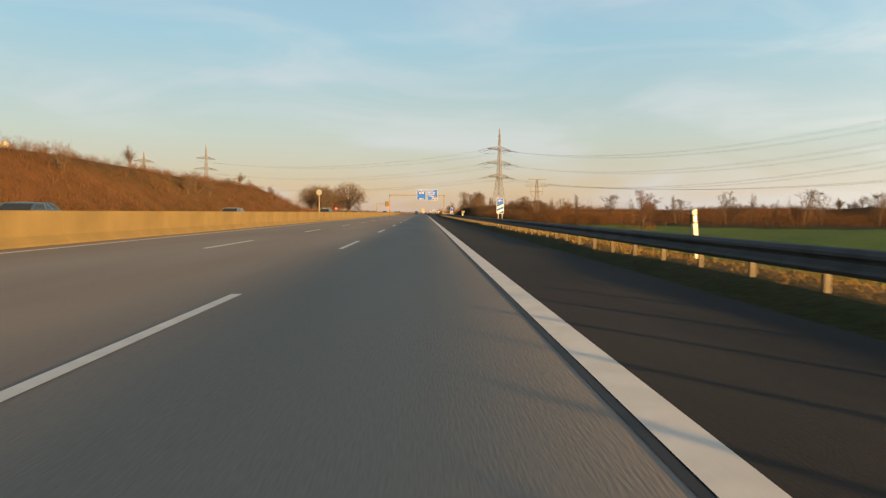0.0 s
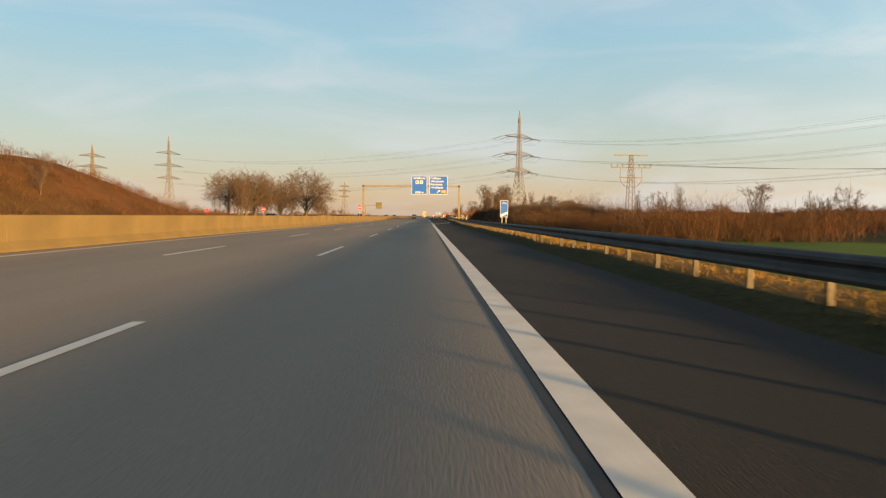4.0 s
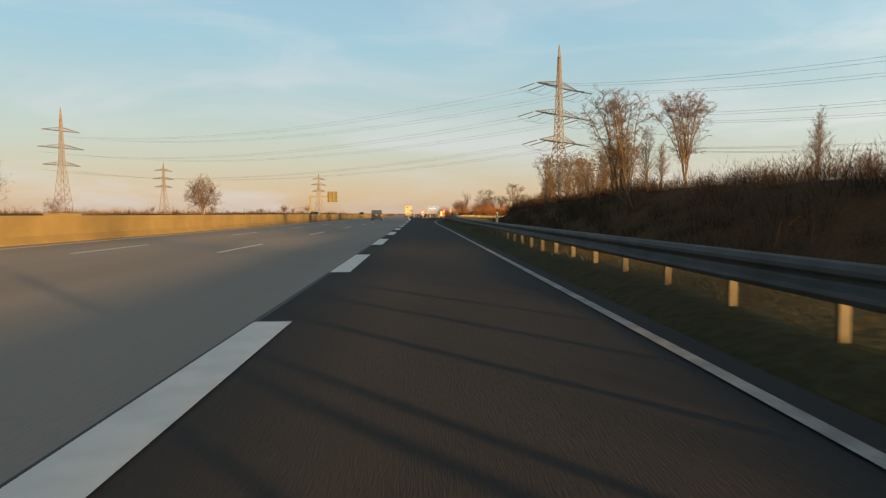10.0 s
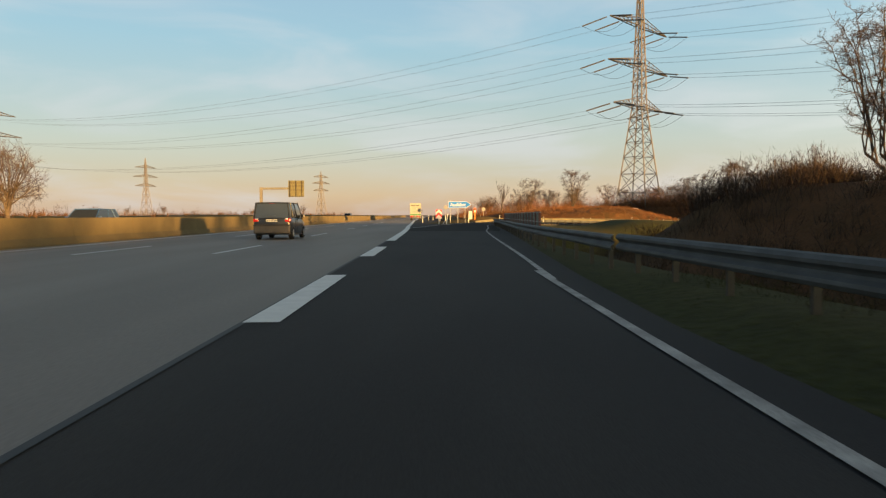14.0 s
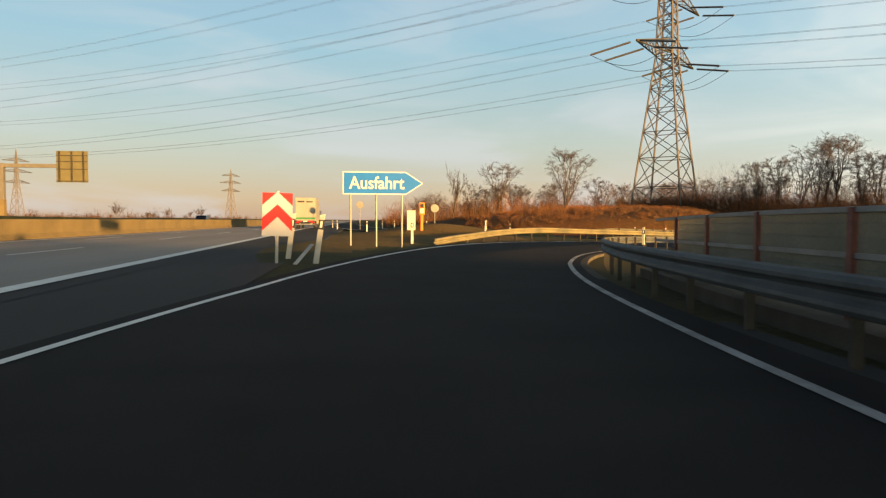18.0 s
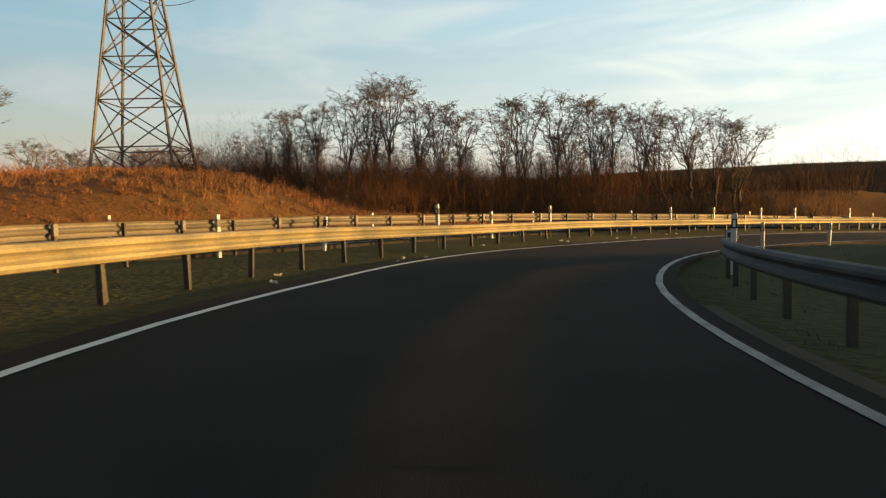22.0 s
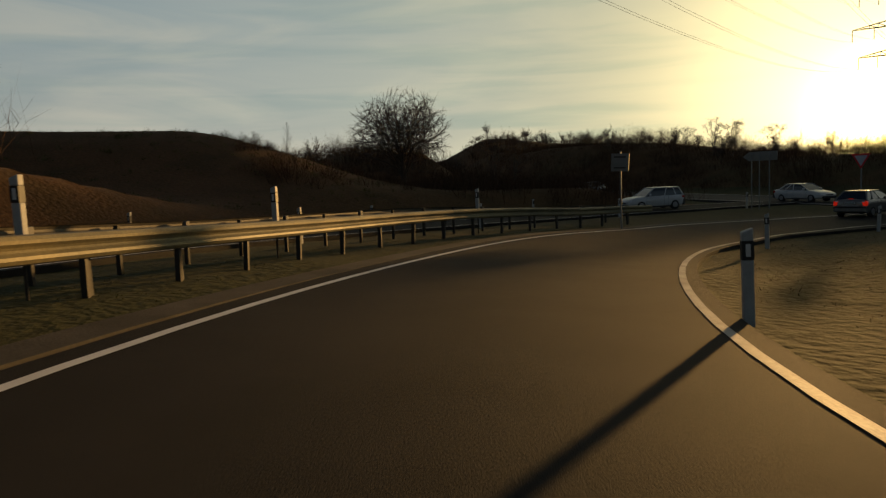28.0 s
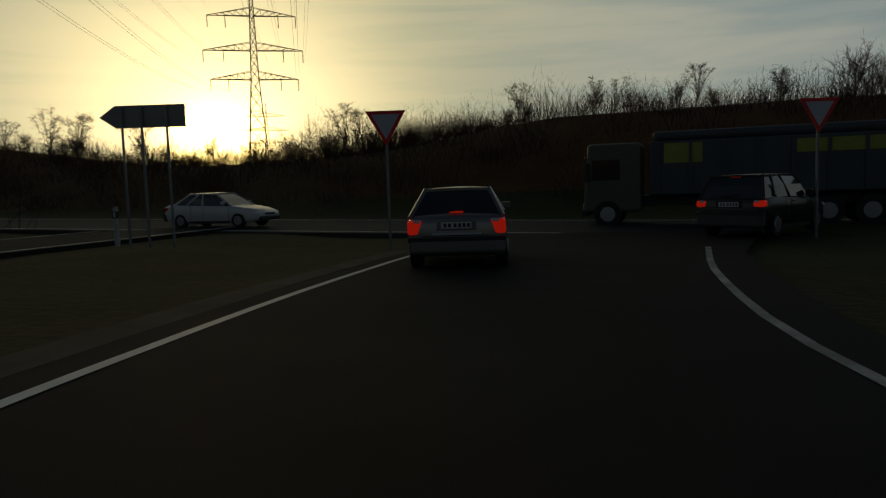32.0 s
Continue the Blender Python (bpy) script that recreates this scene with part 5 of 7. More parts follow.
dome_kind("round", 3, limbs=30, subs=16, twigs=26)
dome_kind("round_open", 14, limbs=34, subs=17, twigs=30, girth=0.50)
dome_kind("oval", 12, limbs=24, girth=0.38)
dome_kind("round_b", 8, limbs=26, subs=15, twigs=26)
tree_kind("crooked", 21, twig_r=1.5, height=9, spread=0.95, forks=4, stems=2, lean=0.22, droop=0.3, depth=5, twigs=2)
tree_kind("crooked_b", 33, height=9, twig_r=1.5, spread=0.9, forks=3, stems=2, lean=0.25, droop=0.3, depth=5, twigs=3)
tree_kind("shrub", 41, height=4, spread=0.6, forks=3, stems=4, lean=0.45, depth=4, twigs=3)
tree_kind("far", 61, twig_r=2.5, height=9, spread=0.7, forks=4, stems=2, lean=0.15, depth=4, twigs=2)
tree_kind("far_b", 62, twig_r=2.0, height=9, spread=0.55, forks=4, stems=3, lean=0.2, depth=4, twigs=2)
tree_kind("poplar", 55, twig_r=2.0, height=12, spread=0.22, forks=4, stems=1, lean=0.02, depth=5, twigs=2)


def tree(kind, x, y, height, label, z=None, group="bare trees", turn=None):
    trunk, crown, h, _ = TREES[kind]
    z = ground_z(x, y) - 0.1 if z is None else z
    ob = new("tree")
    s = height / h
    ob.matrix_basis = pose(x, y, z, random.uniform(-3, 3), random.uniform(-3, 3), random.uniform(0, 360) if turn is None else turn) @ Matrix.Diagonal((s, s, s, 1))
    tagged(ob, label, "tree", group)
    for nm, me in (("trunk", trunk), ("crown", crown)):
        o = new(nm, me)
        o.parent = ob
    return ob


def thicket(name, places, label, material=thicket_mat, blades=46, seed=1, thin=0.022, lean=0.45, category="brush", branchy=0.72):
    """Brush as many slender upright twigs in clumps, joined into one mesh. places: rows of x, y, height."""
    rng = np.random.default_rng(seed)
    P = np.array(places, float)
    n = len(P) * blades
    base = np.repeat(P, blades, axis=0)
    ang, rad = rng.uniform(0, 2 * np.pi, n), rng.uniform(0, 1, n) ** 0.6
    wide = base[:, 2] * 0.5
    X, Y = base[:, 0] + np.cos(ang) * rad * wide, base[:, 1] + np.sin(ang) * rad * wide
    ground = terrain(P[:, 0], P[:, 1]).repeat(blades) if len(P) > 400 and category == "brush" else terrain(X, Y)
    reach = base[:, 2] * (1 - 0.5 * rad**2)
    side = rng.random(n) < branchy
    start = np.where(side, rng.uniform(0.25, 0.85, n), rng.uniform(0, 0.2, n)) * reach
    length = np.where(side, rng.uniform(0.12, 0.30, n), rng.uniform(0.4, 0.9, n)) * base[:, 2]
    length = np.minimum(length, np.maximum(reach * 1.08 - start, 0.12 * base[:, 2]))
    wild = np.where(side, 1.0, 0.34)
    d = np.stack([np.cos(ang) * lean * rad + rng.normal(0, 1, n) * wild, np.sin(ang) * lean * rad + rng.normal(0, 1, n) * wild, np.ones(n)], 1)
    d /= np.linalg.norm(d, axis=1)[:, None]
    foot = np.stack([X, Y, ground + start - 0.15], 1)
    tip = foot + d * length[:, None]
    turn = rng.uniform(0, 2 * np.pi, n)
    u = np.stack([np.cos(turn), np.sin(turn), 0 * turn], 1)
    w = (thin * rng.uniform(0.5, 1.5, n) * np.where(side, 0.7, 1.0))[:, None]
    V = np.stack([foot - u * w, foot + u * w, tip], 1).reshape(-1, 3)
    F = np.arange(3 * n).reshape(-1, 3)
    ob = new(name, fast_mesh(name, V, F, material))
    return tagged(ob, label, category, kind="stuff")


def scatter(rng, x0, x1, y0, y1, count, h0, h1, keep=None):
    out = []
    while len(out) < count:
        x, y = rng.uniform(x0, x1), rng.uniform(y0, y1)
        if keep is None or keep(x, y):
            swell = 0.74 + 0.26 * float(noise.noise((x * 0.33, y * 0.33, 0.0))) + 0.20 * math.sin(x * 0.31 + 1.7 * math.sin(y * 0.19)) + 0.16 * math.sin(y * 0.47 + x * 0.13)
            out.append((x, y, h0 * 0.6 + (h1 * swell - h0 * 0.6) * rng.random() ** 0.8))
    return out


rng = np.random.default_rng(7)
thicket("brush", scatter(rng, -75, -32, -30, 262, 3600, 1.3, 2.8, lambda x, y: y < 240 or x < -40), "rust-brown leafless brush covering the embankment", seed=2, blades=84, thin=0.020, branchy=0.9)
thicket("brush", scatter(rng, 24, 60, 205, 268, 460, 5.8, 9.0, lambda x, y: x > 30 - 8 * smoothstep(240, 268, y)), "tall brown leafless brush beside the motorway", seed=13, blades=130, thin=0.016, branchy=0.88)
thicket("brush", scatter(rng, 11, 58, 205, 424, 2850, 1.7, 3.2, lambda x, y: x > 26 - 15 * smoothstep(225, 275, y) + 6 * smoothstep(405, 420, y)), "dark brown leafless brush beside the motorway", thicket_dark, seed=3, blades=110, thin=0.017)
thicket("brush", scatter(rng, 20, 190, 130, 330, 1100, 6.4, 9.2, lambda x, y: y > 235 - 0.62 * (x - 20) and x > 40), "reddish-brown leafless brush in low sun", seed=4, blades=110, thin=0.022, branchy=0.9)
thicket("brush", scatter(rng, 18, 76, 498, 556, 4200, 0.5, 1.15, lambda x, y: ((x - 46) / 33) ** 2 + ((y - 523) / 21) ** 2 < 1), "low rust-brown brush on the mound", thicket_rust_lit, seed=5, blades=80, thin=0.015)
thicket("brush", scatter(rng, 12, 66, 553, 576, 300, 5.0, 8.2, lambda x, y: y < 560 + 0.2 * x), "tall reddish leafless brush behind the mound", thicket_rust_lit, seed=15, blades=110, thin=0.024)
thicket("brush", scatter(rng, 48, 108, 494, 590, 1300, 3.4, 6.2, lambda x, y: -4 < (x - 89) * 0.834 + (y - 501) * 0.55 < 26), "brown leafless brush under the trees", seed=6, blades=100, thin=0.014)
def belt(x, y):
    return abs((x - 73) * 0.909 + (y - 534) * 0.417) < 5.0


thicket("brush", scatter(rng, 58, 88, 508, 562, 330, 5.0, 9.2, belt), "tall reddish leafless brush among the trees", thicket_rust_lit, seed=26, blades=240, thin=0.010, branchy=0.9)
thicket("brush", scatter(rng, 64, 82, 516, 534, 150, 4.6, 7.0, lambda x, y: abs((x - 73) * 0.7 + (y - 525) * 0.7) < 5), "tall brown leafless brush in front of the belt", thicket_rust_lit, seed=27, blades=240, thin=0.009, branchy=0.92)
thicket("brush", [(x, y, h * (1 - 0.55 * smoothstep(462, 470, y))) for x, y, h in scatter(rng, 117, 215, 443, 482, 1100, 2.8, 4.6, lambda x, y: x > 122 - 0.10 * (y - 446))], "dark leafless brush on the slope beyond the ramp", seed=8, blades=90, thin=0.018)
thicket("brush", scatter(rng, 112, 165, 470, 530, 2600, 0.3, 0.7), "low olive growth on the hill", grass_blades, seed=18, blades=40, thin=0.014)
thicket("brush", scatter(rng, 62, 240, 385, 428, 1900, 2.4, 4.3), "dark leafless brush on the slope beyond the cross road", seed=9, blades=80, thin=0.018)
thicket("brush", scatter(rng, 113, 132, 399, 412, 130, 3.4, 5.4), "tall dark brush on the slope beyond the cross road", seed=19, blades=110, thin=0.018)
thicket("brush", scatter(rng, 235, 345, 300, 405, 420, 2.6, 4.6), "distant brown leafless hedges on a rise", seed=20, blades=30, thin=0.10)
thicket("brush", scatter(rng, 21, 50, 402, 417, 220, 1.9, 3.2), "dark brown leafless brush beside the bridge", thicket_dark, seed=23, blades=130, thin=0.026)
thicket("brush", scatter(rng, -320, 260, 480, 1000, 1700, 2.5, 5.0, lambda x, y: (x < -60 or x > 14) and (x < 0 or y > 600)), "distant brown leafless hedges in the haze", seed=10, blades=26, thin=0.10)

# ---- trees, place by place ----
def grove(rows, label, group="bare trees"):
    for kind, x, y, h in rows:
        tree(kind, x, y, h, label, group=group)


for kind, x, y, top in [("round", -41.9, 262, 11.4), ("round_b", -41.5, 275, 12.8), ("round", -41.1, 282, 12.6), ("stems_b", -39.4, 286, 12.0), ("round_b", -36.9, 290, 11.4), ("round_b", -45, 296, 10.8), ("round", -33.1, 306, 15.2), ("stems_b", -37.6, 293, 11.5), ("stems", -38.4, 299, 11.0), ("stems_b", -36.2, 302, 10.5), ("shrub", -52, 262, 5), ("crooked", -30, 330, 6)]:
    tree(kind, x, y, top - ground_z(x, y), "broad bare tree with a round crown of fine twigs" if kind[0] == "r" else "bare roadside tree beyond the barrier")
grove([("oval", -53, 459.5, 13.4), ("round_b", -77, 447, 9), ("crooked", -95, 470, 8), ("crooked_b", -88, 420, 7)], "lone bare tree in the open field")
for kind, x, y, top in [("fan", 20.4, 331.5, 12.0), ("fan_b", 25.6, 333.4, 12.2), ("stems", 23, 336, 8.8), ("stems_b", 27, 344, 8.6), ("stems", 21, 349, 8.0), ("stems_b", 25, 357, 8.2), ("fan_b", 28.9, 367.1, 12.0), ("fan", 26.6, 364.5, 9.8), ("stems_b", 31.5, 370, 11.6), ("stems", 26, 371, 8.2), ("stems_b", 23.5, 377, 8.2), ("fan", 28.4, 384.7, 10.4), ("stems", 31, 387, 9.6), ("stems_b", 24, 383, 7.8), ("fan", 27.6, 401.8, 12.7), ("fan_b", 31.0, 402.8, 13.0), ("stems_b", 29.3, 399, 10.2), ("stem_single", 33.6, 404, 12.4), ("stems", 24.0, 390, 7.4), ("stems_b", 26, 407, 5.6), ("stems", 20, 369, 7.4), ("stems_b", 30, 322, 8.6), ("stems", 34, 312, 8.0), ("stems_b", 29, 300, 8.4)]:
    tree(kind, x, y, top - ground_z(x, y), "tall bare tree with a fan of fine twigs in roadside brush" if kind[0] == "f" else "tall slender bare tree standing in roadside brush")
grove([("locust_b", 41.0, 554.0, 12.6), ("locust_c", 29.9, 556.5, 11.0), ("poplar", 21.6, 554.3, 11.0), ("round_b", 22, 590, 8), ("crooked_b", 33, 585, 8)], "crooked bare tree behind the mound")
rng = np.random.default_rng(11)
for k, (x, y, top) in enumerate([(66.2, 541.5, 9.8), (68.5, 539.0, 10.7), (70.1, 538.1, 11.4), (72.7, 536.5, 12.2), (74.5, 535.3, 13.9), (76.3, 534.0, 14.4), (78.6, 531.6, 12.6), (79.7, 530.2, 11.3), (81.3, 527.9, 10.5),
                                 (83.9, 523.8, 11.2), (84.6, 521.7, 11.3), (85.3, 518.0, 11.5), (85.5, 516.7, 9.6), (85.8, 513.8, 10.4), (86.1, 512.3, 9.7), (86.9, 509.4, 9.8), (87.3, 507.3, 9.0), (87.7, 504.7, 8.8), (88.0, 502.7, 8.4), (88.4, 500.9, 7.4)]):
    tree(("locust", "locust_b", "locust_c")[k % 3], x, y, top * 1.02 - ground_z(x, y), "crooked bare tree with tufted twigs in the belt beyond the ramp")
for k in range(16):
    x, y = 67 + 22 * k / 15 + rng.normal(0, 1.5), 546 - 40 * k / 15 + rng.normal(0, 2.0)
    tree(("locust_low", "stems_b", "locust_low")[k % 3], x + 2.5, y + 1.5, rng.uniform(4.5, 7.0), "young bare tree behind the belt beyond the ramp")
for k in range(20):
    x, y = 30 + 2.9 * k + rng.normal(0, 1.2), 592 + rng.normal(0, 5)
    tree(("locust", "locust_c", "locust_b")[k % 3], x, y, rng.uniform(8.6, 11.4) - ground_z(x, y), "bare tree in the belt far behind the mound")
grove([("locust_low", 88.8, 499.2, 4.6), ("shrub", 89.0, 497.9, 3.6), ("shrub", 89.3, 495.8, 2.6)], "small bare tree at the end of the belt")
for k in range(26):
    x, y = rng.uniform(18, 150), rng.uniform(600, 660)
    tree(("far", "far_b")[k % 2], x, y, rng.uniform(7, 11), "bare tree in the distant belt")
grove([("round_open", 149.4, 461.5, 12.4)], "broad bare tree on the skyline of the slope")
for k in range(22):
    x, y = rng.uniform(235, 330), rng.uniform(395, 455)
    tree(("far", "far_b")[k % 2], x, y, rng.uniform(8.0, 11.5), "distant bare tree beyond the cross road")
for kind, x, top in (("locust_c", 163.7, 6.0), ("locust", 157.4, 6.9), ("locust_b", 154.0, 6.2), ("locust_c", 145.7, 4.9), ("locust", 124.4, 5.2), ("locust_b", 122.6, 4.4), ("stem_single", 127.9, 4.2), ("locust_c", 109.3, 5.4), ("stem_single", 107.0, 4.9), ("locust_low", 102.4, 5.4), ("locust_b", 96.4, 5.7), ("locust_c", 90.9, 5.0), ("locust", 84.8, 5.2)):
    tree(kind, x, 410, top - ground_z(x, 410), "bare tree on the skyline beyond the cross road")
for k in range(22):
    x, y = rng.uniform(255, 335), rng.uniform(312, 392)
    tree(("far", "far_b")[k % 2], x, y, rng.uniform(4.5, 7.5), "distant bare tree on the wooded rise")
grove([("stem_single", 143.4, 475.6, 5.3 - ground_z(143.4, 475.6)), ("locust", 143.6, 478.3, 4.5 - ground_z(143.6, 478.3)), ("stem_single", 143.1, 473.3, 3.6 - ground_z(143.1, 473.3)), ("locust_low", 137.4, 454.9, 3.7 - ground_z(137.4, 454.9))], "slim bare sapling on the slope")
for k in range(40):
    x = 62 + 3.6 * k + rng.normal(0, 1.2)
    y = rng.uniform(398, 418)
    tree(("far", "crooked", "far_b", "shrub", "far")[k % 5], x, y, rng.uniform(2.6, 4.4), "small bare tree on the slope beyond the cross road")
for k in range(26):
    x, y = rng.uniform(26, 58), rng.uniform(215, 395)
    tree(("far_b", "stems", "far", "shrub")[k % 4], x, y, rng.uniform(3.4, 4.8), "young bare tree rising from the brush")
for k in range(26):
    x, y = rng.uniform(-75, -38), rng.uniform(0, 190)
    tree(("shrub", "far_b", "far")[k % 3], x, y, rng.uniform(2.5, 4.5), "bare shrub on the embankment")
for k in range(36):
    x, y = rng.choice([-1, 1]) * rng.uniform(30, 420), rng.uniform(640, 1200)
    tree(("far", "far_b")[k % 2], x, y, rng.uniform(6, 11), "distant bare tree in the haze")

for k in range(34):
    x = 48 + 4.6 * k + rng.normal(0, 2)
    y = 262 - 0.60 * (x - 20) + rng.uniform(0, 40)
    tree(("stems", "locust", "far", "stems_b", "locust_b")[k % 5], x, y, rng.uniform(8.5, 12.5), "bare tree rising from the hedge along the field")
lone = tree("locust", 44, 140, 8.6, "lone tree in the field holding its last brown leaves")
leaf_brown = mat("dead_leaf", (0.13, 0.045, 0.022), 0.8, vary=0.3, scale=2.0, fine=10.0, bump=0.0, rgb2=(0.085, 0.035, 0.02), island=0.3)
tips = np.array([v.co for v in TREES["locust"][1].vertices])
tips = tips[rng.choice(np.flatnonzero(tips[:, 2] > 2.6), 2200)] + rng.normal(0, 0.10, (2200, 3))
U, W = rng.normal(0, 1, (2, 2200, 3))
U, W = [0.085 * v / np.linalg.norm(v, axis=1)[:, None] for v in (U, W)]
leaves = new("leaves", fast_mesh("leaves", np.stack([tips - U, tips + W * 0.6, tips + U, tips - W * 0.6], 1).reshape(-1, 3), np.arange(8800).reshape(-1, 4), leaf_brown))
leaves.parent = lone
leaves["label"] = "curled dead brown leaves"
thicket("brush", [(44 + rng.normal(0, 1.6), 140 + rng.normal(0, 1.6), rng.uniform(2.0, 3.6)) for _ in range(12)], "brown leafless shrubs round the lone tree", seed=33, blades=160, thin=0.012, branchy=0.9)

thicket("brush", scatter(rng, -62, -31, 232, 430, 520, 1.3, 2.4), "low brown brush behind the opposite carriageway", seed=31, blades=60, thin=0.02)
grove([("stems", -36, 250, 8), ("stems_b", -37, 254, 8.5), ("stems", -39, 258, 8)], "upright bare tree beyond the barrier")

# rough grass on the verges
def rail_x(y):
    return float(np.interp(y, [p[1] for p in ROAD_RAIL], [p[0] for p in ROAD_RAIL]))


def along_rail(count, y0, y1, d0, d1, h0, h1):
    out = []
    for y in rng.uniform(y0, y1, count):
        out.append((rail_x(y) + rng.uniform(d0, d1), y, rng.uniform(h0, h1)))
    return out


# past y 212 the hedge's shade is painted as darker grass
thicket("verge_grass", along_rail(6000, 212, 378, 0.12, 1.8, 0.20, 0.44), "shaded brown grass under the guard rail", shade_grass, blades=14, seed=45, thin=0.007, lean=0.5, category="grass")
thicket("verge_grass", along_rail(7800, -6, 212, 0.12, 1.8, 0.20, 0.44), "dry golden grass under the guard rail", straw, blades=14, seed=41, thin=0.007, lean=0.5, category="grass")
thicket("field_grass", scatter(rng, 13, 75, 0, 232, 5200, 0.18, 0.34, lambda x, y: y > 3 * x - 60 and y < 235 - 0.6 * max(0, x - 20)), "green winter crop in the field", field_grass, blades=12, seed=43, thin=0.02, lean=0.6, category="grass")
thicket("verge_grass", along_rail(4200, -6, 392, -0.65, 0.2, 0.10, 0.26), "short shaded roadside grass", shade_grass, blades=16, seed=21, thin=0.006, lean=0.5, category="grass")
pl = []
for s in rng.uniform(48, 205, 2600):
    inside = rng.random() < 0.45
    x, y, z, a = beside(s, -rng.uniform(3.3, 9.0) if inside else float(np.interp(s, RS, L_LINE)) + rng.uniform(0.6, 4.5))
    pl.append((x, y, rng.uniform(0.10, 0.30)))
thicket("verge_grass", pl, "tufts of dull winter grass beside the ramp", grass_blades, blades=16, seed=23, thin=0.006, lean=0.5, category="grass")
pl = []
for s in rng.uniform(84, 200, 4200):
    x, y, z, a = beside(s, -rng.uniform(3.2, 15.0))
    pl.append((x, y, rng.uniform(0.12, 0.30)))
thicket("verge_grass", pl, "shaded green grass inside the loop", shade_grass, blades=14, seed=44, thin=0.009, lean=0.5, category="grass")
thicket("verge_grass", scatter(rng, -1.0, 16.0, 455, 503, 3800, 0.08, 0.22, lambda x, y: x > 2.2 and float(np.min(np.hypot(RC[:, 0] - x, RC[:, 1] - y))) > 4.0), "short grass on the island, coloured gold as in low sun", straw, blades=16, seed=24, thin=0.006, lean=0.5, category="grass")

# ---- bridge railing ----
f0, f1 = int(np.searchsorted(RS, 20)), int(np.searchsorted(RS, 82))
FC, FT, FS = spline(offset(RC, RT, R_RAIL - 1.05)[f0:f1:6], 1.0)
cap = tagged(new("bridge_parapet"), "concrete bridge cap under the railing", "bridge", kind="structure")
sweep("cap", FC, FT, [(-0.35, -1.2), (-0.35, 0.16), (0.35, 0.12), (0.35, -1.2)], kerb_concrete, cap, closed=True)
railing = tagged(new("bridge_railing"), "grey steel bridge railing with close mesh panels and rust-red posts", "railing")
rust_red = mat("rust_red_paint", (0.16, 0.06, 0.045), 0.6, vary=0.3, scale=5, fine=30, bump=0.1)
for z in (1.28, 0.80, 0.34):
    sweep("rail", FC, FT, [(-0.03, z - 0.03), (-0.03, z + 0.03), (0.03, z + 0.03), (0.03, z - 0.03)], galvanised, railing, closed=True)
rail_post = boxed(-0.05, 0.05, -0.06, 0.06, 0.1, 1.30)
rp = bpy.data.meshes.new("railing_post")
rail_post.to_mesh(rp)
rail_post.free()
rp.materials.append(rust_red)
pm = bmesh.new()
for k in range(44):
    x = 0.03 + 2.34 * k / 43
    box(pm, x - 0.016, x + 0.016, -0.006, 0.006, 0.34, 1.28)
for z in (0.50, 0.66, 0.82, 0.98, 1.13):
    box(pm, 0.0, 2.4, -0.005, 0.005, z - 0.005, z + 0.005)
panel_me = bpy.data.meshes.new("mesh_panel")
pm.to_mesh(panel_me)
pm.free()
panel_me.materials.append(panel_grey)
for s in np.arange(0.2, FS[-1] - 2.4, 2.4):
    p = [float(np.interp(s, FS, FC[:, k])) for k in range(3)]
    q = [float(np.interp(s + 2.4, FS, FC[:, k])) for k in range(3)]
    share("mesh_panel", panel_me, railing, pose(*p, 0, 0, math.degrees(math.atan2(q[1] - p[1], q[0] - p[0]))))
for s in np.arange(0.2, FS[-1], 2.4):
    p = [float(np.interp(s, FS, FC[:, k])) for k in range(3)]
    t = [float(np.interp(s, FS, FT[:, k])) for k in range(2)]
    share("railing_post", rp, railing, pose(*p, 0, 0, math.degrees(math.atan2(t[1], t[0]))), "rust-red post")


# ---- road signs ----
def pole_of(parent, z1, x=0.0, r=0.038, z0=-0.3):
    return part("pole", tubed((x, 0.07, z0), (x, 0.07, z1), r, n=10), galvanised, parent)


def disc(parent, name, r, z, y0, y1, material):
    bm = bmesh.new()
    bmesh.ops.create_cone(bm, cap_ends=True, segments=32, radius1=r, radius2=r, depth=abs(y1 - y0), matrix=Matrix.Translation((0, (y0 + y1) / 2, z)) @ Matrix.Rotation(radians(90), 4, "X"))
    return part(name, bm, material, parent)


def no_entry(x, y, z, label, size=0.42):
    ob = empty("no_entry_sign", pose(x, y, ground_z(x, y)), label, "road sign", "no-entry signs")
    h = z - ground_z(x, y)
    pole_of(ob, h + 0.4)
    disc(ob, "plate", size, h, 0.0, 0.03, sign_back)
    disc(ob, "face", size, h, -0.008, -0.002, sign_red)
    part("bar", boxed(-size * 0.75, size * 0.75, -0.016, -0.010, h - size * 0.18, h + size * 0.18), sign_white, ob)


no_entry(-30.9, 246.5, 2.3, "red round no-entry sign with a white bar on a pole")
no_entry(-42.8, 250.0, 1.9, "red round no-entry sign with a white bar on a pole")
no_entry(-12.75, 250.0, 2.85, "red round no-entry sign with a white bar beside the barrier", 0.36)


def round_back(x, y, z0, h, label, r=0.32):
    ob = empty("round_sign", pose(x, y, z0), label, "road sign", "round signs")
    pole_of(ob, h + 0.35, z0=0.0)
    disc(ob, "plate", r, h, 0.0, 0.03, sign_back)
    disc(ob, "rim", r + 0.01, h, 0.005, 0.02, sign_back)


round_back(-12.3, 82.5, 1.1, 2.3, "round sign seen from its grey back on the barrier")
round_back(6.3, 520, -0.1, 3.0, "round sign on a thin pole beside the motorway", 0.42)
round_back(13.5, 505, -0.1, 2.4, "round sign on a thin pole beside the entry ramp", 0.38)


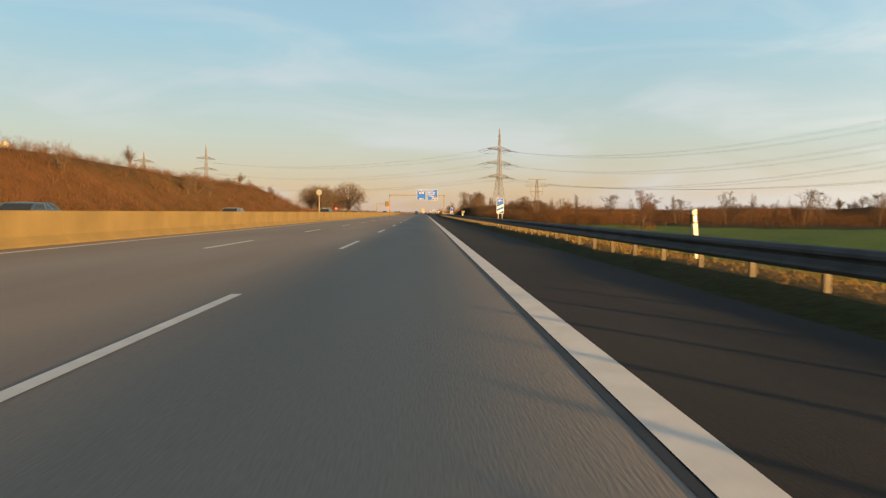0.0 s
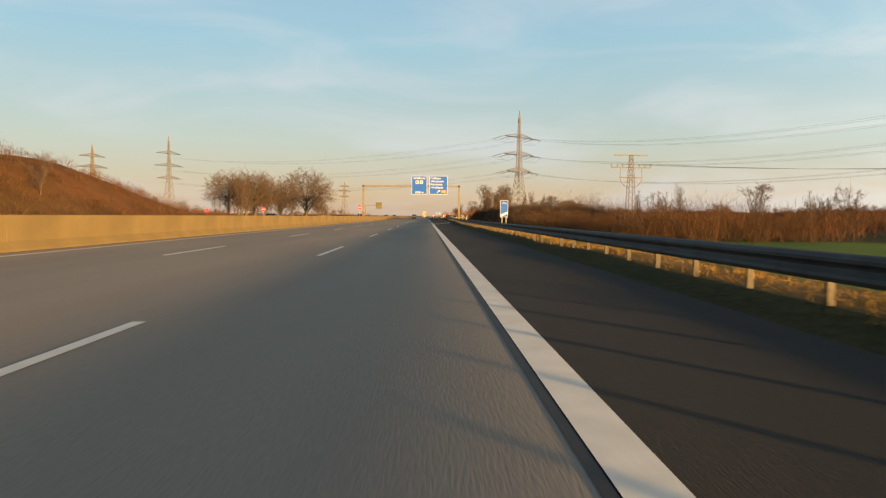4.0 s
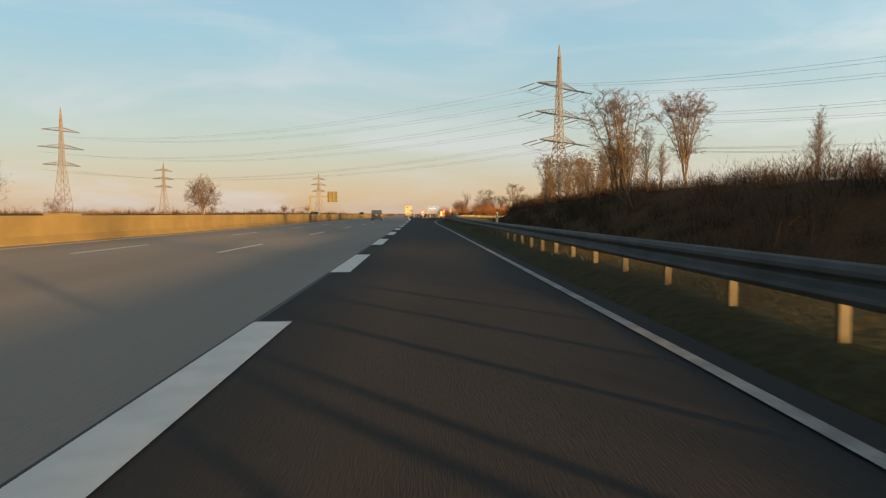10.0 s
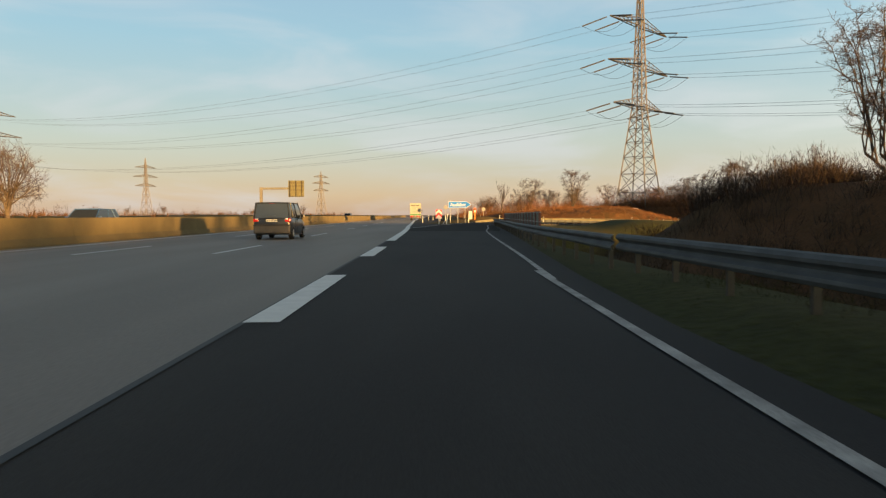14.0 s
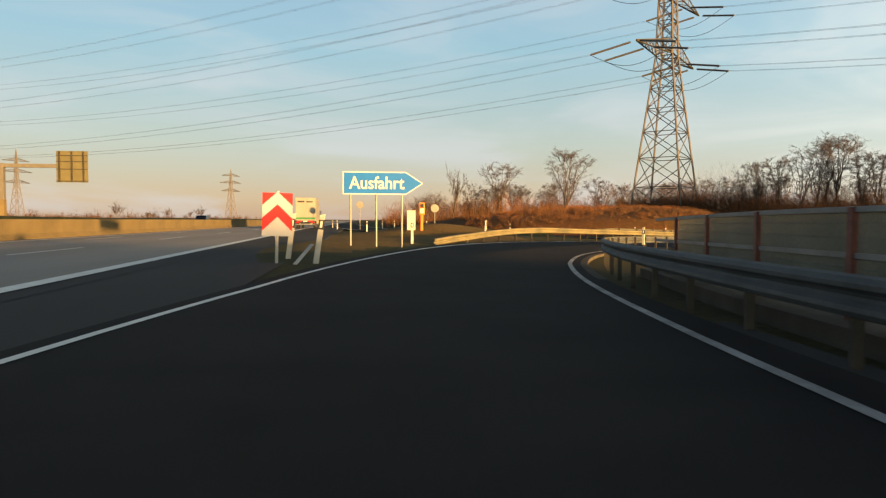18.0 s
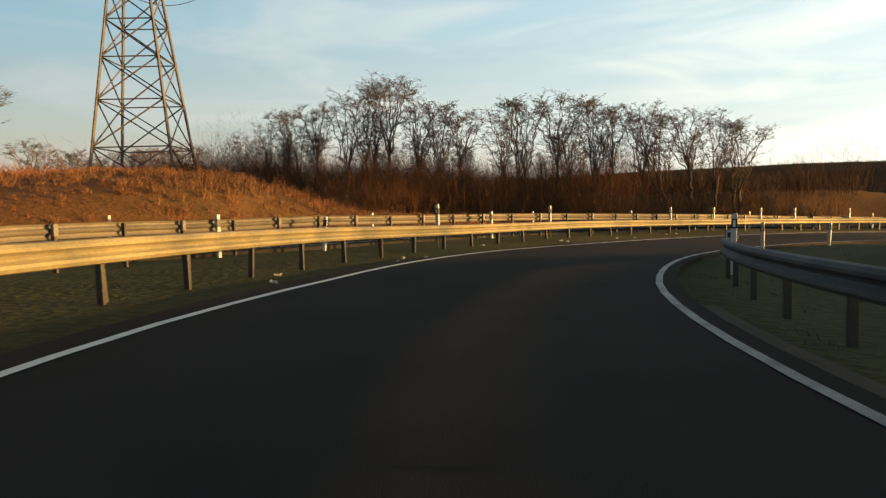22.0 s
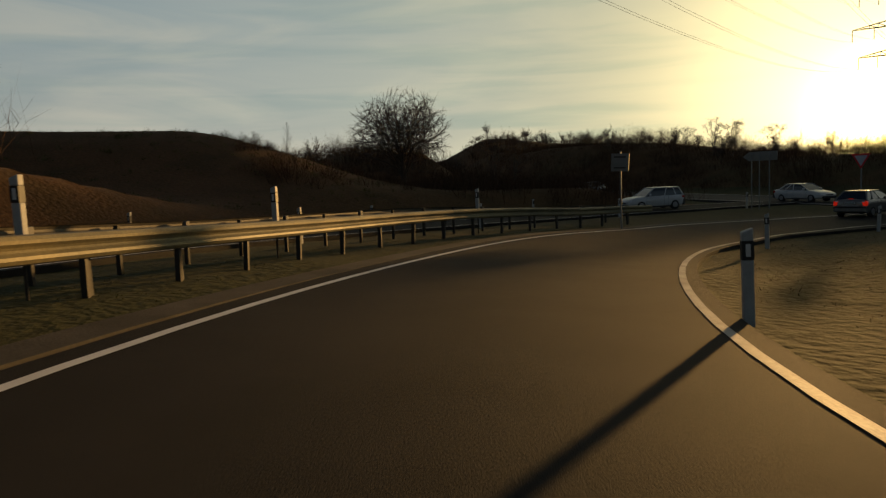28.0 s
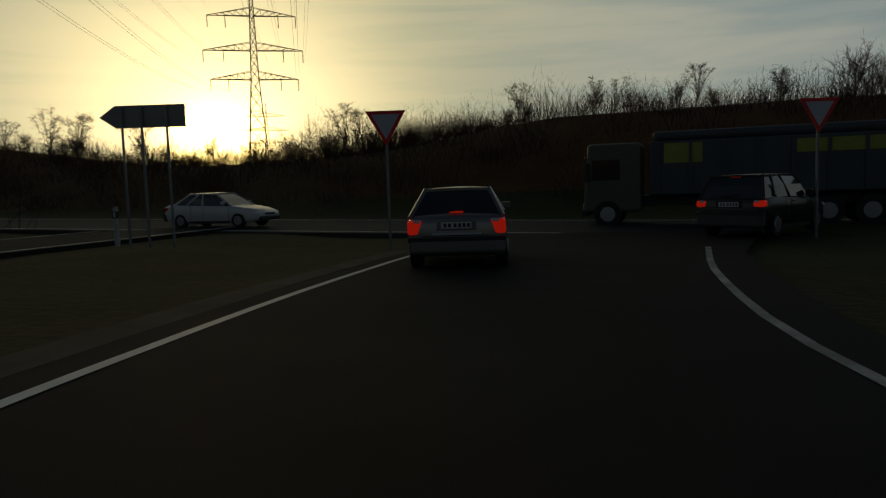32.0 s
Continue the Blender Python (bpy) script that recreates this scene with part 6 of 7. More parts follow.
def marker_board(x, y, stripes):
    ob = empty("countdown_marker", pose(x, y, ground_z(x, y)), "blue countdown board with slanting white stripes on a pole", "road sign", "countdown markers")
    pole_of(ob, 2.3, -0.16), pole_of(ob, 2.3, 0.16)
    b = board("sign_board", 0.6, 1.3, sign_blue, ob, pose(0, 0, 1.65), rim_w=0.025)
    for k in range(stripes):
        bm = boxed(-0.275, 0.275, -0.016, -0.012, -0.085, 0.085)
        for v in bm.verts:
            v.co.z += v.co.x * 0.45 - 0.42 + 0.36 * k
        part("stripe", bm, sign_white, b)
    words("200 m" if stripes == 2 else "100 m", 0, 0.38, 0.17, b, align="CENTER", squeeze=0.85)


marker_board(6.35, 58.4, 2)
marker_board(6.45, 165, 1)
for x, y, top in ((5.24, 94.1, 1.41), (5.44, 207.4, 1.31)):
    ob = empty("kilometre_board", pose(x, y, ground_z(x, y)), "small white board with dark figures on a pole", "road sign", "kilometre boards")
    top -= ground_z(x, y)
    pole_of(ob, top)
    b = board("sign_board", 0.40, 0.27, board_shaded, ob, pose(0, 0, top - 0.14, 0, 3, 0), rim=sign_black, rim_w=0.012)
    for k in range(3):
        part("figure_bar", boxed(-0.13 + 0.10 * k, -0.075 + 0.10 * k, -0.016, -0.012, -0.07, 0.07), sign_black, b)

chevron = empty("chevron_board", pose(4.08, 456.3, ground_z(4.08, 456.3), 0, 1.5, 4), "red and white chevron board on a white pole", "road sign")
part("pole", tubed((0, 0.05, -0.2), (0, 0.05, 1.92), 0.04, n=10), white_plastic, chevron)
cb = board("sign_board", 0.78, 1.14, sign_white, chevron, pose(0, 0, 1.30), rim=sign_white, rim_w=0.01)
bm = bmesh.new()
vs = [bm.verts.new((px, -0.014, pz)) for px, pz in ((-0.39, -0.44), (0, -0.06), (0.39, -0.44), (0.39, -0.10), (0, 0.27), (-0.39, -0.10))]
bm.faces.new((vs[0], vs[1], vs[4], vs[5]))
bm.faces.new((vs[1], vs[2], vs[3], vs[4]))
part("chevron", bm, sign_red, cb)
for sx in (-1, 1):
    bm = bmesh.new()
    bm.faces.new([bm.verts.new(p) for p in ((sx * 0.39, -0.014, 0.57), (sx * 0.03, -0.014, 0.57), (sx * 0.39, -0.014, 0.24))][::sx])
    part("red_corner", bm, sign_red, cb)
for x, y, lean in ((4.2, 458.2, 7), (5.1, 456.5, 8)):
    copy_thing(first_post, pose(x, y, ground_z(x, y) + 0.02, 0, lean, 5) @ Matrix.Scale(1.25, 4))
plank = part("plank", boxed(-0.05, 0.05, 0, 1.5, 0, 0.03, bevel=0.006), white_plastic)
plank.matrix_basis = pose(4.62, 455.7, ground_z(4.62, 455.7) + 0.02, 18, 0, -14)
tagged(plank, "broken white plank leaning on a marker post", "plank")

back_sign = empty("large_sign_back", pose(-33.7, 348.6, ground_z(-33.7, 348.6)), "large dark sign seen from behind on two posts", "road sign")
part("plate", boxed(-1.95, 1.95, -0.03, 0.03, 1.2, 2.5, bevel=0.01), olive_back, back_sign)
for x in (-1.3, 1.3):
    part("post", tubed((x, 0.1, -0.3), (x, 0.1, 2.4), 0.05, n=8), gantry_steel, back_sign)
mast = empty("antenna_tower", pose(-156, 266, ground_z(-156, 266)), "far antenna tower with white domes", "tower")
part("shaft", tubed((0, 0, -0.5), (0, 0, 22.5 - ground_z(-156, 266)), 0.5, 0.3, n=8), gantry_steel, mast)
for z in (21.0, 25.2):
    bm = bmesh.new()
    bmesh.ops.create_uvsphere(bm, u_segments=16, v_segments=10, radius=1.0)
    for v in bm.verts:
        v.co = Vector((v.co.x * 1.6, v.co.y * 1.6, v.co.z * 1.25 + z - ground_z(-156, 266)))
    part("dome", bm, white_plastic, mast, smooth=True)

phone = empty("emergency_phone", pose(10.7, 487.6, ground_z(10.7, 487.6)), "orange roadside emergency telephone pillar", "telephone")
part("pillar", boxed(-0.085, 0.085, -0.07, 0.07, -0.2, 1.15, bevel=0.02), orange_plastic, phone)
part("head", boxed(-0.20, 0.20, -0.15, 0.15, 1.10, 1.98, bevel=0.05), orange_plastic, phone)
part("recess", boxed(-0.14, 0.14, -0.156, -0.14, 1.60, 1.90, bevel=0.01), sign_black, phone, "dark speaking hood")
part("panel", boxed(-0.13, 0.13, -0.162, -0.145, 1.22, 1.55), sign_white, phone, "white plate with a receiver symbol")
V, F = struts([((-0.05, -0.168, 1.30), (0.05, -0.168, 1.38)), ((0.05, -0.168, 1.38), (0.02, -0.168, 1.47))], 0.014)
mesh_ob("receiver_symbol", V, F, sign_black, phone)
cabinet = empty("control_cabinet", pose(9.95, 487.9, ground_z(9.95, 487.9)), "cream roadside control cabinet", "cabinet")
part("body", boxed(-0.30, 0.30, -0.2, 0.2, 0.0, 1.35, bevel=0.02), white_plastic, cabinet)
part("roof", boxed(-0.33, 0.33, -0.23, 0.23, 1.35, 1.41, bevel=0.015), white_plastic, cabinet)
part("plinth", boxed(-0.30, 0.30, -0.2, 0.2, -0.2, 0.0), kerb_concrete, cabinet)

square = empty("square_sign", pose(97.9, 469.2, ground_z(97.9, 469.2), 0, 0, -140), "dark grey back of a square sign on a pole", "road sign")
h = -0.78 - ground_z(97.9, 469.2)
pole_of(square, h + 0.45)
sq = board("sign_board", 0.72, 0.72, sign_back, square, pose(0, 0, h, 0, 2.5, 0), rim=sign_back, rim_w=0.03)
for z in (-0.22, 0.22):
    part("clamp", boxed(-0.24, 0.24, -0.03, -0.012, z - 0.025, z + 0.025, bevel=0.004), post_steel, sq)


def yield_sign(x, y, z, a):
    ob = empty("yield_sign", pose(x, y, ground_z(x, y), 0, 0, a), "triangular yield sign with a red border on a pole", "road sign", "yield signs")
    hh = z - ground_z(x, y)
    pole_of(ob, hh + 0.3)
    for nm, r, y0, y1, m in (("plate", 0.60, 0.0, 0.03, sign_back), ("rim", 0.60, -0.008, -0.002, sign_red), ("face", 0.42, -0.014, -0.009, sign_white)):
        bm = bmesh.new()
        bmesh.ops.create_cone(bm, cap_ends=True, segments=3, radius1=r, radius2=r, depth=y1 - y0, matrix=Matrix.Translation((0, (y0 + y1) / 2, hh)) @ Matrix.Rotation(radians(90), 4, "X") @ Matrix.Rotation(radians(180), 4, "Z"))
        part(nm, bm, m, ob)


yield_sign(104.2, 447.4, -0.95, -162)
yield_sign(93.7, 443.7, -0.98, -162)
arrow = empty("direction_arrow", pose(111.2, 448.2, ground_z(111.2, 448.2), 0, 0, 18), "arrow-shaped direction sign seen from behind on three posts", "road sign")
hh = -0.42 - ground_z(111.2, 448.2)
part("plate", arrow_plate(2.4, 0.62, 0.45, 0.0, 0.04), sign_back, arrow).matrix_basis = pose(0, 0, hh)
part("face", arrow_plate(2.4, 0.62, 0.45, -0.012, -0.004), sign_white, arrow).matrix_basis = pose(0, 0, hh)
for x in (-0.7, 0.0, 0.55):
    part("post", tubed((x, 0.08, -0.2), (x, 0.08, hh + 0.25), 0.04, n=8), galvanised, arrow)

x, y, z, a = beside(122.0, -3.66)
end_plate = empty("rail_end_plate", pose(x, y, z, 0, 0, a), "small white plate with dark bars at the rail's end", "plate")
pole_of(end_plate, 0.80, r=0.02)
ep = board("plate_face", 0.31, 0.23, sign_white, end_plate, pose(0, 0, 0.72), rim=sign_black, rim_w=0.012)
for k in range(2):
    part("figure_bar", boxed(-0.11 + 0.13 * k, -0.02 + 0.13 * k, -0.016, -0.012, -0.07, 0.07), sign_black, ep)

# litter on the verge of the ramp
for k in range(12):
    s = rng.uniform(112, 150)
    x, y, z, a = beside(s, float(np.interp(s, RS, L_LINE)) + rng.uniform(0.7, 1.9))
    bm = boxed(-0.06, 0.06, -0.035, 0.035, 0.0, 0.04, bevel=0.01)
    for v in bm.verts:
        v.co += Vector((rng.normal(0, 0.012), rng.normal(0, 0.012), rng.normal(0, 0.01)))
    ob = part("litter", bm, white_plastic)
    ob.matrix_basis = pose(x, y, ground_z(x, y) + 0.01, 0, 0, rng.uniform(0, 360))
    tagged(ob, "crumpled white scrap of litter in the grass", "litter", "litter")
slab = part("debris", boxed(-0.55, 0.55, -0.3, 0.3, 0, 0.16, bevel=0.03), sign_white)
slab.matrix_basis = pose(49.9, 525.4, ground_z(49.9, 525.4) + 0.75, 14, 4, 20)
tagged(slab, "pale broken board lying on the brush of the mound", "debris")

# ---- vehicles ----
glass_dark = mat("tinted_glass", (0.018, 0.022, 0.025), 0.06, vary=0.05, bump=0.0, spec=0.6)
tyre_mat = mat("tyre_rubber", (0.018, 0.018, 0.018), 0.85, vary=0.2, bump=0.05)
rim_mat = mat("alloy_rim", (0.32, 0.32, 0.33), 0.35, metal=0.8, vary=0.1, bump=0.0)
plate_mat = mat("number_plate", (0.5, 0.5, 0.48), 0.4, vary=0.04, bump=0.0)
lamp_red = mat("tail_lamp", (0.35, 0.012, 0.01), 0.2, vary=0.05, bump=0.0, spec=0.6)
lamp_lit = mat("tail_lamp_lit", (0.6, 0.02, 0.01), 0.2, vary=0.02, bump=0.0, emit=(1.0, 0.03, 0.01, 0.22))
lamp_clear = mat("head_lamp", (0.6, 0.6, 0.62), 0.15, vary=0.05, bump=0.0, spec=0.7)


bumper_grey = mat("bumper_plastic", (0.055, 0.052, 0.05), 0.6, vary=0.15, bump=0.02)


def car_paint(name, rgb, metal=0.3):
    return mat(name, rgb, 0.28, metal=metal, vary=0.06, scale=1.0, fine=15, bump=0.0, spec=0.55)


STYLES = {
    "hatch": dict(L=4.1, body=[(0.0, .70, .40, .80), (.05, .80, .30, .92), (.16, .84, .25, .97), (.5, .855, .22, .98), (1.2, .86, .2, .97), (2.5, .86, .2, .94), (3.05, .855, .2, .90), (3.6, .83, .22, .80), (3.95, .76, .26, .68), (4.1, .66, .36, .56)],
                  base=(.10, 3.02, .79), top=(.60, 2.05, .55), roof=1.40, wheels=(.72, 3.25), r=.30),
    "suv": dict(L=4.4, body=[(0.0, .74, .45, .86), (.05, .84, .34, 1.0), (.16, .88, .28, 1.06), (.6, .895, .26, 1.07), (1.4, .90, .25, 1.05), (2.7, .90, .25, 1.02), (3.2, .89, .25, .98), (3.85, .87, .26, .92), (4.25, .80, .3, .80), (4.4, .70, .4, .66)],
                base=(.08, 3.15, .83), top=(.40, 2.3, .66), roof=1.60, wheels=(.78, 3.45), r=.34),
    "van": dict(L=4.25, body=[(0.0, .78, .42, .95), (.04, .86, .30, 1.08), (.12, .89, .26, 1.12), (.6, .90, .24, 1.12), (1.4, .90, .23, 1.10), (2.7, .90, .23, 1.06), (3.2, .89, .23, 1.02), (3.85, .86, .24, .88), (4.15, .78, .3, .72), (4.25, .68, .4, .6)],
                base=(.03, 3.25, .86), top=(.14, 2.45, .76), roof=1.80, wheels=(.72, 3.45), r=.32),
    "saloon": dict(L=4.6, body=[(0.0, .70, .42, .80), (.06, .82, .30, .93), (.2, .87, .25, .98), (.7, .885, .22, .98), (1.4, .89, .2, .95), (2.8, .89, .2, .92), (3.3, .88, .2, .90), (4.0, .86, .22, .80), (4.45, .78, .28, .66), (4.6, .68, .38, .54)],
                   base=(.55, 3.35, .80), top=(1.25, 2.45, .60), roof=1.42, wheels=(.85, 3.65), r=.31),
}


def car(name, style, at, paint_mat, label, category="car", braking=False, group="vehicles"):
    S = STYLES[style]
    ob = empty(name, at, label, category, group)
    V, F, k = [], [], 0
    ring = [(-.90, 0.0), (-1.0, .22), (-1.0, .62), (-.975, .90), (-.90, 1.0), (0, 1.03), (.90, 1.0), (.975, .90), (1.0, .62), (1.0, .22), (.90, 0.0)]
    n = len(ring)
    for y, w, z0, z1 in S["body"]:
        V += [(u * w, y, z0 + (z1 - z0) * h) for u, h in ring]
    for i in range(len(S["body"]) - 1):
        for j in range(n):
            a, b = i * n + j, i * n + (j + 1) % n
            F.append((a, a + n, b + n, b))
    m = len(S["body"]) - 1
    F += [tuple(range(n)), tuple(range(m * n, m * n + n))[::-1]]
    body = mesh_ob("body", V, F, paint_mat, ob, smooth=True)
    mod = body.modifiers.new("soft", "BEVEL")
    mod.width, mod.segments, mod.limit_method, mod.angle_limit = 0.03, 2, "ANGLE", radians(35)

    def belt(y):
        ys = [b[0] for b in S["body"]]
        return float(np.interp(y, ys, [b[3] for b in S["body"]]))

    y0, y1, wb = S["base"]
    t0, t1, wt = S["top"]
    zr = S["roof"]
    # greenhouse: glass sides, with rows of posts and a painted roof
    rows = [(y0, y1, wb, None), (y0 * .45 + t0 * .55, y1 * .45 + t1 * .55, wb * .5 + wt * .5 + .015, .55), (t0, t1, wt, 1.0)]
    V, F = [], []
    for a, b, w, f in rows:
        for y, sx in ((a, -1), ((a + b) / 2, -1), (b, -1), (b, 1), ((a + b) / 2, 1), (a, 1)):
            zb = belt(y) - .01
            V.append((sx * w * (1.03 if abs(y - (a + b) / 2) < 1e-6 else 1), y, zb if f is None else zb + (zr - zb) * f))
    for j, nm in enumerate(("side_window", "side_window", "windscreen", "side_window", "side_window", "rear_window")):
        a, b = j, (j + 1) % 6
        ring6 = [V[k + 6 * r] for r in range(3) for k in (a, b)]
        mesh_ob(nm, ring6, [(0, 1, 3, 2), (2, 3, 5, 4)], glass_dark, ob, "dark tinted window")
    bm = bmesh.new()
    bmesh.ops.create_grid(bm, x_segments=6, y_segments=6, size=1.0)
    for v in bm.verts:
        u, w = v.co.x, v.co.y
        v.co = Vector((u * (wt + .03), (t0 + t1) / 2 + w * ((t1 - t0) / 2 + .05), zr + .035 * (1 - u * u) * (1 - .6 * w * w) + .005))
    ext = bmesh.ops.extrude_face_region(bm, geom=bm.faces[:])
    bmesh.ops.translate(bm, verts=[v for v in ext["geom"] if isinstance(v, bmesh.types.BMVert)], vec=(0, 0, -.05))
    part("roof", bm, paint_mat, ob, smooth=False)
    for sx in (-1, 1):
        segs = [((sx * (wb + .005), y0, belt(y0) - .02), (sx * (wt + .005), t0, zr), .045), ((sx * (wb + .005), y1, belt(y1) - .02), (sx * (wt + .005), t1, zr), .035),
                ((sx * wb * 1.035, (y0 + y1) / 2, belt((y0 + y1) / 2)), (sx * wt * 1.035, (t0 + t1) / 2, zr), .035), ((sx * wb * 1.02, y0 + .62, belt(y0 + .6)), (sx * wt * 1.02, t0 + .45, zr), .04)]
        for a, b, r in segs:
            part("pillar", tubed(a, b, r, n=6), paint_mat, ob)
        mir = boxed(sx * (wb + .10) - .09, sx * (wb + .10) + .09, y1 - .42, y1 - .30, belt(y1 - .4) + .02, belt(y1 - .4) + .17, bevel=.03)
        part("mirror", mir, paint_mat, ob)
        # lamps
        w1 = S["body"][2][1]
        zt = S["body"][2][3]
        low = .34 if style == "hatch" else .25
        bm = boxed(sx * (w1 - .13) - .13, sx * (w1 - .13) + .13, -.016, .24, zt - low, zt - .09, bevel=.035)
        for v in bm.verts:
            if style == "hatch" and v.co.x * sx < w1 - .16:
                v.co.x += sx * .08 * (zt - .09 - v.co.z) / .25
        lamp = part("tail_lamp", bm, lamp_lit if braking else lamp_red, ob, "red tail lamp")
        for y in (S["wheels"][0] + .55, (y0 + y1) / 2 + .05, S["wheels"][1] - .42):
            part("door_seam", boxed(sx * S["body"][4][1] - .004, sx * S["body"][4][1] + .004, y - .006, y + .006, .34, belt(y) - .04), black_plastic, ob)
        part("door_handle", boxed(sx * S["body"][4][1] - .012, sx * S["body"][4][1] + .022, (y0 + y1) / 2 + .12, (y0 + y1) / 2 + .30, belt(1.6) - .15, belt(1.6) - .12, bevel=.008), paint_mat, ob)
        part("indicator", boxed(sx * (w1 - .17) - .06, sx * (w1 - .17) + .06, -.026, .0, zt - .135, zt - .085, bevel=.008), lamp_clear, lamp, "pale indicator field")
        fy, fw, fz = S["body"][-2][0], S["body"][-2][1], S["body"][-2][3]
        part("head_lamp", boxed(sx * (fw - .16) - .17, sx * (fw - .16) + .17, fy - .12, fy + .06, fz - .16, fz - .02, bevel=.04), lamp_clear, ob, "clear head lamp")
        part("sill", boxed(sx * (w1 - .04) - .03, sx * (w1 - .04) + .03, S["wheels"][0] + .4, S["wheels"][1] - .4, .20, .30), black_plastic, ob)
    w1, zt = S["body"][2][1], S["body"][2][3]
    part("bumper", boxed(-w1 + .01, w1 - .01, -.06, .20, .30, zt - .40, bevel=.06), paint_mat if style == "hatch" else bumper_grey, ob, "rounded rear bumper")
    if style == "hatch":
        part("writing_bar", boxed(-.42, .42, -.012, .02, zt - .345, zt - .315), sign_white, ob, "thin line of small pale writing")
    part("bumper_strip", boxed(-w1 + .0, w1 - .0, -.062, .10, zt - .46, zt - .38, bevel=.015), black_plastic, ob)
    part("front_bumper", boxed(-.70, .70, S["L"] - .12, S["L"] + .03, .28, .46, bevel=.05), black_plastic, ob)
    part("grille", boxed(-.35, .35, S["L"] - .06, S["L"] + .012, .50, .58, bevel=.01), black_plastic, ob)
    part("tailgate_seam", boxed(-w1 + .24, w1 - .24, -.004, .05, zt - .37, zt - .355), black_plastic, ob)
    part("plate_recess", boxed(-.34, .34, -.012, .05, zt - .27, zt - .10, bevel=.01), paint_mat, ob)
    pl = part("number_plate", boxed(-.26, .26, -.03, -.015, zt - .24, zt - .13), plate_mat, ob, "white number plate with dark bars")
    for k in range(6):
        x = -.19 + .076 * k + (.02 if k > 1 else 0)
        part("plate_bar", boxed(x - .024, x + .024, -.034, -.031, zt - .218, zt - .152), sign_black, pl)
    part("wiper", tubed((-.25, y0 - .01, belt(y0) + .06), (.2, y0 + .02, belt(y0) + .12), .012, n=6), black_plastic, ob)
    part("brake_light", boxed(-.14, .14, t0 - .03, t0 + .01, zr - .04, zr - .01) if style != "hatch" else boxed(-.12, .12, y0 + .015, y0 + .05, belt(y0) + .05, belt(y0) + .075), lamp_lit if braking else lamp_red, ob)
    for y in S["wheels"]:
        for sx in (-1, 1):
            w = S["body"][4][1]
            wh = new("wheel")
            wh.parent, wh.matrix_basis = ob, pose(sx * (w - .10), y, S["r"])
            bm = bmesh.new()
            bmesh.ops.create_cone(bm, cap_ends=True, segments=24, radius1=S["r"], radius2=S["r"], depth=.21, matrix=Matrix.Rotation(radians(90), 4, "Y"))
            bmesh.ops.bevel(bm, geom=[e for e in bm.edges if e.is_manifold and abs(e.verts[0].co.x - e.verts[1].co.x) < .01], offset=.03, segments=2, affect="EDGES")
            part("tyre", bm, tyre_mat, wh)
            bm = bmesh.new()
            bmesh.ops.create_cone(bm, cap_ends=True, segments=20, radius1=S["r"] * .62, radius2=S["r"] * .56, depth=.03, matrix=Matrix.Translation((sx * .11, 0, 0)) @ Matrix.Rotation(radians(90 * sx), 4, "Y"))
            part("rim", bm, rim_mat, wh)
    return ob


def on_ground(x, y, a, z):
    return pose(x, y, z, 0, 0, a)


silver, dark_paint, white_car, blue_car, red_car = car_paint("silver_grey_paint", (0.20, 0.19, 0.18), 0.5), car_paint("black_paint", (0.012, 0.013, 0.014)), car_paint("white_car_paint", (0.45, 0.45, 0.45), 0.0), car_paint("blue_car_paint", (0.03, 0.07, 0.16)), car_paint("grey_car_paint", (0.10, 0.11, 0.12))
car("hatchback", "hatch", on_ground(100.6, 452.8, -165, -4.08), silver, "silver-grey hatchback braking at the end of the ramp", braking=True)
car("estate_car", "suv", on_ground(95.9, 444.8, 152, -4.2), dark_paint, "black compact car with lit tail lamps at the junction", braking=True)
car("small_van", "van", on_ground(-4.5, 399.5, 0, 0.0), dark_paint, "black high-roofed small van in the middle lane", "van")
car("white_saloon", "saloon", on_ground(117.6, 439.4, 90, -4.02), white_car, "white saloon car on the cross road")
car("white_crossover", "suv", on_ground(115.8, 451.4, -8, -3.93), white_car, "white crossover car on the entry ramp")
car("white_saloon", "saloon", on_ground(150.0, 437.4, 86, -3.5), white_car, "white saloon car further along the cross road")
for k, (x, y, p, st) in enumerate([(-16.2, 31, blue_car, "saloon"), (-16.4, 62, red_car, "hatch"), (-16.3, 118, blue_car, "suv"), (-19.8, 205, red_car, "saloon"), (-16.3, 292, blue_car, "suv"), (-16.3, 408, blue_car, "suv"), (-19.8, 560, red_car, "van")]):
    car("oncoming_car", st, on_ground(x, y, 180, 0.0), p, ("dark blue car" if p is blue_car else "grey car") + " on the opposite carriageway behind the barrier", group="oncoming cars")


def box_wheel(parent, x, y, r, w=.3):
    wh = new("wheel")
    wh.parent, wh.matrix_basis = parent, pose(x, y, r)
    bm = bmesh.new()
    bmesh.ops.create_cone(bm, cap_ends=True, segments=24, radius1=r, radius2=r, depth=w, matrix=Matrix.Rotation(radians(90), 4, "Y"))
    part("tyre", bm, tyre_mat, wh)
    bm = bmesh.new()
    bmesh.ops.create_cone(bm, cap_ends=True, segments=20, radius1=r * .55, radius2=r * .45, depth=.04, matrix=Matrix.Translation(((w / 2) * (1 if x > 0 else -1), 0, 0)) @ Matrix.Rotation(radians(90), 4, "Y"))
    part("rim", bm, rim_mat, wh)


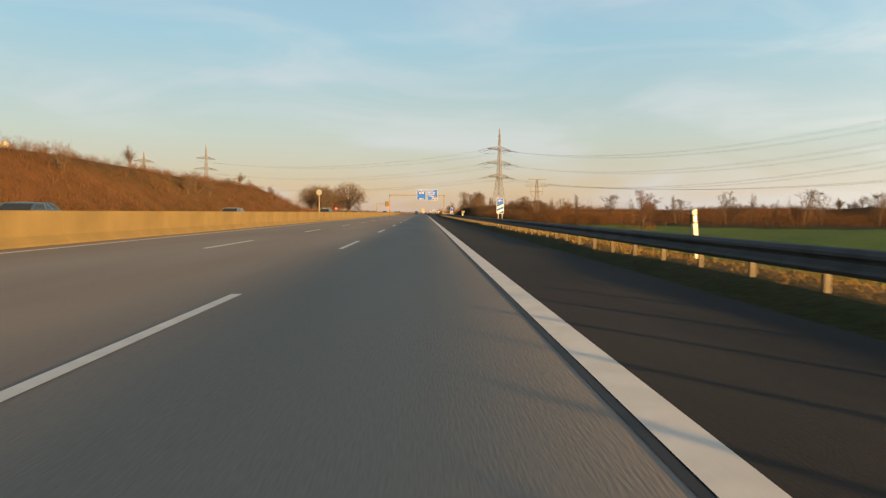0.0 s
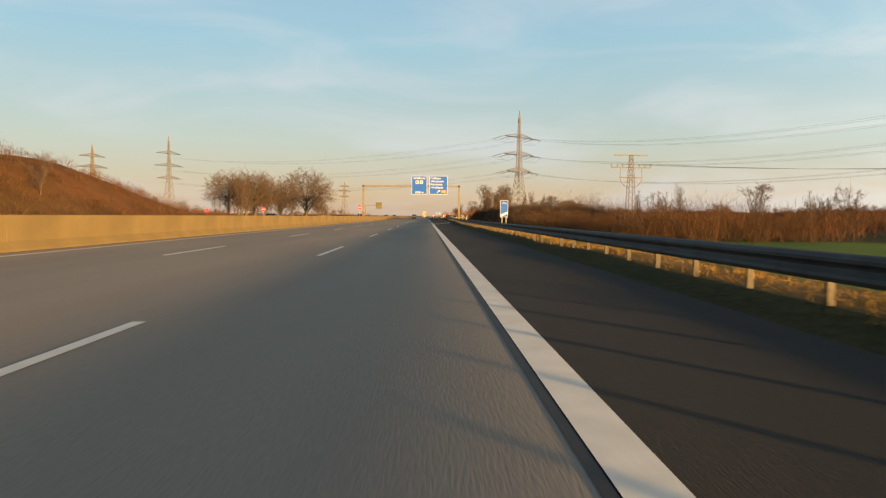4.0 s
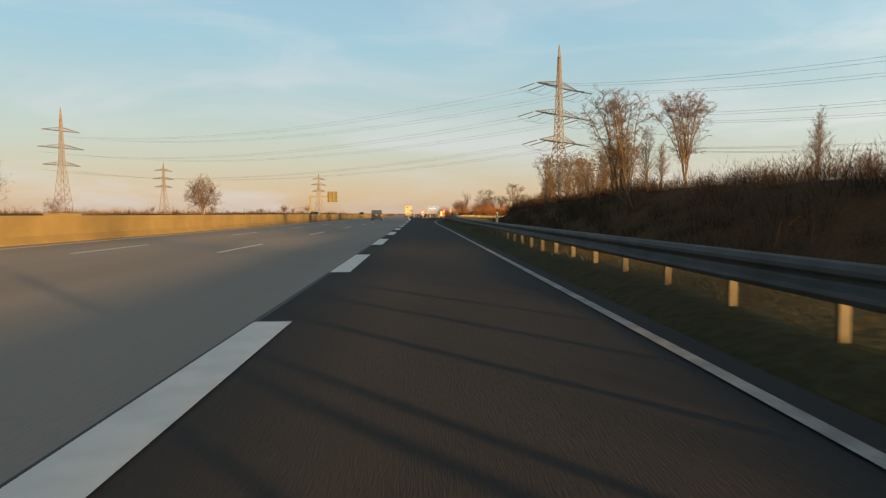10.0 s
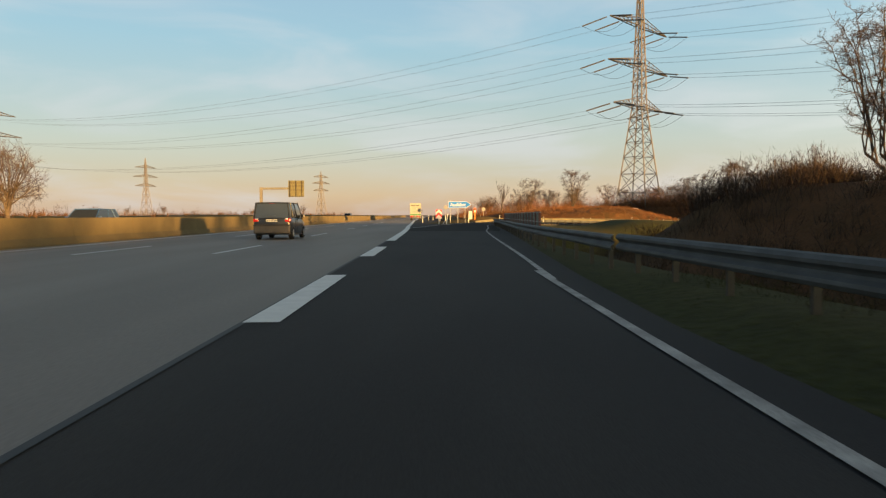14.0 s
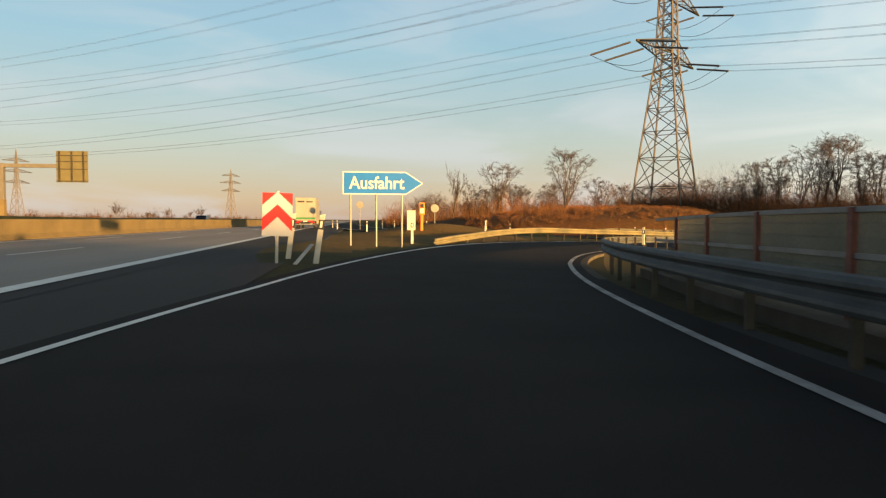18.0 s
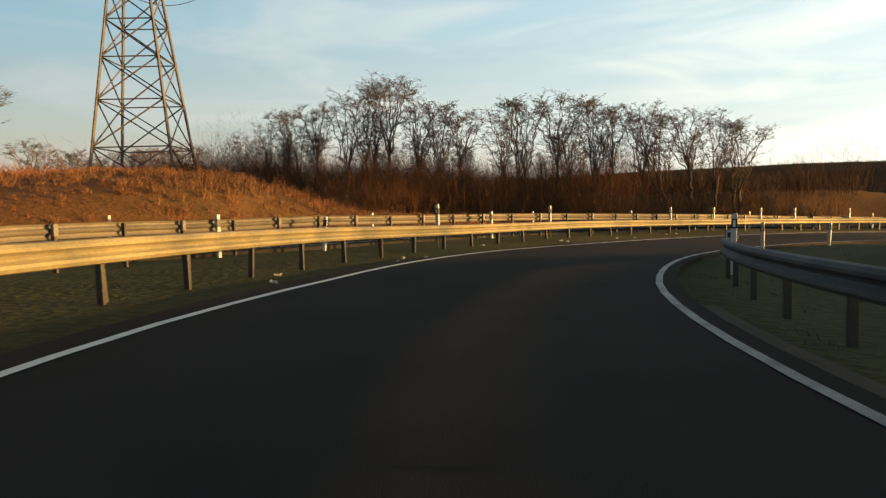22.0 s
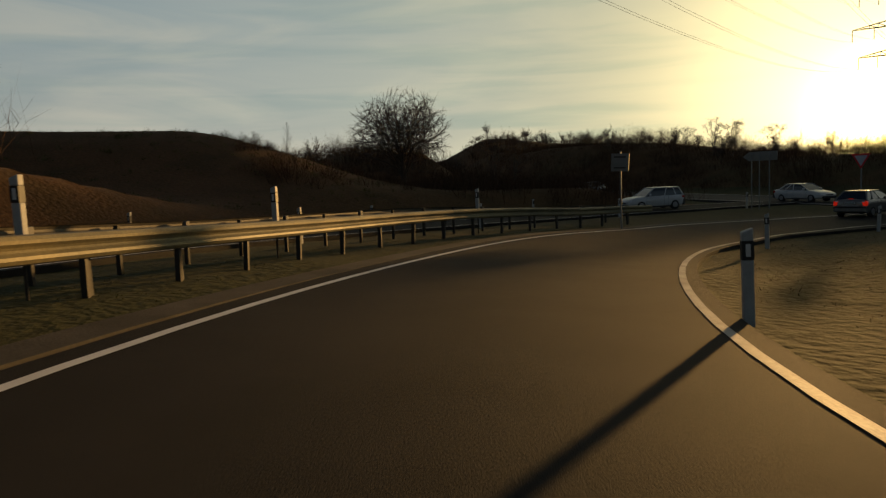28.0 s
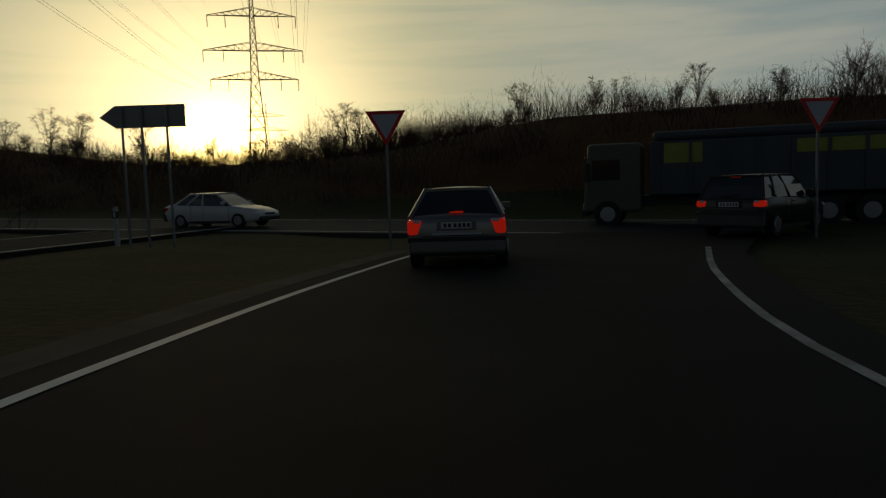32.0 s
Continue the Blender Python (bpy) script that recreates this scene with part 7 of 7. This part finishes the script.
trailer_white = mat("trailer_cream", (0.25, 0.24, 0.205), 0.5, vary=0.08, scale=1.2, fine=20, bump=0.02)
stripe_green = mat("trailer_green", (0.03, 0.16, 0.06), 0.5, vary=0.05, bump=0.0)
tarp_grey = mat("tipper_body", (0.055, 0.066, 0.070), 0.5, metal=0.2, vary=0.15, scale=1.0, fine=20, bump=0.05)
lime = mat("lime_yellow", (0.22, 0.25, 0.04), 0.5, vary=0.1, bump=0.0)


def cab(parent, y, paint_mat, w=1.22, h=3.1):
    bm = boxed(-w, w, y, y + 2.1, .55, h, bevel=.12)
    for v in bm.verts:
        if v.co.z > 1.9 and v.co.y > y + 1.2:
            v.co.y -= (v.co.z - 1.9) * .16
    part("cab", bm, paint_mat, parent)
    part("windscreen", boxed(-w + .12, w - .12, y + 1.93, y + 2.06, 1.75, 2.62, bevel=.03), glass_dark, parent)
    for sx in (-1, 1):
        part("side_window", boxed(sx * w - .012, sx * w + .012, y + .75, y + 1.75, 1.75, 2.5, bevel=.01), glass_dark, parent)
        part("mirror", boxed(sx * (w + .16) - .08, sx * (w + .16) + .08, y + 1.85, y + 2.0, 1.7, 2.4, bevel=.03), black_plastic, parent)
        part("head_lamp", boxed(sx * .85 - .2, sx * .85 + .2, y + 2.02, y + 2.12, .7, .92, bevel=.03), lamp_clear, parent)
        box_wheel(parent, sx * 1.08, y + 1.2, .5)
    part("front_bumper", boxed(-w, w, y + 1.95, y + 2.18, .42, .66, bevel=.04), black_plastic, parent)


lorry = empty("box_lorry", on_ground(-0.6, 528, 0, 0.0), "cream box lorry with a green stripe, rear doors in the sun", "lorry", "vehicles")
part("box", boxed(-1.25, 1.25, 0, 8.2, 1.05, 3.95, bevel=.03), trailer_white, lorry)
for sx in (-1, 1):
    door = part("rear_door", boxed(sx * .61 - .58, sx * .61 + .58, -.03, .0, 1.5, 3.82, bevel=.008), trailer_white, lorry)
    for x in (.15, .42):
        part("lock_bar", tubed((sx * x, -.05, 1.15), (sx * x, -.05, 3.8), .018, n=6), galvanised, door)
    part("tail_lamp", boxed(sx * .95 - .22, sx * .95 + .22, -.06, .0, .72, .86, bevel=.01), lamp_red, lorry)
    part("marker_board", boxed(sx * .7 - .3, sx * .7 + .3, -.045, -.03, .9, 1.02), sign_red, lorry)
    for y in (1.5, 2.8):
        box_wheel(lorry, sx * 1.05, y, .48)
part("stripe", boxed(-1.24, 1.24, -.035, -.005, 1.2, 1.45), stripe_green, lorry)
part("writing_bar", boxed(-.95, -.1, -.037, -.031, 3.35, 3.55), sign_black, lorry)
part("writing_bar", boxed(.1, .95, -.037, -.031, 3.35, 3.5), sign_black, lorry)
part("underrun_bar", boxed(-1.2, 1.2, -.02, .12, .5, .62, bevel=.02), galvanised, lorry)
part("number_plate", boxed(-.26, .26, -.04, -.02, .9, 1.01), plate_mat, lorry)
part("chassis", boxed(-.5, .5, .1, 9.0, .7, 1.05), black_plastic, lorry)
cab(lorry, 8.5, trailer_white)

tipper = empty("tipper_lorry", on_ground(90.0, 436.3, -90, -4.35), "dusty silver and lime tipper lorry crossing the junction", "lorry", "vehicles")
bm = boxed(-1.2, 1.2, -1.2, 8.2, 1.15, 3.1, bevel=.06)
part("tipper_body", bm, tarp_grey, tipper)
part("cover", boxed(-1.15, 1.15, -1.1, 8.1, 3.1, 3.45, bevel=.14), tarp_grey, tipper, "rolled grey cover")
for y in np.arange(-.9, 8.0, 1.1):
    for sx in (-1, 1):
        part("rib", boxed(sx * 1.23 - .04, sx * 1.23 + .04, y - .05, y + .05, 1.2, 3.05), tarp_grey, tipper)
for sx in (-1, 1):
    part("lime_panel", boxed(sx * 1.21 - .006, sx * 1.21 + .012, 6.4, 7.7, 2.3, 3.0), lime, tipper)
    part("lime_panel", boxed(sx * 1.21 - .006, sx * 1.21 + .012, .5, 3.4, 2.5, 2.95), lime, tipper)
    for y in (-.2, 1.1, 2.4):
        box_wheel(tipper, sx * 1.02, y, .5)
part("chassis", boxed(-.5, .5, -1.0, 9.0, .75, 1.15), black_plastic, tipper)
cab(tipper, 8.5, mat("cab_paint", (0.07, 0.075, 0.05), 0.4, vary=0.1, bump=0.0))
